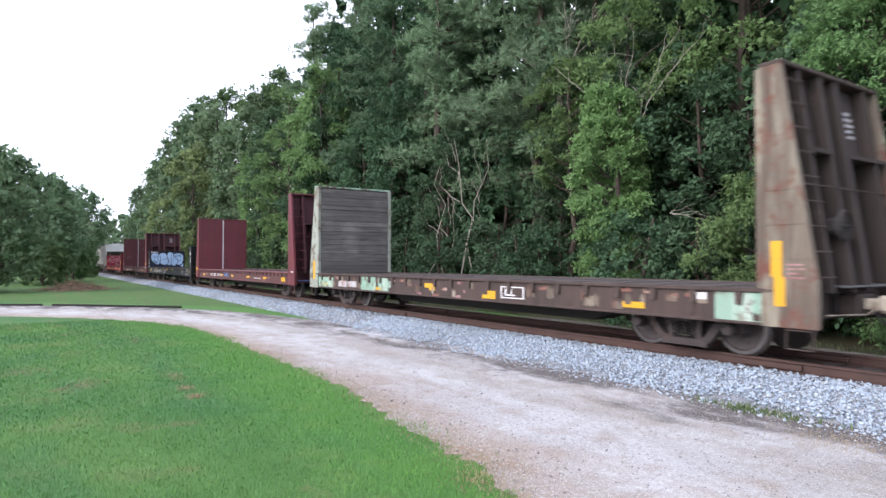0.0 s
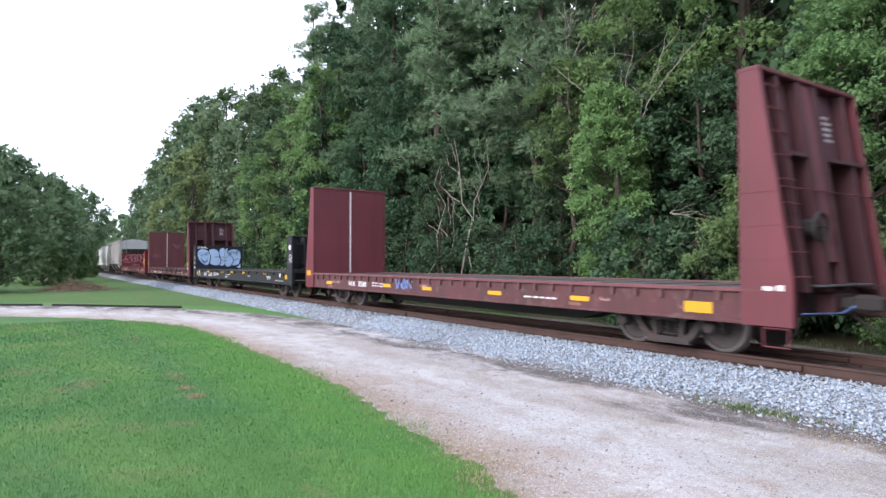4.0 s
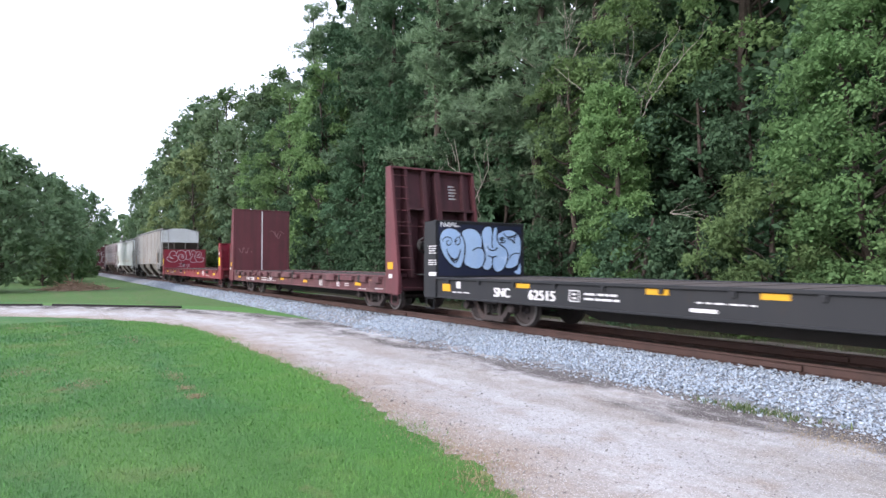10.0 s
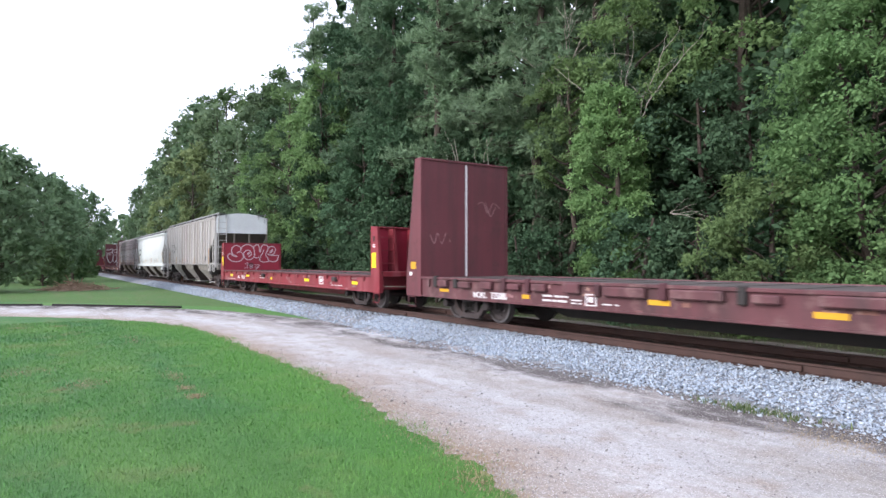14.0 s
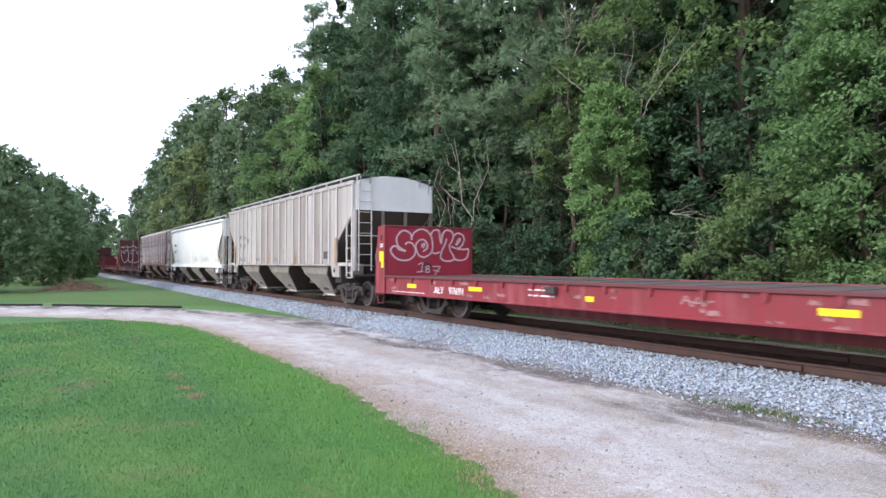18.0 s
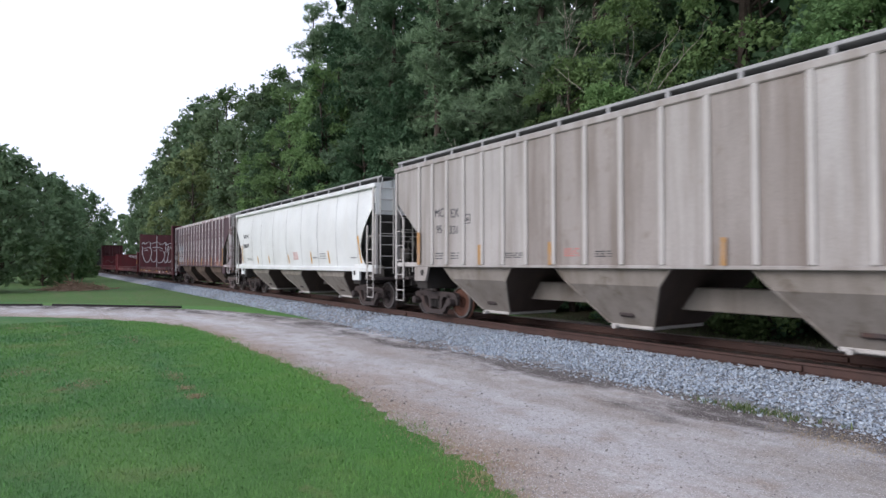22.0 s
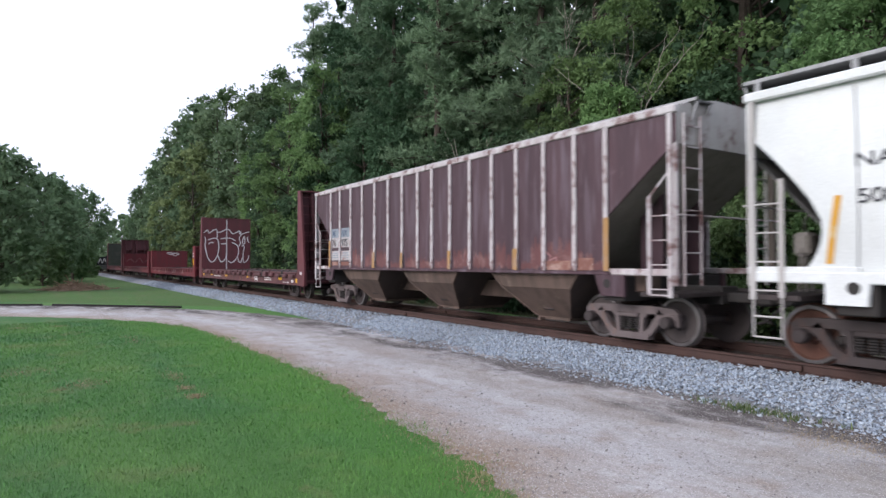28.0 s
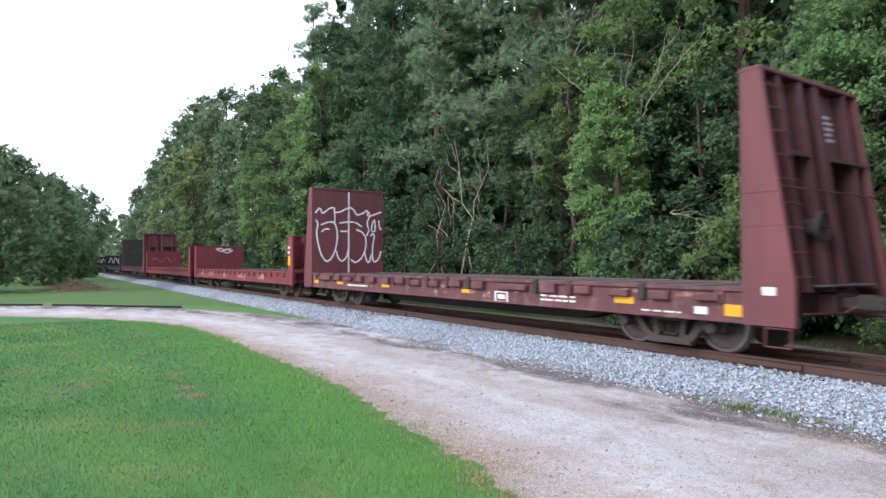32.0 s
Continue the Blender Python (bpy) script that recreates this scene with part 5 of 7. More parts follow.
def bulge(z):
    """How far the side of the smooth hopper stands out at height z."""
    return -(1.56 - 0.16 + 0.2 * math.sin(math.pi * (0.12 + 0.76 * (z - 1.36) / 2.64)))


def scrawl(car, y1, y0, z0, z1, lines=2, material=None, x=-HW - 0.003):
    """Writing too small to read: broken bars."""
    rnd = random.Random(int(1000 * (y1 + z1)))
    for k in range(lines):
        z = z1 - (k + 0.15) * (z1 - z0) / lines
        hgt = 0.42 * (z1 - z0) / lines
        y = y1
        while y > y0 + 0.04:
            w = min(rnd.uniform(0.08, 0.3), y - y0)
            patch("marking", material or M_letter, car, bulge(z) - 0.008 if x is None else x, y - w, y, z - hgt, z, "small worn white lettering", 0.004)
            y -= w + rnd.uniform(0.03, 0.08)


POST = -HW - 0.056
# car A
marks(carA, "reflector", M_yellow, [(0.92, 0.42, 0.83, 0.95), (0.7, 0.42, 0.76, 0.828), (-1.7, -2.2, 0.66, 0.748), (-1.9, -2.2, 0.75, 0.85), (8.2, 7.65, 0.68, 0.8), (3.95, 3.5, 0.66, 0.75), (-5.93, -6.41, 0.7, 0.81)], label="yellow reflector tape")
marks(carA, "reflector", M_yellow, [(-8.72, -8.88, 0.88, 1.3), (-8.68, -8.84, 1.3, 1.82), (8.98, 8.78, 0.9, 1.6)], POST, "yellow reflector tape")
marks(carA, "paint_patch", M_mint, [(4.86, 3.9, 0.63, 1.06), (3.7, 3.04, 0.64, 1.04), (-7.76, -8.52, 0.62, 1.06), (8.6, 7.2, 0.63, 0.98)], label="patch of faded green paint")
marks(carA, "paint_patch", M_letter, [(-7.4, -7.61, 0.92, 1.03)], label="white square")
marks(carA, "lettering", M_chalkwhite, [(6.72, 6.4, 0.68, 0.89), (6.36, 6.05, 0.68, 0.89), (5.98, 5.62, 0.69, 0.885), (5.58, 5.28, 0.69, 0.885)], label="worn white lettering")
for r in ((-2.4, -3.2, 0.945, 0.97), (-2.4, -3.2, 0.70, 0.725), (-2.4, -2.44, 0.70, 0.97), (-3.16, -3.2, 0.70, 0.97), (-2.55, -2.6, 0.76, 0.92), (-2.55, -2.9, 0.76, 0.79), (-2.75, -2.8, 0.8, 0.92)):
    marks(carA, "marking", M_letter, [r], label="white stencilled box")
scrawl(carA, -8.9, -9.15, 1.25, 1.5, 4, M_scuff, POST)
# car B
marks(carB, "reflector", M_yellow, [(7.41, 6.92, 0.74, 0.84), (2.96, 2.5, 0.765, 0.865), (0.67, 0.2, 0.755, 0.845), (-2.3, -2.8, 0.76, 0.85), (-5.0, -5.5, 0.76, 0.85), (-7.6, -8.1, 0.7, 0.88)], label="yellow reflector tape")
marks(carB, "reflector", M_yellow, [(9.24, 8.85, 1.03, 1.22)], POST, "yellow reflector tape")
lettering("NOK", 0.21, M_letter, carB, -HW - 0.002, 5.5, 0.735, 1.15, bold=0.006)
lettering("725302", 0.235, M_letter, carB, -HW - 0.002, 4.76, 0.73, 0.88, bold=0.012)
scrawl(carB, 3.75, 3.3, 0.73, 0.9, 2)
scrawl(carB, 3.2, 2.98, 0.73, 0.88, 2)
scrawl(carB, -3.6, -4.6, 0.72, 0.8, 1)
place_b = lambda u, w, o: (-HW - 0.002 - o, u, w)
stroke("graffiti", [spline([(2.2 - 0.13 * i, 0.9 + 0.13 * (-1) ** i) for i in range(8)]), spline([(2.15, 0.74), (1.9, 0.95), (1.7, 0.75), (1.5, 1.0), (1.25, 0.78)])], 0.05, M_blue, carB, place_b, "sprayed blue scribble")
marks(carB, "marking", M_letter, [(-8.95, -9.1, 1.1, 1.16), (-9.15, -9.25, 1.1, 1.18)], POST)
# car C
marks(carC, "reflector", M_yellow, [(-8.63, -9.04, 0.8, 0.99), (-5.57, -5.99, 0.96, 1.055), (-2.02, -2.45, 0.96, 1.055), (0.23, -0.2, 0.96, 1.055), (2.28, 1.82, 0.95, 1.055), (5.77, 5.34, 0.95, 1.05), (8.76, 8.4, 0.77, 0.96)], label="yellow reflector tape")
marks(carC, "marking", M_letter, [(-7.89, -8.05, 0.88, 1.04), (8.12, 7.95, 0.86, 1.03), (1.41, 0.93, 0.7, 0.76)], label="white painted mark")
lettering("SNC", 0.3, M_letter, carC, -HW - 0.002, 6.6, 0.72, 1.0, bold=0.012)
lettering("62515", 0.3, M_letter, carC, -HW - 0.002, 5.4, 0.71, 1.12, bold=0.014)
for r in ((4.15, 3.87, 0.94, 0.96), (4.15, 3.87, 0.73, 0.75), (4.15, 4.13, 0.73, 0.96), (3.89, 3.87, 0.73, 0.96), (4.06, 3.96, 0.86, 0.9), (4.06, 3.96, 0.78, 0.82)):
    marks(carC, "marking", M_letter, [r], label="white stencilled box")
scrawl(carC, 3.75, 2.88, 0.74, 0.93, 2)
scrawl(carC, -6.1, -6.6, 0.74, 0.9, 3)
scrawl(carC, -3.0, -3.5, 0.8, 0.88, 2)
scrawl(carC, 1.3, 0.3, 0.82, 0.88, 1)
scrawl(carC, -7.3, -8.4, 0.68, 0.74, 1)
scrawl(carC, 8.3, 7.5, 0.72, 0.78, 1)
scrawl(carC, 9.36, 9.0, 1.73, 1.98, 4, M_letter, POST)
scrawl(carC, 9.38, 8.98, 1.43, 1.6, 3, M_letter, POST)
marks(carC, "marking", M_letter, [(9.35, 9.0, 1.16, 1.26)], POST, "white painted plate")
disc = MB().cyl((POST - 0.006, -9.36, 2.16), (POST + 0.002, -9.36, 2.16), 0.115, 0.115, 20)
part("disc", disc, M_letter, carC, "white painted disc")
stroke("graffiti", [spline([(-9.25, 1.5), (-9.35, 1.85), (-9.45, 1.5), (-9.55, 1.88), (-9.65, 1.5)]), spline([(-9.22, 1.7), (-9.45, 1.62), (-9.67, 1.75)]), spline([(-9.3, 1.86), (-9.6, 1.8), (-9.35, 1.6), (-9.62, 1.56)])], 0.026, M_spraygrey, carC, lambda u, w, o: (POST - o, u, w), "grey sprayed scribble")
# car D: tie-down housings along the sill


def housings(car, seed):
    rnd = random.Random(seed)
    y = -8.35
    while y < 8.2:
        w = rnd.choice((0.4, 0.42, 0.46, 0.95))
        z0 = rnd.choice((0.88, 0.9))
        part("tie_down", MB().cbox(-HW - 0.13, -HW + 0.02, y, y + w, z0, rnd.choice((1.03, 1.06, 1.1)), 0.02), M_sillworn, car, "bolted tie-down housing")
        if rnd.random() < 0.7:
            part("bracket", MB().cbox(-HW - 0.1, -HW + 0.02, y + w + 0.1, y + w + 0.24, 0.86, rnd.choice((1.1, 1.16)), 0.02), rnd.choice((M_under, M_maroonshade)), car, "dark ratchet bracket")
        y += w + rnd.uniform(0.4, 0.62)


housings(carD, 3)
housings(carI, 4)
marks(carD, "reflector", M_yellow, [(7.79, 7.38, 0.75, 0.83), (4.49, 4.25, 0.72, 0.81), (1.14, 0.7, 0.77, 0.86), (-1.6, -2.05, 0.74, 0.83), (-6.44, -6.9, 0.755, 0.86)], label="yellow reflector tape")
marks(carD, "reflector", M_yellow, [(9.22, 8.95, 1.34, 1.54), (-8.82, -9.16, 1.32, 1.53)], POST, "yellow reflector tape")
marks(carD, "marking", M_letter, [(-8.9, -9.11, 1.05, 1.17), (9.3, 9.15, 1.15, 1.25)], POST, "white square")
lettering("NOKL", 0.2, M_letter, carD, -HW - 0.002, 6.32, 0.665, 0.98, bold=0.006)
lettering("725088", 0.215, M_letter, carD, -HW - 0.002, 5.62, 0.665, 0.92, bold=0.008)
scrawl(carD, 3.83, 3.09, 0.66, 0.85, 2)
scrawl(carD, 3.0, 2.7, 0.66, 0.78, 2)
scrawl(carD, 2.2, 1.8, 0.68, 0.74, 1)
scrawl(carD, -7.9, -8.5, 0.66, 0.72, 1)
for r in ((2.61, 2.33, 0.88, 0.9), (2.61, 2.33, 0.67, 0.69), (2.61, 2.58, 0.67, 0.9), (2.36, 2.33, 0.67, 0.9), (2.54, 2.42, 0.74, 0.84)):
    marks(carD, "marking", M_letter, [r], label="white stencilled box")
marks(carD, "paint_patch", M_chalkwhite, [(-3.3, -3.62, 0.66, 0.9)], label="worn white patch")
marks(carD, "marking", M_maroon2, [(-3.38, -3.46, 0.72, 0.82), (-3.5, -3.56, 0.7, 0.78)], label="dark mark in the white patch")
scrawl(carD, -4.9, -5.2, 0.66, 0.84, 3)
scrawl(carD, -5.6, -5.95, 0.7, 0.82, 2)
scrawl(carD, -6.75, -7.3, 0.62, 0.68, 1)
marks(carD, "paint_patch", M_mint, [(-5.9, -6.35, 0.975, 1.03)], label="flake of pale green paint")
face = lambda h_, din: (lambda u, w, o: (u, h_ - din + 0.006 - o, w))
stroke("graffiti", [spline([(-1.25, 2.3), (-1.1, 2.05), (-1.0, 2.35), (-0.85, 2.05), (-0.7, 2.35), (-0.55, 2.1)]), spline([(0.35, 3.2), (0.6, 3.3), (0.8, 3.0), (1.0, 3.3), (1.25, 3.15)]), spline([(0.7, 3.3), (0.9, 2.9), (1.1, 3.2)])], 0.025, M_scuff, carD, face(hD, 0.78), "faint pale chalk scribble")
# car E
marks(carE, "reflector", M_yellow2, [(7.83, 7.36, 0.8, 0.91), (4.85, 4.32, 0.82, 0.92), (-3.23, -3.73, 0.79, 0.89), (-7.62, -8.07, 0.79, 0.89), (1.0, 0.8, 0.76, 0.86)], label="bright yellow reflector tape")
marks(carE, "reflector", M_yellow2, [(9.44, 9.18, 1.55, 1.86), (9.32, 9.18, 1.36, 1.548), (-9.2, -9.47, 1.35, 1.83)], POST, "bright yellow reflector tape")
marks(carE, "slot", M_under, [(-9.29, -9.39, 2.18, 2.35), (9.36, 9.26, 2.2, 2.36)], POST, "dark slot in the post")
marks(carE, "marking", M_letter, [(-9.26, -9.44, 2.06, 2.09), (-9.26, -9.44, 1.99, 2.03), (9.4, 9.22, 1.99, 2.03), (9.4, 9.22, 2.06, 2.09)], POST)
lettering("ALY", 0.26, M_letter, carE, -HW - 0.002, 6.42, 0.7, 0.98, bold=0.007)
lettering("97691", 0.26, M_letter, carE, -HW - 0.002, 5.74, 0.7, 1.06, bold=0.007)
scrawl(carE, 2.65, 1.87, 0.88, 0.96, 1)
scrawl(carE, 2.65, 1.87, 0.76, 0.84, 1)
scrawl(carE, 8.7, 6.9, 0.64, 0.69, 1)
scrawl(carE, -5.9, -6.9, 0.68, 0.74, 1)
for r in ((-4.75, -5.15, 0.97, 1.0), (-4.75, -5.15, 0.72, 0.75), (-4.75, -4.79, 0.72, 1.0), (-5.11, -5.15, 0.72, 1.0), (-4.85, -5.05, 0.8, 0.92)):
    marks(carE, "marking", M_letter, [r], label="white stencilled box")
stroke("paint_mark", [spline([(-1.1, 0.82), (-1.2, 0.96), (-1.3, 0.8), (-1.42, 0.95), (-1.5, 0.82), (-1.62, 0.93)]), spline([(-1.15, 0.9), (-1.4, 0.86), (-1.7, 0.9)])], 0.03, M_scuff, carE, lambda u, w, o: (-HW - 0.002 - o, u, w), "faint pale scribble")
for y in (1.9, -6.3):
    part("bracket", MB().cbox(-HW - 0.12, -HW + 0.02, y - 0.14, y + 0.14, 0.86, 1.02, 0.02), M_steel, carE, "steel tie-down bracket")


def blob(pts, material, car, place, t, label):
    """A filled rounded shape."""
    line = spline(pts, 5, True)[:-1]
    return part("graffiti_letter", MB().add([place(*p, t) for p in line], [tuple(range(len(line)))]), material, car, label)


fe = face(hE, 0.58)
sone = [[(-0.66, 2.25), (-0.69, 2.41), (-0.86, 2.51), (-1.03, 2.46), (-1.15, 2.29), (-1.14, 2.1), (-1.06, 1.99), (-0.84, 1.87)],
         [(-0.88, 2.08), (-0.76, 2.15), (-0.63, 2.11), (-0.54, 1.98), (-0.52, 1.85), (-0.6, 1.7), (-0.76, 1.6), (-0.98, 1.59), (-1.17, 1.65), (-1.31, 1.78), (-1.35, 1.91), (-1.27, 2.02), (-1.16, 2.01), (-1.07, 1.92), (-0.84, 1.87)],
         [(-0.66, 2.22), (-0.63, 2.37), (-0.51, 2.5), (-0.32, 2.57), (-0.12, 2.52), (0.01, 2.38), (0.07, 2.2), (0.08, 2), (0.03, 1.84), (-0.1, 1.73), (-0.25, 1.69), (-0.4, 1.75), (-0.49, 1.91), (-0.51, 2.04), (-0.44, 2.18), (-0.32, 2.24), (-0.2, 2.22), (-0.11, 2.11), (-0.12, 1.97), (-0.26, 1.87)],
         [(-0.29, 2), (-0.29, 2.07), (-0.22, 2.12), (-0.2, 2.06), (-0.28, 1.99)],
         [(0, 2.36), (0.06, 2.49), (0.16, 2.56), (0.29, 2.55), (0.33, 2.42), (0.35, 2.25), (0.39, 2.13), (0.42, 2.34), (0.47, 2.49), (0.59, 2.57), (0.75, 2.53), (0.83, 2.4), (0.78, 2.21), (0.69, 2.06), (0.73, 1.9), (0.83, 1.74), (0.86, 1.63), (0.72, 1.57), (0.53, 1.57), (0.39, 1.64), (0.37, 1.78), (0.44, 1.95), (0.54, 2.14), (0.59, 2.3)],
         [(0.07, 1.83), (0.21, 1.81), (0.33, 1.86)],
         [(0.81, 2.32), (0.89, 2.43), (1.03, 2.48), (1.17, 2.43), (1.24, 2.31), (1.2, 2.16), (1.12, 2.04), (0.98, 1.98)],
         [(0.92, 2.08), (0.98, 2.21), (1.07, 2.31), (1.07, 2.22), (0.93, 2.08)],
         [(0.75, 2.05), (0.94, 1.98), (1.2, 1.95), (1.4, 1.96), (1.38, 1.79), (1.3, 1.64), (1.13, 1.59), (0.94, 1.61), (0.84, 1.68)]]
for k, pts in enumerate(sone):
    stroke("graffiti_letter", [spline(pts, 6)], 0.05, M_spray, carE, fe, "pale pink outlined bubble letter", 0.006 + 0.0012 * k)
tag187 = [[(-0.44, 1.44), (-0.28, 1.51), (-0.33, 1.22)],
         [(-0.49, 1.22), (-0.26, 1.24)],
         [(-0.06, 1.41), (-0.16, 1.39), (-0.15, 1.33), (-0.05, 1.3), (-0.05, 1.22), (-0.15, 1.21), (-0.16, 1.27), (-0.06, 1.34), (-0.05, 1.4)],
         [(0.06, 1.39), (0.34, 1.39), (0.25, 1.27), (0.15, 1.13)],
         [(0.09, 1.28), (0.32, 1.23)]]
stroke("graffiti_number", [spline(pts, 4) for pts in tag187], 0.032, M_spray, carE, fe, "pale sprayed number 187", 0.018)
blob([(-0.25, 1.5), (0, 1.5), (0.02, 1.27), (-0.1, 1.23), (-0.23, 1.29)], M_redtop, carE, fe, 0.005, "dark sprayed smudge")

fc = face(hC, 0.58)
part("graffiti_ground", MB().box(-1.46, 1.46, hC - 0.58 + 0.002, hC - 0.58 + 0.012, 1.16, 2.56), M_navy, carC, "dark blue sprayed ground")
letters = [[(0.55, 2.3), (0.66, 2.39), (0.81, 2.45), (1.02, 2.47), (1.21, 2.42), (1.36, 2.31), (1.43, 2.14), (1.43, 1.84), (1.36, 1.62), (1.3, 1.45), (1.14, 1.36), (0.95, 1.34), (0.83, 1.39), (0.93, 1.6), (0.92, 1.81), (0.77, 1.97), (0.59, 2.07)],
         [(0.04, 1.98), (-0.03, 2.28), (0.06, 2.49), (0.21, 2.55), (0.33, 2.52), (0.38, 2.4), (0.42, 2.5), (0.5, 2.53), (0.55, 2.47), (0.53, 2.22), (0.62, 2.05), (0.8, 1.96), (0.92, 1.81), (0.92, 1.62), (0.83, 1.41), (0.7, 1.28), (0.55, 1.24), (0.42, 1.31), (0.36, 1.43), (0.32, 1.35), (0.19, 1.3), (0.08, 1.32), (0.02, 1.41), (0.1, 1.57), (0.1, 1.78)],
         [(-0.71, 2.33), (-0.61, 2.43), (-0.41, 2.47), (-0.22, 2.43), (-0.08, 2.32), (0, 2.16), (-0.01, 1.98), (0.03, 1.89), (0.09, 1.76), (0.08, 1.57), (-0, 1.41), (-0.15, 1.34), (-0.34, 1.35), (-0.51, 1.41), (-0.63, 1.51), (-0.59, 1.81), (-0.61, 2.08)],
         [(-1.24, 2.43), (-1.05, 2.46), (-0.87, 2.41), (-0.71, 2.28), (-0.61, 2.08), (-0.6, 1.85), (-0.63, 1.63), (-0.72, 1.41), (-0.85, 1.36), (-1.02, 1.43), (-1.21, 1.59), (-1.35, 1.78), (-1.42, 1.99), (-1.43, 2.21), (-1.36, 2.35)]]
for k, pts in enumerate(letters):
    blob(pts, M_paleblue, carC, fc, 0.013 + 0.002 * k, "pale blue bubble letter")
    stroke("graffiti_outline", [spline(pts, 6, True)], 0.036, M_navyline, carC, fc, "black letter outline", 0.0145 + 0.002 * k)
blob([(1.17, 1.24), (1.3, 1.32), (1.4, 1.49), (1.41, 1.18)], M_paleblue, carC, fc, 0.013, "pale blue painted drip")
inner = [[(-1.33, 2.07), (-1.31, 2.16), (-1.19, 2.21), (-1.06, 2.17), (-1.04, 2.06), (-1.12, 1.98), (-1.2, 2.02), (-1.19, 2.09), (-1.14, 2.11)],
         [(-0.95, 2.07), (-0.88, 2.19), (-0.79, 2.2), (-0.75, 2.11), (-0.82, 2), (-0.9, 2.02), (-0.91, 2.08), (-0.85, 2.13)],
         [(-0.8, 2.23), (-0.73, 2.26)],
         [(-1.22, 1.89), (-1.14, 1.74), (-1.02, 1.63), (-0.91, 1.61), (-0.8, 1.71), (-0.74, 1.9)],
         [(-1.18, 1.78), (-1.06, 1.59), (-0.92, 1.51), (-0.83, 1.61), (-0.77, 1.79)],
         [(-1.09, 1.65), (-0.96, 1.56), (-0.85, 1.62)],
         [(-0.34, 1.85), (-0.25, 1.9), (-0.14, 1.93), (0, 1.9), (0.06, 1.84)],
         [(0.37, 2.4), (0.35, 2.13), (0.36, 1.9)],
         [(0.17, 1.98), (0.26, 1.89), (0.38, 1.86), (0.5, 1.9), (0.54, 1.95)],
         [(0.2, 1.72), (0.34, 1.67), (0.52, 1.7)],
         [(0.36, 1.67), (0.36, 1.43)],
         [(0.82, 2.22), (0.64, 2.22), (0.65, 2.17), (0.81, 2.15), (0.79, 2.09), (0.62, 2.09)],
         [(0.72, 2.26), (0.71, 2.05)],
         [(0.86, 2.26), (1.05, 2.27), (1.27, 2.34), (1.17, 2.22), (1.17, 2.07), (1.07, 2.18), (0.9, 2.21)],
         [(0.93, 2.24), (1.15, 2.26), (1.15, 2.13)],
         [(0.76, 2.37), (0.86, 2.26)],
         [(0.97, 1.6), (1.04, 1.72), (1.2, 1.79), (1.36, 1.78)],
         [(1.3, 1.45), (1.17, 1.36), (0.85, 1.32)]]
stroke("graffiti_line", [spline(pts, 5) for pts in inner], 0.028, M_navyline, carC, fc, "thin black line", 0.024)
tag = [[(-1.38, 2.48), (-1.38, 2.61), (-1.27, 2.49), (-1.26, 2.63)],
         [(-1.21, 2.49), (-1.14, 2.62), (-1.08, 2.49), (-1.19, 2.53)],
         [(-1.03, 2.5), (-1.02, 2.62), (-0.93, 2.5), (-0.91, 2.62)],
         [(-0.95, 2.51), (-0.77, 2.51)]]
stroke("graffiti_line", [spline(pts, 3) for pts in tag], 0.03, M_whitespray, carC, fc, "white sprayed tag", 0.018)

fi = face(hI, 0.78)
# tall rounded letters with a wavy line above, in units of the panel
sedy = [[(250, 160), (275, 135), (290, 160), (325, 135), (352, 130), (357, 150), (385, 150), (405, 140), (440, 125), (465, 135), (485, 160), (520, 150), (545, 135), (552, 165), (600, 150), (630, 140)],
        [(252, 195), (263, 215), (257, 260), (265, 310), (285, 375), (315, 405), (345, 380), (365, 330), (372, 270), (360, 215), (330, 203), (280, 220)],
        [(285, 255), (305, 240), (328, 242)], [(354, 140), (358, 180), (355, 205)], [(365, 350), (380, 390), (400, 403), (425, 380), (437, 340)],
        [(385, 207), (430, 200), (470, 200)], [(390, 250), (430, 248)], [(450, 395), (475, 410), (510, 390), (535, 340), (538, 290), (520, 255), (480, 238)], [(475, 200), (515, 222)],
        [(555, 140), (560, 165), (545, 200), (555, 240), (540, 270)], [(530, 360), (545, 405), (560, 405), (570, 370)], [(570, 240), (578, 200), (590, 185), (592, 240), (572, 245)],
        [(565, 270), (580, 258), (588, 275), (580, 320), (578, 380), (590, 408), (615, 390), (630, 350)], [(615, 185), (620, 220), (632, 235)]]
loops = [spline([((x - 437) / 132, 4.42 - (z - 35) / 130) for x, z in ln]) for ln in sedy]
stroke("graffiti", loops, 0.055, M_whitespray, carI, fi, "white sprayed graffiti letters", 0.012)
marks(carI, "reflector", M_yellow, [(-8.38, -8.8, 0.68, 0.86), (-6.2, -6.63, 0.77, 0.89), (-1.3, -1.75, 0.76, 0.85), (3.0, 2.5, 0.76, 0.85), (6.4, 5.9, 0.76, 0.85), (8.5, 8.1, 0.74, 0.9)], label="yellow reflector tape")
marks(carI, "marking", M_letter, [(-7.86, -8.08, 0.68, 0.8)], label="cream square")
marks(carI, "marking", M_letter, [(-9.01, -9.2, 1.03, 1.15)], POST, "white square")
for r in ((-2.63, -3.12, 0.82, 0.85), (-2.63, -3.12, 0.6, 0.63), (-2.63, -2.68, 0.6, 0.85), (-3.07, -3.12, 0.6, 0.85), (-2.75, -3.0, 0.68, 0.78)):
    marks(carI, "marking", M_letter, [r], label="white stencilled box")
scrawl(carI, -4.2, -5.2, 0.68, 0.85, 2)
scrawl(carI, -6.8, -7.6, 0.64, 0.7, 1)
scrawl(carI, 5.5, 4.0, 0.68, 0.8, 1)
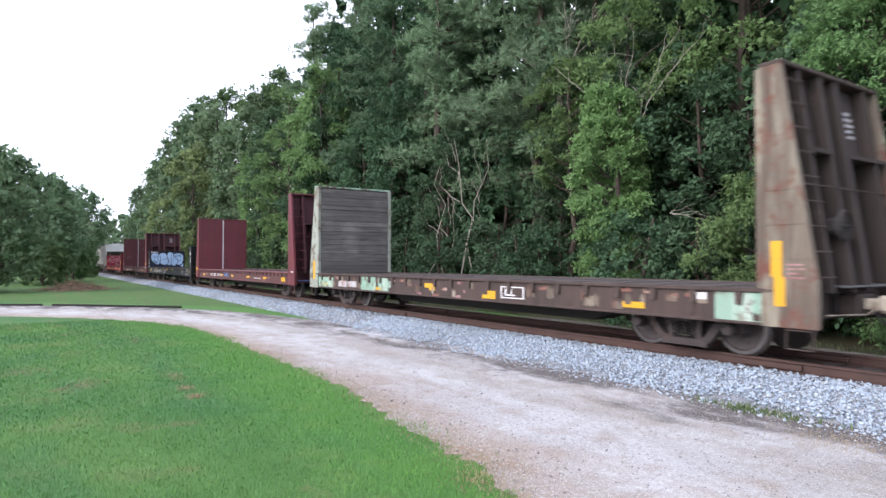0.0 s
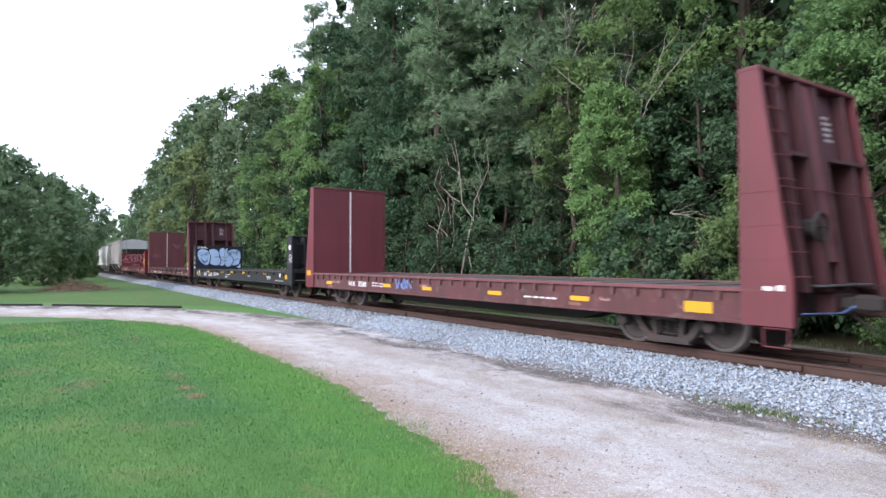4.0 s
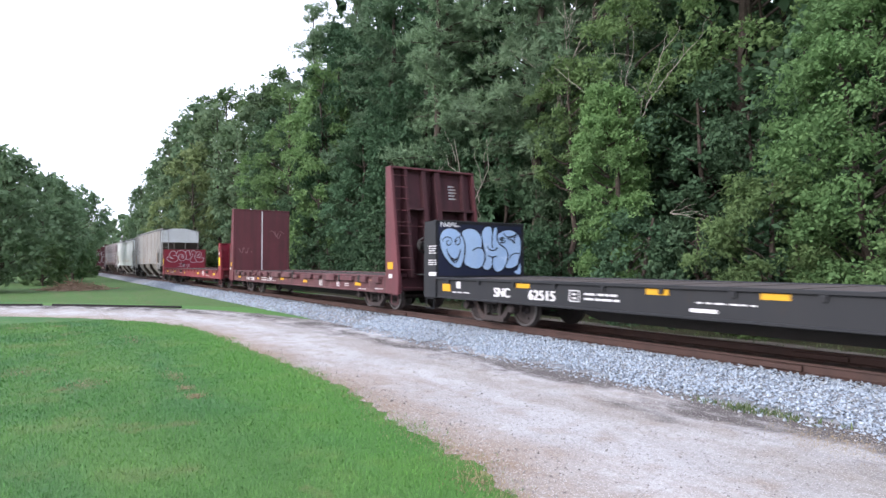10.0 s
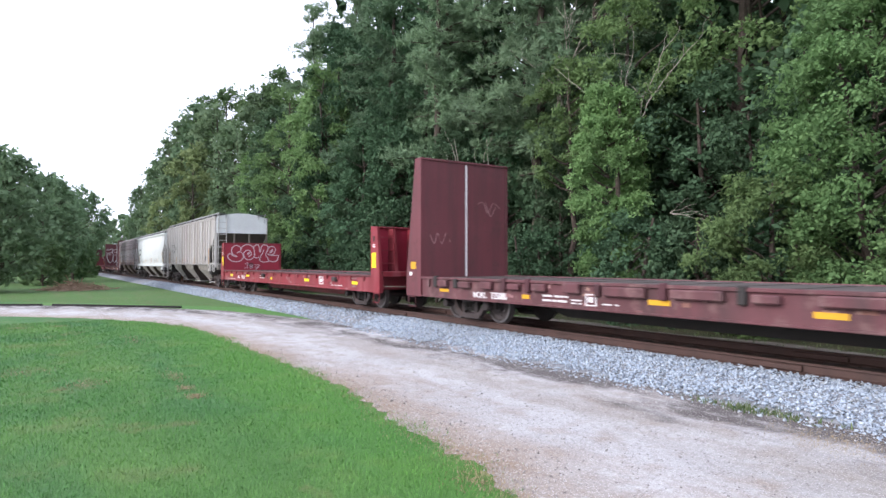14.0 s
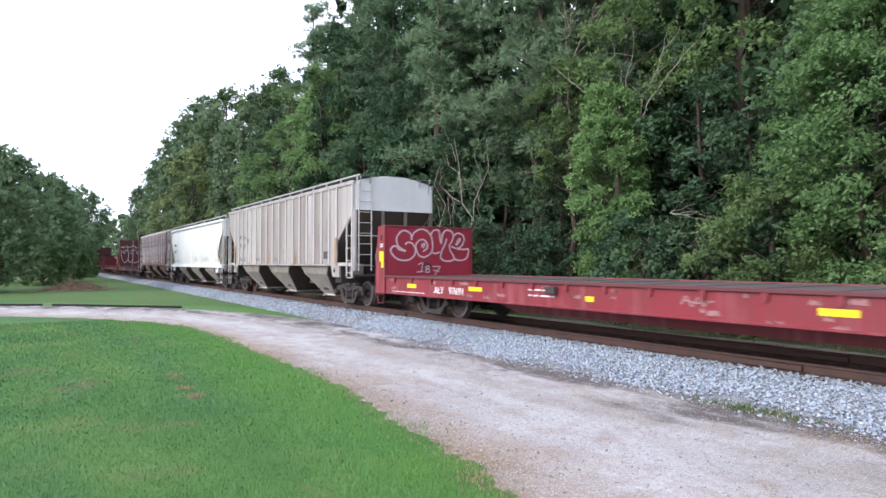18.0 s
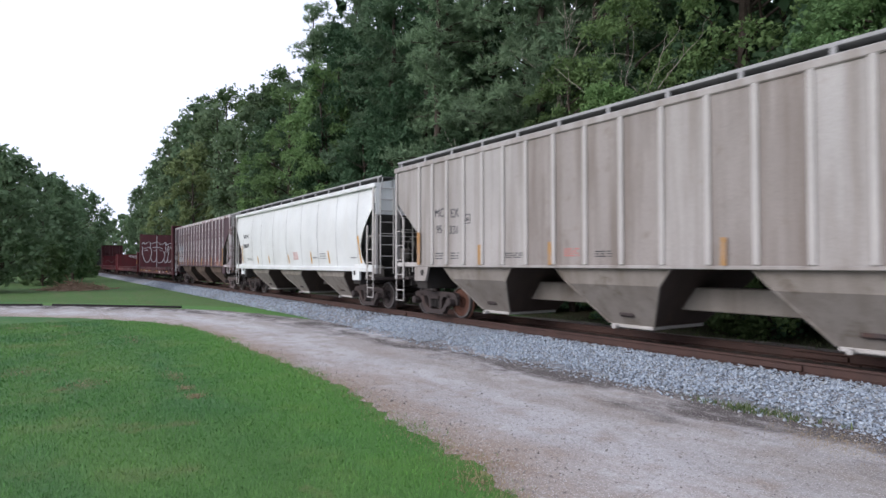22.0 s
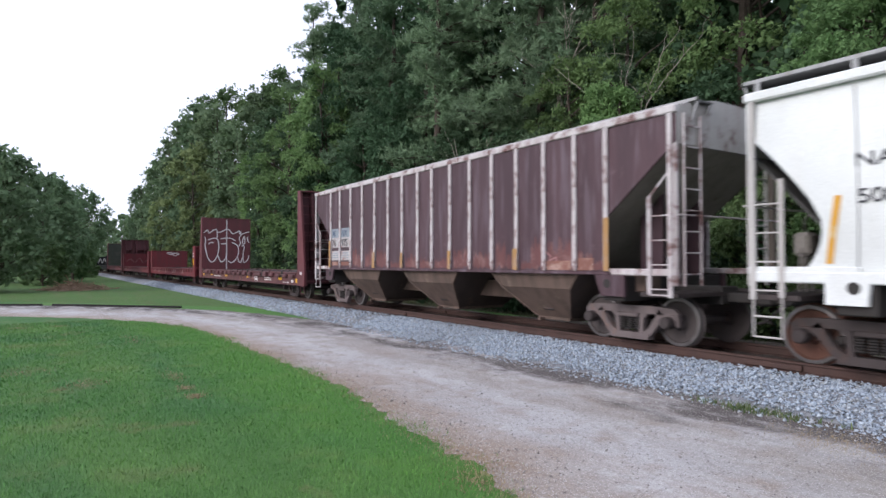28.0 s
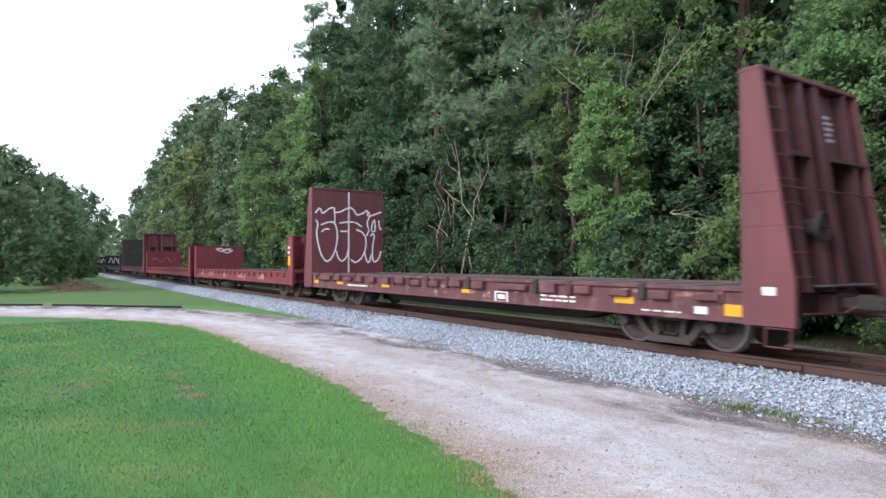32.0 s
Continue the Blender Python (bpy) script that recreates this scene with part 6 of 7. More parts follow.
for car, h_ in ((carB, hB), (carD, hD), (carI, hI), (carA, hA)):
    for k, w in ((0, 0.24), (1, 0.3), (2, 0.3), (3, 0.22), (4, 0.28)):
        z = 3.95 - 0.1 * k
        y = -h_ + 0.47 * (z - 1.2) / 3.2 + 0.2
        part("marking", MB().box(0.62, 0.62 + w, y - 0.012, y + 0.02, z, z + 0.045), M_chalkwhite, car, "small white lettering")
stroke("graffiti", [spline([(-0.3, 2.45), (0.0, 2.5), (0.3, 2.4), (0.7, 2.5)]), spline([(-0.2, 2.4), (0.1, 2.3), (0.4, 2.45), (0.8, 2.3)]), spline([(0.2, 2.3), (0.5, 2.2), (0.8, 2.4)])], 0.07, M_letter, carJ, face(hJ, 0.58), "white sprayed scribble")
stroke("graffiti", [spline([(-1.2, 1.7), (-0.8, 2.0), (-0.3, 1.6), (0.2, 2.1), (0.6, 1.6), (1.1, 1.9)])], 0.05, M_scuff, carK, face(hK, 0.58), "faint scribble")
for c_, h_ in ((carM, hM), (carN, hN)):
    stroke("graffiti", [spline([(-1.2, 1.5), (-0.9, 2.3), (-0.6, 1.5), (-0.3, 2.3), (0.0, 1.6)]), spline([(0.1, 2.3), (0.1, 1.5), (0.6, 1.5), (0.6, 2.3), (1.1, 2.3), (1.0, 1.5), (1.3, 1.6)])], 0.1, M_letter, c_, face(h_, 0.58), "white sprayed graffiti")
marks(carJ, "reflector", M_yellow, [(-9.0, -9.25, 1.4, 1.8)], POST, "yellow reflector tape")
marks(carJ, "marking", M_letter, [(-9.0, -9.2, 2.1, 2.2), (-9.0, -9.2, 1.9, 2.0)], POST, "white square")
marks(carJ, "paint_patch", M_scuff, [(7.5, 7.0, 0.75, 0.95), (5.5, 4.2, 0.75, 0.98), (2.0, 1.2, 0.72, 0.95), (-1.0, -2.4, 0.75, 0.95), (-4.5, -5.5, 0.75, 0.95)], label="pale worn patch")
# hopper F
WF = -1.571
lettering("MC", 0.32, M_dark_letter, carF, WF, 5.85, 2.72, 0.95, bold=0.004)
lettering("EX", 0.32, M_dark_letter, carF, WF, 5.1, 2.67, 0.95, bold=0.004)
lettering("95", 0.3, M_dark_letter, carF, WF, 5.78, 2.29, 0.95, bold=0.004)
lettering("331", 0.3, M_dark_letter, carF, WF, 5.16, 2.25, 0.95, bold=0.004)
marks(carF, "reflector", M_ochre, [(6.68, 6.52, 1.46, 2.35), (-6.52, -6.68, 1.46, 2.4)], -1.622, "faded yellow reflector strip")
marks(carF, "reflector", M_ochre, [(3.86, 3.76, 1.46, 1.94), (1.44, 1.34, 1.46, 1.94), (-2.4, -2.5, 1.46, 1.9)], -1.622, "faded yellow reflector strip")
marks(carF, "marking", M_dark_letter, [(-5.42, -5.78, 1.66, 1.93)], WF, "dark stencilled square")
scrawl(carF, 1.03, 0.61, 1.62, 1.8, 4, M_redletter, WF)
scrawl(carF, 5.8, 5.45, 1.58, 1.78, 3, M_dark_letter, WF)
scrawl(carF, 5.1, 4.75, 1.58, 1.78, 3, M_dark_letter, WF)
scrawl(carF, 2.9, 2.3, 1.6, 1.74, 3, M_dark_letter, WF)
scrawl(carF, 0.2, -0.2, 1.6, 1.74, 3, M_dark_letter, WF)
for r in ((4.45, 4.25, 2.7, 2.715), (4.45, 4.25, 2.48, 2.495), (4.45, 4.435, 2.48, 2.7), (4.265, 4.25, 2.48, 2.7), (4.38, 4.32, 2.55, 2.63)):
    marks(carF, "marking", M_dark_letter, [r], WF, "thin stencilled box")
# hopper G: seams, lettering, reflectors
for y in (-6.92, -5.2, -3.45, -1.72, 0.0, 1.76, 3.5, 4.97, 6.4):
    n, vs = 18, []
    for i in range(n + 1):
        z = 1.4 + 2.45 * i / n
        yy = y + 0.06 * ((z - 2.6) / 1.2) ** 2
        vs += [(bulge(z) - 0.009, yy - 0.011, z), (bulge(z) - 0.009, yy + 0.011, z)]
    part("seam", MB().add(vs, [(2 * i, 2 * i + 1, 2 * i + 3, 2 * i + 2) for i in range(n)]), M_seam, carG, "welded sheet seam")
lettering("NAHX", 0.27, M_dark_letter, carG, -1.602, 6.45, 2.75, 1.2, bold=0.004)
lettering("508639", 0.27, M_dark_letter, carG, -1.606, 6.42, 2.28, 1.15, bold=0.004)
scrawl(carG, 5.9, 5.0, 1.62, 1.75, 2, M_seam, None)
scrawl(carG, -2.9, -3.3, 1.62, 1.76, 1, M_seam, None)
for y, z1, lean in ((6.8, 2.4, -0.16), (4.17, 1.83, 0.03), (2.47, 1.82, 0.03), (-0.17, 1.85, 0.03), (-2.72, 1.93, 0.03), (-4.44, 1.94, 0.03), (-7.08, 2.4, 0.1)):
    n, vs = 8, []
    for i in range(n + 1):
        z = 1.49 + (z1 - 1.49) * i / n
        yy = y + lean * i / n
        vs += [(bulge(z) - 0.012, yy - 0.045, z), (bulge(z) - 0.012, yy + 0.045, z)]
    part("reflector", MB().add(vs, [(2 * i, 2 * i + 1, 2 * i + 3, 2 * i + 2) for i in range(n)]), M_ochre2, carG, "yellow-orange reflector strip")
scrawl(carG, -0.75, -1.3, 1.62, 1.95, 4, M_redletter, None)
scrawl(carG, -3.6, -4.15, 1.62, 1.88, 3, M_seam, None)
scrawl(carG, -6.3, -6.75, 1.62, 1.72, 1, M_seam, None)
# hopper H
for y1, y0, mark, num in ((6.36, 5.7, "AE", "76"), (5.54, 4.82, "QX", "975")):
    marks(carH, "paint_patch", M_primer, [(y1, y0, 2.4, 2.72)], WF, "blue-grey repainted panel")
    marks(carH, "paint_patch", M_chalkwhite, [(y1, y0, 2.05, 2.398)], WF, "chalky white number panel")
    marks(carH, "paint_patch", M_chalkwhite, [(y1, y0, 1.6, 1.93)], WF, "chalky white stencil panel")
    lettering(mark, 0.27, M_bluestencil, carH, WF - 0.008, y1 - 0.06, 2.46, 0.95, bold=0.01)
    lettering(num, 0.36, M_dark_letter, carH, WF - 0.008, y1 - 0.02, 2.09, 0.98 if num == "76" else 0.92, bold=0.014)
    scrawl(carH, y1 - 0.08, y0 + 0.08, 1.65, 1.88, 3, M_primer, WF - 0.006)
    marks(carH, "paint_patch", M_rustpatch, [(y1, y0 + 0.1, 1.42, 1.55)], WF, "rusty orange bare patch")
marks(carH, "reflector", M_ochre, [(6.5, 6.36, 1.35, 2.3), (-6.4, -6.52, 1.35, 2.35), (-3.78, -3.92, 1.35, 1.82), (-1.18, -1.3, 1.35, 1.82), (1.28, 1.16, 1.37, 1.8), (3.08, 2.92, 1.35, 1.85)], -1.626, "faded yellow reflector strip")
marks(carH, "paint_patch", M_rustpatch, [(-4.82, -5.5, 1.36, 1.55), (-5.7, -6.1, 1.36, 1.6)], WF - 0.003, "rusty orange bare patch")
stroke("paint_mark", [spline([(4.72, 1.78), (4.95, 1.62), (4.8, 1.5), (5.1, 1.62), (5.05, 1.44)]), spline([(4.7, 1.46), (4.9, 1.43), (5.12, 1.46)])], 0.03, M_scuff, carH, lambda u, z, t: (WF - 0.004 - t, -u, z), "smudged white paint mark")
scrawl(carH, -5.7, -6.1, 1.4, 1.5, 1, M_letter, WF)


def ragged(x, y0, y1, z0, z1, rnd, jag=0.25, n=9):
    """A flaked patch on the near side: upright sides, uneven top and foot."""
    w, h = y1 - y0, z1 - z0
    foot = [(x, y0 + w * i / n, z0 + 0.3 * h * jag * rnd.random() ** 2) for i in range(n + 1)]
    top = [(x, y0 + w * i / n, z1 - h * jag * rnd.random() ** 1.5) for i in range(n + 1)]
    return MB().add(foot + top, [(i, i + 1, n + 2 + i, n + 1 + i) for i in range(n)])


rnd = random.Random(78)
for k in range(46):
    y = rnd.choice((rnd.uniform(5.0, 8.7), rnd.uniform(2.6, 5.2), rnd.uniform(-8.5, 2.0), rnd.uniform(-8.5, -3.0)))
    w, z0 = rnd.uniform(0.05, 0.26), rnd.choice((0.63, 0.66, 0.75, 0.85))
    part("paint_patch", ragged(-HW - 0.0022 - 0.0003 * k, y, y + w, z0, min(z0 + rnd.uniform(0.12, 0.36), 1.05), rnd, 0.45), M_mint if 2.6 < y < 4.9 or y > 7.6 else rnd.choice((M_tan, M_brown, M_posttan, M_posttan)), carA, "flaking remnant of old paint")
# ragged rust showing through the brown hopper's panels, low on each sheet
rnd = random.Random(91)
RIBS = [-6.42, -5.62, -4.74, -3.86, -2.98, -2.1, -1.24, -0.37, 0.37, 1.24, 2.1, 2.98, 3.86, 4.74, 5.62, 6.42]
for ya, yb in zip(RIBS[:-1], RIBS[1:]):
    if ya > 4.7:
        continue
    for k, c0 in enumerate((ya + 0.06, (ya + yb) / 2 - 0.05)):
        top = rnd.uniform(0.12, 0.75) * (1.2 if ya < -3 or ya > 1 else 0.7)
        part("rust_stain", ragged(WF - 0.002 - 0.0008 * k, c0, c0 + rnd.uniform(0.3, 0.38), 1.36, 1.38 + top, rnd, 0.6, 14), M_rustpink, carH, "faded reddish rust stain")
# worn and rusty spots along the older cars' sides
rnd = random.Random(77)
for car, h_, n in ((carI, hI, 26), (carD, hD, 18), (carA, hA, 24), (carJ, hJ, 14), (carK, hK, 14), (carB, hB, 8), (carE, hE, 30), (carF, hF, 0)):
    for k in range(n):
        y = rnd.uniform(-h_ + 1, h_ - 1)
        w = rnd.uniform(0.08, 0.5)
        z = rnd.choice((rnd.uniform(0.95, 1.02), rnd.uniform(0.62, 0.9)))
        part("worn_spot", ragged(-HW - 0.002 - 0.0004 * k, y, y + 0.7 * w, z - 0.04, z + 0.05, rnd, 0.6), rnd.choice((M_rustpatch, M_scuff, M_rustpatch)) if car is not carE else M_scuff, car, "rubbed rusty spot")


# ---- woods ----
def leaf_material(name, a, b, c, trans=0.35):
    m, n, l, bs = nodes_of(name)
    g = n.new("ShaderNodeNewGeometry")
    ramp = n.new("ShaderNodeValToRGB")
    a = tuple(0.5 * (p + q) for p, q in zip(a, b))
    c = tuple(0.5 * (p + q) for p, q in zip(c, b))
    ramp.color_ramp.elements[0].color, ramp.color_ramp.elements[1].color = (*a, 1), (*c, 1)
    e = ramp.color_ramp.elements.new(0.55)
    e.color = (*b, 1)
    l.new(g.outputs["Random Per Island"], ramp.inputs[0])
    oi = n.new("ShaderNodeObjectInfo")
    hs = n.new("ShaderNodeHueSaturation")
    r1 = n.new("ShaderNodeMapRange")
    r1.inputs[3].default_value, r1.inputs[4].default_value = 0.485, 0.515
    l.new(oi.outputs["Random"], r1.inputs[0])
    l.new(r1.outputs[0], hs.inputs["Hue"])
    f, _ = noise_fac(n, l, 0.5, 3, 0.3, 0.7)
    r2 = n.new("ShaderNodeMapRange")
    r2.inputs[3].default_value, r2.inputs[4].default_value = 0.75, 1.2
    l.new(f, r2.inputs[0])
    fr = n.new("ShaderNodeMath")
    fr.operation = "MULTIPLY"
    fr.inputs[1].default_value = 7.31
    l.new(oi.outputs["Random"], fr.inputs[0])
    fr2 = n.new("ShaderNodeMath")
    fr2.operation = "FRACT"
    l.new(fr.outputs[0], fr2.inputs[0])
    r3 = n.new("ShaderNodeMapRange")
    r3.inputs[3].default_value, r3.inputs[4].default_value = 0.68, 1.08
    l.new(fr2.outputs[0], r3.inputs[0])
    pr = n.new("ShaderNodeMath")
    pr.operation = "MULTIPLY"
    l.new(r2.outputs[0], pr.inputs[0])
    l.new(r3.outputs[0], pr.inputs[1])
    l.new(pr.outputs[0], hs.inputs["Value"])
    hs.inputs["Saturation"].default_value = 0.85
    l.new(ramp.outputs[0], hs.inputs["Color"])
    l.new(hs.outputs[0], bs.inputs["Base Color"])
    bs.inputs["Roughness"].default_value = 0.75
    bs.inputs["Specular IOR Level"].default_value = 0.15
    tr = n.new("ShaderNodeBsdfTranslucent")
    l.new(hs.outputs[0], tr.inputs[0])
    ms = n.new("ShaderNodeMixShader")
    ms.inputs[0].default_value = trans
    l.new(bs.outputs[0], ms.inputs[1])
    l.new(tr.outputs[0], ms.inputs[2])
    l.new(ms.outputs[0], n["Material Output"].inputs[0])
    return m


M_leaf = leaf_material("broad_leaves", (0.062, 0.119, 0.038), (0.087, 0.161, 0.053), (0.122, 0.205, 0.069), 0.4)
M_leaf_pale = leaf_material("sunlit_maple_leaves", (0.1, 0.2, 0.055), (0.135, 0.255, 0.07), (0.195, 0.31, 0.09), 0.42)
M_leaf_vine = leaf_material("vine_leaves", (0.1, 0.205, 0.052), (0.14, 0.265, 0.07), (0.2, 0.32, 0.095), 0.42)
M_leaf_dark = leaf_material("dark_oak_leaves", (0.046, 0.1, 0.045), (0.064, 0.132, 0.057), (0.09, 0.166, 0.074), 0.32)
M_needle = leaf_material("pine_needles", (0.115, 0.195, 0.1), (0.155, 0.25, 0.125), (0.2, 0.3, 0.15), 0.25)
M_leaf_olive = leaf_material("olive_poplar_leaves", (0.115, 0.215, 0.058), (0.15, 0.27, 0.075), (0.2, 0.32, 0.1), 0.4)
M_leaf_poplar = leaf_material("pale_poplar_leaves", (0.19, 0.285, 0.09), (0.25, 0.35, 0.115), (0.31, 0.4, 0.145), 0.42)
# paler leaves: the haze of distance is put into their colour
M_leaf_far = leaf_material("hazy_green_leaves", (0.105, 0.18, 0.085), (0.142, 0.228, 0.108), (0.185, 0.275, 0.132), 0.42)
M_bark = ground_material("bark", [(0.065, 0.05, 0.04), (0.085, 0.068, 0.056), (0.04, 0.03, 0.024), (0.025, 0.02, 0.016)], 2.0, 14, 0.9, 0.04)
M_log = ground_material("dark_log", [(0.02, 0.018, 0.018), (0.03, 0.027, 0.026), (0.016, 0.014, 0.014), (0.01, 0.009, 0.009)], 1.5, 20, 0.6, 0.02)
M_brush = ground_material("dry_brush", [(0.26, 0.18, 0.12), (0.32, 0.23, 0.16), (0.18, 0.12, 0.08), (0.1, 0.07, 0.05)], 1.5, 14, 0.8, 0.04)
M_deadwood = ground_material("dead_branch", [(0.36, 0.325, 0.28), (0.29, 0.26, 0.22), (0.27, 0.235, 0.195), (0.16, 0.135, 0.11)], 2.0, 20, 0.5, 0.02)


def leaves_mesh(name, rng, clumps, per, size, flat=0.5, long=1.0, shell=0.55, width=0.4, twig=9):
    """Many small pointed leaves on twigs round the clump centres; clumps: x, y, z, rx, rz."""
    C = np.array(clumps, dtype=float)
    k = max(1, per // twig)
    nt = len(C) * k
    idx = np.repeat(np.arange(len(C)), k)
    d = rng.normal(size=(nt, 3))
    d /= np.linalg.norm(d, axis=1)[:, None]
    r = shell + (1 - shell) * rng.random(nt)
    r *= 1 + 0.2 * rng.normal(size=nt)
    R = np.c_[C[idx, 3], C[idx, 3], C[idx, 4]]
    # twigs point outward and droop a little; their leaves face much the same way
    ax = d + 0.7 * rng.normal(size=(nt, 3))
    ax[:, 2] -= 0.25
    ax /= np.linalg.norm(ax, axis=1)[:, None]
    nr = rng.normal(size=(nt, 3)) * (1 - flat) + np.array([0, 0, flat * 1.5]) + 0.45 * d
    tl = np.minimum(size * 1.7, 0.5 * C[idx, 3])
    pos0 = C[idx, :3] + d * r[:, None] * R
    n = nt * twig
    t = np.repeat(np.arange(nt), twig)
    u = rng.uniform(-1, 1, n)
    side = np.cross(nr, ax)
    side /= np.linalg.norm(side, axis=1)[:, None] + 1e-9
    pos = pos0[t] + (ax[t] * u[:, None] + side[t] * (rng.uniform(-0.7, 0.7, n) * (1.1 - 0.6 * np.abs(u)))[:, None] + 0.2 * rng.normal(size=(n, 3))) * tl[t][:, None]
    a = ax[t] + 0.75 * side[t] * np.sign(rng.normal(size=n))[:, None] + 0.4 * rng.normal(size=(n, 3))
    a[:, 2] -= 0.2
    a /= np.linalg.norm(a, axis=1)[:, None]
    nrm = nr[t] + 0.45 * rng.normal(size=(n, 3))
    b = np.cross(nrm, a)
    b /= np.linalg.norm(b, axis=1)[:, None] + 1e-9
    s = size * (0.6 + 0.8 * rng.random(n))[:, None]
    v = np.empty((n, 4, 3))
    v[:, 0] = pos - a * s * 0.5 * long
    v[:, 1] = pos + b * s * width - a * s * 0.08 * long
    v[:, 2] = pos + a * s * 0.5 * long
    v[:, 3] = pos - b * s * width - a * s * 0.08 * long
    return faces_mesh(name, v)


def needles_mesh(name, rng, clumps, per, size, width=0.045, tuft=14):
    """Pine needles in puffy tufts round the clump centres, each a thin blade."""
    C = np.array(clumps, dtype=float)
    k = max(2, per // tuft)
    nt = len(C) * k
    idx = np.repeat(np.arange(len(C)), k)
    d = rng.normal(size=(nt, 3))
    d /= np.linalg.norm(d, axis=1)[:, None]
    r = 0.25 + 0.75 * rng.random(nt) ** 0.6
    pos = C[idx, :3] + d * r[:, None] * np.c_[C[idx, 3], C[idx, 3], C[idx, 4]]
    ax = d * np.array([1, 1, 0.5]) + np.array([0, 0, 0.35]) + 0.35 * rng.normal(size=(nt, 3))
    ax /= np.linalg.norm(ax, axis=1)[:, None]
    n = nt * tuft
    t = np.repeat(np.arange(nt), tuft)
    a = ax[t] * 0.9 + 0.62 * rng.normal(size=(n, 3))
    a /= np.linalg.norm(a, axis=1)[:, None]
    b = np.cross(rng.normal(size=(n, 3)), a)
    b /= np.linalg.norm(b, axis=1)[:, None] + 1e-9
    s = (size * (0.65 + 0.6 * rng.random(n)))[:, None]
    p = pos[t] + ax[t] * (rng.uniform(-0.5, 0.3, n) * size)[:, None]
    v = np.empty((n, 3, 3))
    v[:, 0] = p + b * s * width * 2
    v[:, 1] = p - b * s * width * 2
    v[:, 2] = p + a * s
    return faces_mesh(name, v)


def faces_mesh(name, v):
    """One mesh of loose faces from their corners."""
    n, c = v.shape[:2]
    me = bpy.data.meshes.new(name)
    me.vertices.add(c * n)
    me.vertices.foreach_set("co", v.reshape(-1))
    me.loops.add(c * n)
    me.loops.foreach_set("vertex_index", np.arange(c * n, dtype=np.int32))
    me.polygons.add(n)
    me.polygons.foreach_set("loop_start", np.arange(0, c * n, c, dtype=np.int32))
    me.update(calc_edges=True)
    me.validate()
    return me


def limb_path(mb, p0, p1, r0, r1, rng, bend=0.1, seg=5):
    """A tapered crooked tube."""
    p0, p1 = Vector(p0), Vector(p1)
    d = p1 - p0
    L = d.length
    q = d.to_track_quat("Z", "Y").to_matrix()
    n, vs = 7, []
    for i in range(seg + 1):
        u = i / seg
        p = p0.lerp(p1, u) + Vector(rng.normal(size=3)) * bend * L * 0.12 * (1 if 0 < i < seg else 0)
        r = r0 + (r1 - r0) * u
        vs += [p + q @ Vector((r * math.cos(6.2832 * k / n), r * math.sin(6.2832 * k / n), 0)) for k in range(n)]
    mb.add(vs, [(i * n + k, i * n + (k + 1) % n, (i + 1) * n + (k + 1) % n, (i + 1) * n + k) for i in range(seg) for k in range(n)] + [tuple(range(n))[::-1], tuple(range(seg * n, seg * n + n))])


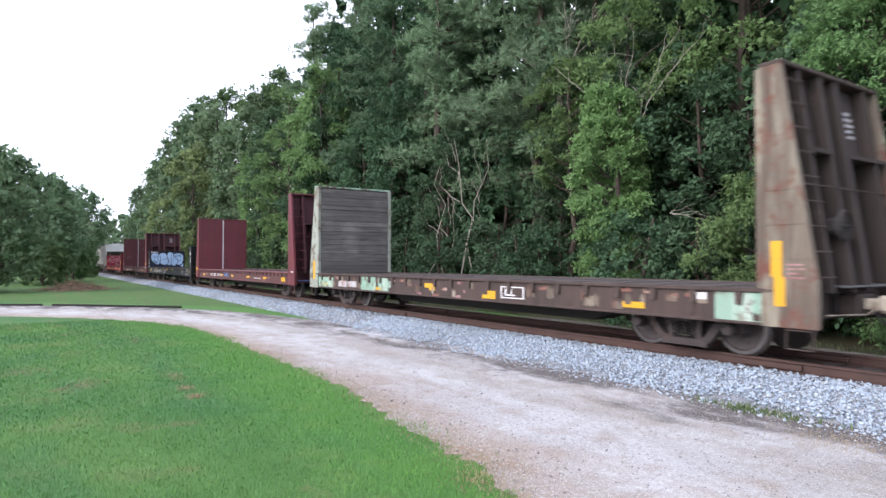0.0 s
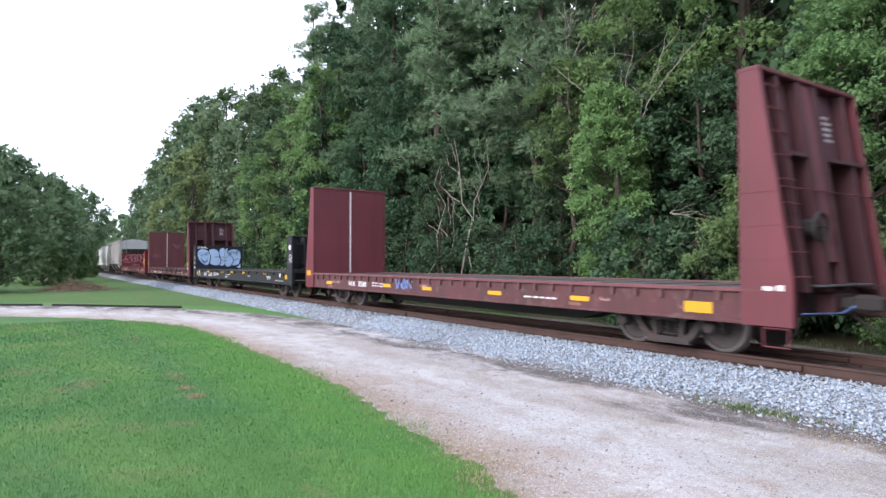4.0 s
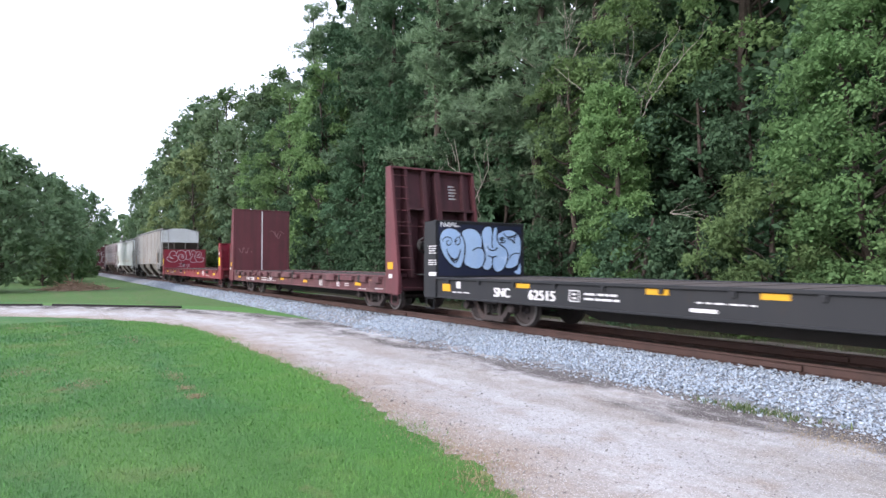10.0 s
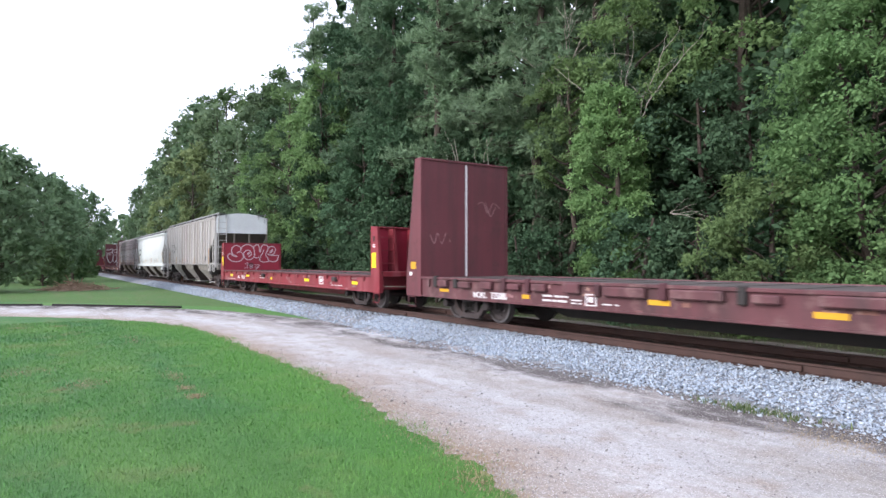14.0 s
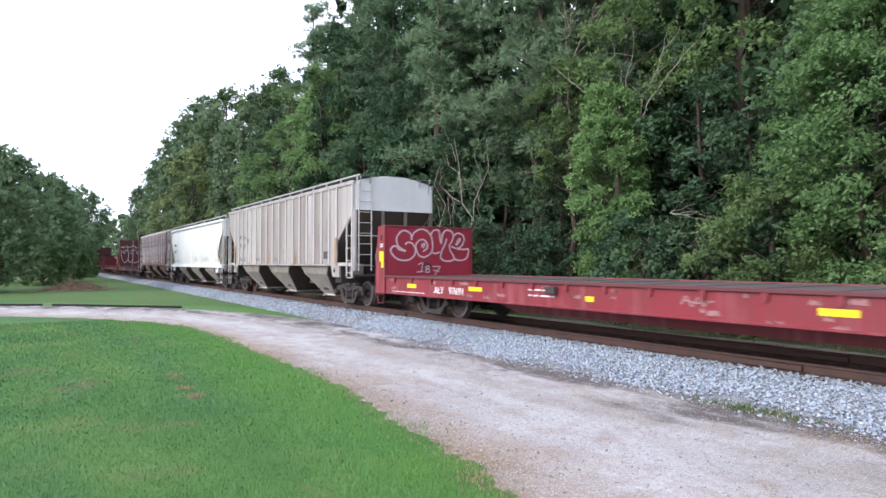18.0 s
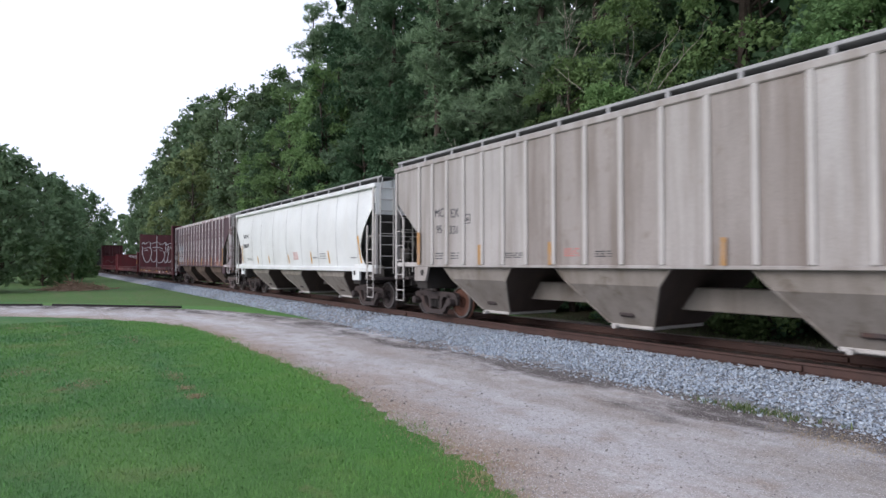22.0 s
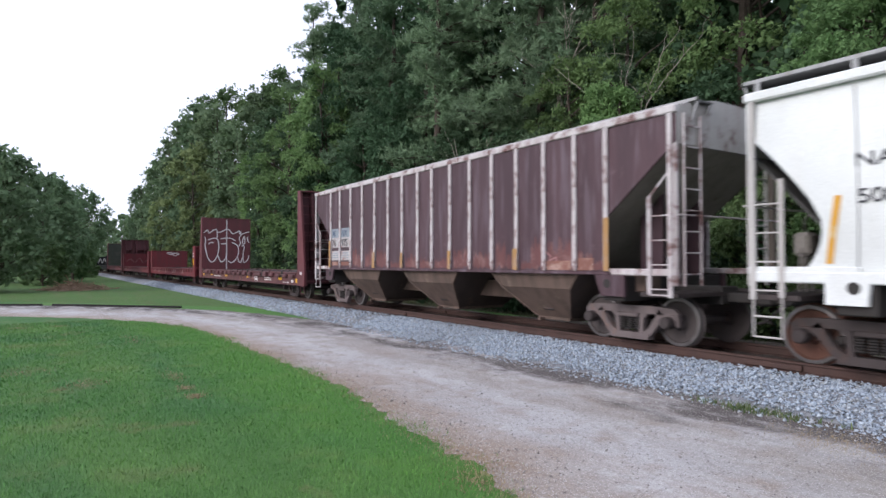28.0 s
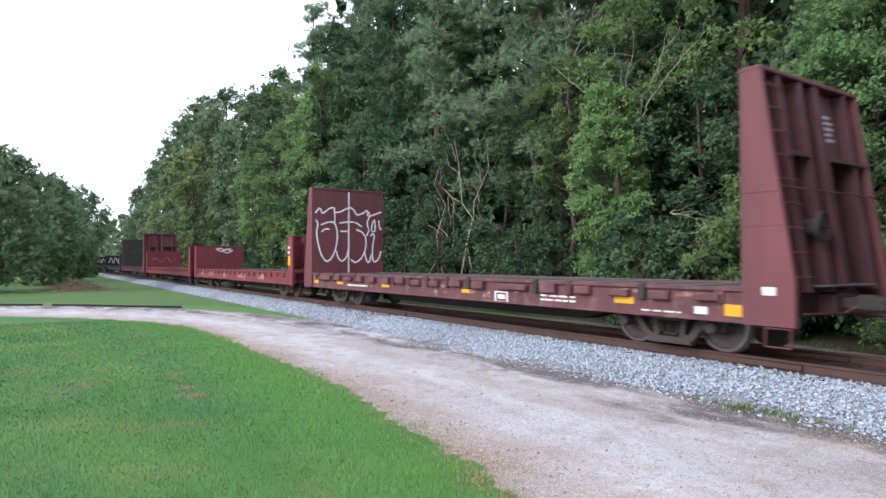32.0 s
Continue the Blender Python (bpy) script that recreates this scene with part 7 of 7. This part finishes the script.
def make_tree(name, kind, height, spread, low, clumps, per, leaf, size, seed, label, full=0.6):
    """A trunk with limbs and a crown of leaf clumps; stands at the origin."""
    rng = np.random.default_rng(seed)
    tr = thing(name, label, "bush" if name == "bush" else "tree", "trees of the wood")
    mb = MB()
    r = height * 0.011 + 0.05
    limb_path(mb, (0, 0, -0.1), (rng.normal() * 0.3, rng.normal() * 0.3, height * 0.93), r, 0.04, rng, 0.05, 9)
    C = []
    if kind == "pine":
        # whorls of drooping limbs, each carrying flat sprays
        z = height * low
        while z < height * 0.97:
            u = (z - height * low) / (height * (1 - low))
            for k in range(5 if u < 0.8 else 3):
                a = rng.random() * 6.2832
                w = spread * (1.0 - 0.72 * u ** 1.4) * (0.6 + 0.4 * rng.random())
                droop = -0.12 * w * (1 - u) + 0.2 * w * u
                tip = (w * math.cos(a), w * math.sin(a), z + droop)
                limb_path(mb, (0, 0, z), tip, 0.055 * (1 - 0.6 * u) + 0.01, 0.012, rng, 0.2, 4)
                m = max(2, int(w * 1.8))
                for j in range(m):
                    q = 0.14 + 0.9 * (j + rng.random() * 0.6) / m
                    sd = rng.normal() * 0.35 * q
                    rr = (0.46 + 0.32 * rng.random()) * spread / 4.6
                    C.append((tip[0] * q - sd * math.sin(a), tip[1] * q + sd * math.cos(a), z + droop * q + rng.normal() * 0.16, rr, rr * 0.55))
            z += height * (0.03 + 0.034 * rng.random())
        per = max(40, int(clumps * per / len(C)))
    else:
        lobes = [(rng.random() * 6.2832, low + (0.95 - low) * (i + rng.random()) / 9, 0.75 + 0.5 * rng.random()) for i in range(9)]
        for i in range(clumps):
            u = (i + rng.random()) / clumps
            z = height * (low + (0.97 - low) * u)
            a = rng.random() * 6.2832
            prof = math.sin(math.pi * min(0.16 + 0.80 * u, 1)) ** full
            bulge = 0.72
            for la, lz, ls in lobes:
                da = (a - la + math.pi) % 6.2832 - math.pi
                bulge = max(bulge, ls * math.exp(-(da / 0.9) ** 2 - ((z / height - lz) / 0.13) ** 2))
            w = spread * prof * bulge * (0.45 + 0.55 * rng.random() ** 0.5)
            rr = spread * (0.11 + 0.12 * rng.random() ** 1.5) + 0.13
            c = (w * math.cos(a), w * math.sin(a), z)
            C.append((*c, rr, rr * 0.62))
            if i % 3 == 0 and w > 0.5:
                limb_path(mb, (0, 0, max(z - w * 0.6, 0.6)), c, r * 0.28 * (1 - 0.6 * u) + 0.015, 0.012, rng, 0.25, 4)
    part("trunk", mb, M_bark, tr, "tapered trunk with limbs")
    if kind == "pine":
        me = needles_mesh("crown", rng, C, per, size)
    else:
        me = leaves_mesh("crown", rng, C, per, size, 0.45, 1.2, 0.3, 0.31)
    part("crown", me, leaf, tr, "")
    return tr


def plant(proto, spots, seed):
    """Sets a tree and its copies at (x, y, scale)."""
    rnd = random.Random(seed)
    for i, (x, y, s) in enumerate(spots):
        m = pose(x, y, 0, rnd.uniform(-2, 2), rnd.uniform(-2, 2), rnd.uniform(0, 360))
        tree = proto if i == 0 else copy_thing(proto, m)
        tree.matrix_basis = m @ Matrix.Diagonal((s, s, s, 1))


def row(x0, x1, y0, y1, step, s0, s1, seed):
    rnd = random.Random(seed)
    out, y = [], y0
    while y < y1:
        out.append((rnd.uniform(x0, x1), y + rnd.uniform(-0.3, 0.3) * step, rnd.uniform(s0, s1)))
        y += step
    return out


# the wood's edge nearest the camera
plant(make_tree("maple_tree", "broad", 9.4, 3.2, 0.03, 160, 450, M_leaf_pale, 0.098, 3, "bright green maple tree at the wood's edge"), [(17.7, 6.9, 1.0)], 3)
plant(make_tree("maple_tree", "broad", 4.4, 2.3, 0.0, 56, 315, M_leaf_pale, 0.098, 33, "low spreading maple sapling before the thicket"), [(16.4, 8.9, 1.0), (16.2, 5.0, 0.8)], 33)
plant(make_tree("maple_tree", "broad", 10.4, 3.2, 0.03, 110, 120, M_leaf_pale, 0.18, 23, "bright green maple tree leaning to the track"), [(17.2, 1.9, 1.0)], 23)
plant(make_tree("vine_covered_tree", "broad", 8.4, 1.6, 0.02, 120, 405, M_leaf_vine, 0.092, 8, "slender tree wrapped in bright green vines", 0.35), [(16.7, 14.5, 1.0)], 8)
plant(make_tree("sweetgum_tree", "broad", 21, 4.8, 0.40, 130, 207, M_leaf_pale, 0.16, 13, "tall sweetgum tree with high yellow-green crown"), [(21.6, 12.6, 1.0), (19.8, 3.5, 1.0)], 13)
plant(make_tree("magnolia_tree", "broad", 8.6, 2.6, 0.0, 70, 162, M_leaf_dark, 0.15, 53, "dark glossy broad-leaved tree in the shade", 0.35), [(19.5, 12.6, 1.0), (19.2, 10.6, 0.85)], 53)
plant(make_tree("sweetgum_tree", "broad", 12.2, 2.3, 0.5, 60, 198, M_leaf_pale, 0.115, 54, "thin yellow-green sweetgum crown above the vines", 0.5), [(18.2, 14.9, 1.0), (17.9, 17.6, 0.85)], 54)
plant(make_tree("oak_tree", "broad", 20, 4.6, 0.08, 150, 180, M_leaf_dark, 0.18, 2, "tall dark green oak tree hung with vines"), [(23.5, 15.5, 0.95), (20.5, 33.5, 1.05), (19.5, 43, 1.0)], 2)
plant(make_tree("pine_tree", "pine", 25, 4.9, 0.25, 150, 430, M_needle, 0.3, 4, "tall blue-green pine tree with drooping limbs"), [(19.6, 21.9, 1.0), (20.5, 38.5, 1.05), (22.3, 55.0, 1.08)], 4)
plant(make_tree("pine_tree", "pine", 23, 4.5, 0.34, 150, 400, M_needle, 0.3, 5, "slender pine tree with bare lower trunk"), [(19.6, 29.6, 1.05), (23, 19.5, 1.05), (22.6, 46.6, 1.12), (23.5, 55.5, 1.14), (19.6, 17.9, 0.98)], 5)
plant(make_tree("hardwood_tree", "broad", 14, 3.6, 0.04, 110, 135, M_leaf_dark, 0.185, 1, "leafy hardwood tree draped in creepers"), [(18.3, 27.5, 0.66), (18.2, 39.5, 0.7), (18.6, 19.0, 0.5), (18.2, 54.5, 1.15), (18.2, 33.5, 0.85), (18.0, 36.5, 0.8), (18.4, 43.5, 0.95)], 1)
plant(make_tree("bush", "broad", 3.6, 2.0, 0.0, 40, 99, M_leaf_dark, 0.122, 6, "dense leafy undergrowth bush at the wood's edge"), row(15.9, 16.8, 10.5, 64, 3.8, 0.75, 1.15, 6), 6)
plant(make_tree("bush", "broad", 4.2, 2.2, 0.0, 40, 72, M_leaf_dark, 0.15, 7, "dark leafy undergrowth bush among the trees"), row(16.8, 18.4, 9.5, 66, 4.4, 0.8, 1.25, 7), 7)

plant(make_tree("sweetgum_tree", "broad", 15, 3.2, 0.05, 110, 180, M_leaf_olive, 0.16, 25, "tall yellow-green sweetgum tree before the pines", 0.5), [(17.2, 43.0, 1.12), (17.4, 49.5, 1.1), (17.6, 57.5, 0.85)], 25)

# further along the line
plant(make_tree("hardwood_tree", "broad", 20, 4.0, 0.03, 120, 72, M_leaf_far, 0.36, 20, "tall full hardwood tree along the line"), [(19.0, 61, 0.98), (18.6, 70, 0.92), (19.2, 80, 1.12), (18.8, 90, 1.25), (19.0, 102, 1.25), (19.2, 116, 1.2), (19, 130, 1.08), (19, 146, 0.95)], 20)
plant(make_tree("oak_tree", "broad", 22, 4.6, 0.03, 110, 80, M_leaf, 0.34, 21, "tall dark oak tree along the line"), [(20.6, 61.0, 1.0), (21.5, 66, 1.0), (21.5, 75, 1.02), (21.5, 86, 1.2), (21.5, 96, 1.25), (21.5, 109, 1.2), (21, 123, 1.1), (20.5, 138, 0.95), (20, 155, 0.85)], 21)
plant(make_tree("poplar_tree", "broad", 15, 3.8, 0.02, 110, 110, M_leaf_poplar, 0.28, 22, "pale yellow-green poplar tree before the wood"), [(16.0, 78.5, 1.08), (17.0, 110, 0.85)], 22)
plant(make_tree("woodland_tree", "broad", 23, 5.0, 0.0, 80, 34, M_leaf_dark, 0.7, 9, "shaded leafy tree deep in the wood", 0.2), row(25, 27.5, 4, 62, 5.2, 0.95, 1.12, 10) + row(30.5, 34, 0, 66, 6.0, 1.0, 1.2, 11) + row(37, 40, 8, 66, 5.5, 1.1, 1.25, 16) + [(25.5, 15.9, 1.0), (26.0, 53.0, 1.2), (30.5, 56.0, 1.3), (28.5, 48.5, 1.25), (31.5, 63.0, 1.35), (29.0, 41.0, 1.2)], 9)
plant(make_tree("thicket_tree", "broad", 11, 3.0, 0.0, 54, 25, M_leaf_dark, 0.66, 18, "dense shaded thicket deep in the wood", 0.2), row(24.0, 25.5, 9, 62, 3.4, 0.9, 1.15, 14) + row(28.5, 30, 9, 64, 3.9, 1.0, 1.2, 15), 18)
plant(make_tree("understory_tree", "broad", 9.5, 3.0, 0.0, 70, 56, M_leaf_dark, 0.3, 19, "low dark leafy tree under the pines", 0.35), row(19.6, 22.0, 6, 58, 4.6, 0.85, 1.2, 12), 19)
plant(make_tree("far_tree", "broad", 18, 6.0, 0.03, 56, 20, M_leaf_far, 1.0, 17, "distant leafy tree in the wood"), row(19, 24, 165, 400, 14, 0.85, 1.05, 9) + row(26, 32, 66, 160, 14, 0.95, 1.15, 13), 17)

# trees on the lawn side, and where the line is lost to view
plant(make_tree("lawn_tree", "broad", 9.6, 4.2, 0.09, 140, 54, M_leaf_far, 0.33, 12, "round leafy tree on the lawn", 0.5), [(-2.4, 50, 1.0), (-7.0, 53, 1.1), (0.3, 72, 1.12), (-5, 75, 1.3)], 12)
plant(make_tree("lawn_tree", "broad", 11, 4.4, 0.3, 100, 54, M_leaf_far, 0.32, 14, "spreading dark tree beside the railway", 0.5), [(3.6, 84, 1.0), (2.0, 100, 1.0), (4.6, 112, 1.1), (4.8, 130, 1.2), (5.0, 150, 1.3), (4.6, 170, 1.4)], 14)
plant(make_tree("far_bush", "broad", 5, 3.4, 0.0, 60, 44, M_leaf, 0.42, 15, "thicket of bushes beside the railway"), [(0.5, 63, 0.8), (2.6, 76, 0.8), (5.0, 95, 0.8), (5.6, 108, 1.0), (6.0, 122, 1.1), (6.2, 140, 1.2), (4, 130, 1.4)], 15)
plant(make_tree("far_tree", "broad", 20, 6.0, 0.02, 80, 36, M_leaf_dark, 0.75, 16, "distant leafy tree closing the view"), [(4, 175, 0.6), (3, 205, 0.75), (0, 240, 0.9), (7, 270, 0.9), (12, 320, 0.9), (18, 345, 1.0), (-8, 280, 1.0), (2, 330, 1.0), (-20, 300, 1.0)], 16)

# bare dead branches
def dead(x, y, seed, size, z=0.0):
    rng = np.random.default_rng(seed)
    t = thing("dead_tree", "bleached bare dead branches in the undergrowth", "dead tree", at=pose(x, y, z))
    for k in range(2):
        mb = MB()
        a = (-0.4 + 0.8 * rng.random(), -0.5 + 0.9 * k + rng.normal() * 0.15)
        top = Vector((a[0], a[1] * 0.9, 3.2 + 1.6 * rng.random())) * size
        limb_path(mb, (0, a[1] * 0.15, 0), top, 0.03 * size, 0.01, rng, 0.35, 6)
        for j in range(4):
            b = top * (0.5 + 0.12 * j)
            limb_path(mb, b, b + Vector((rng.normal() * 0.25, rng.normal() * 0.7, 0.5 + 0.5 * rng.random())) * size, 0.011 * size, 0.004, rng, 0.4, 4)
        part("branch", mb, M_deadwood, t, "")


dead(17.1, 26.2, 41, 1.55)
dead(17.2, 23.8, 42, 1.7)
t = thing("dead_branch", "fallen pale branch caught among the leaves", "branch", at=pose(16.0, 10.9, 3.5))
rng = np.random.default_rng(44)
for k in range(5):
    mb = MB()
    limb_path(mb, (0.3, 1.0, 0.0), (0.1 * k, -0.9 + 0.33 * k, 0.22 * k - 0.45), 0.007, 0.003, rng, 0.22, 6)
    part("branch", mb, M_deadwood, t, "")

def bare_limbs(x, y, z, seed, size, label):
    """Leafless twisting limbs hung with dry creepers."""
    rng = np.random.default_rng(seed)
    t = thing("bare_limbs", label, "branch", at=pose(x, y, z))
    for k in range(6):
        mb = MB()
        p = Vector((0, rng.normal() * 0.25, 0))
        d = Vector((rng.normal() * 0.15, rng.normal() * 0.35, 1.0))
        r = 0.035 * size
        for j in range(5):
            q = p + d.normalized() * (0.75 * size)
            limb_path(mb, p, q, r, r * 0.72, rng, 0.3, 3)
            if j > 0:
                f = q + Vector((rng.normal() * 0.3, rng.normal() * 0.6, 0.35 + 0.4 * rng.random())) * size
                limb_path(mb, q, f, r * 0.5, 0.004, rng, 0.35, 4)
            p, r = q, r * 0.72
            d += Vector((rng.normal() * 0.2, rng.normal() * 0.35, 0.0))
        part("limb", mb, M_deadwood, t, "")


bare_limbs(17.6, 14.2, 6.2, 61, 1.1, "pale bare limbs hung with dry creepers above the vines")
bare_limbs(18.4, 18.6, 8.6, 62, 1.15, "grey leafless limbs among the pines")

# timbers along the far side of the drive, brush pile on the lawn
for (a, b) in (((-14.0, 42.6), (0.25, 33.35)), ((0.65, 33.1), (5.25, 28.45))):
    t = thing("edging_log", "long dark log lying along the drive", "log", "logs along the drive")
    mb = MB()
    limb_path(mb, (*a, 0.05), (*b, 0.05), 0.06, 0.055, np.random.default_rng(5), 0.004, 8)
    part("log", mb, M_log, t, "")
t = thing("brush_pile", "low heap of dry brown branches and pine straw", "brush pile", at=pose(2.4, 51.5, 0))
mb = MB()
rng = np.random.default_rng(46)
for k in range(260):
    c = Vector((rng.normal() * 0.9, rng.normal() * 0.9, 0))
    c.z = 0.5 * math.exp(-(c.x / 1.4) ** 2 - (c.y / 1.2) ** 2) * rng.random() + 0.05
    d = Vector((rng.normal(), rng.normal(), rng.normal() * 0.25)).normalized() * (0.35 + 0.5 * rng.random())
    mb.cyl(c - d, c + d, 0.03, 0.012, 5)
tagged(part("brush", mb, M_brush, t, ""), kind="stuff")
part("heap", MB().lathe([(0.0, 1.8), (0.12, 1.4), (0.24, 1.0), (0.33, 0.5), (0.36, 0.0)], (0, 0, 0), "z", 20), M_brush, t, "")


for ob in carG.children:
    if ob.name.split(".")[0] in ("seam", "reflector", "marking", "lettering"):
        ob.matrix_basis = pose(0, 0.125, 0) @ ob.matrix_basis
broad = Matrix.Diagonal((1.06, 1, 1, 1))
for ob in carE.children:
    if not ob.name.startswith("truck"):
        ob.matrix_basis = broad @ ob.matrix_basis


def motions():
    off = -8.9 * math.tan(radians(HEAD))
    times = [0.5 * i for i in range(65)]
    for car, mid in ROLLING:
        walk(car, [(t, pose(TX, off + V * (mid - roll(t)), RAIL)) for t in times])
    fine = [0.1 * i for i in range(321)]
    turn = [math.degrees(V * roll(t) / WR) for t in fine]
    for ws, ya in WHEELS:
        walk(ws, [(t, pose(0, ya, WR, a)) for t, a in zip(fine, turn)])


motions()
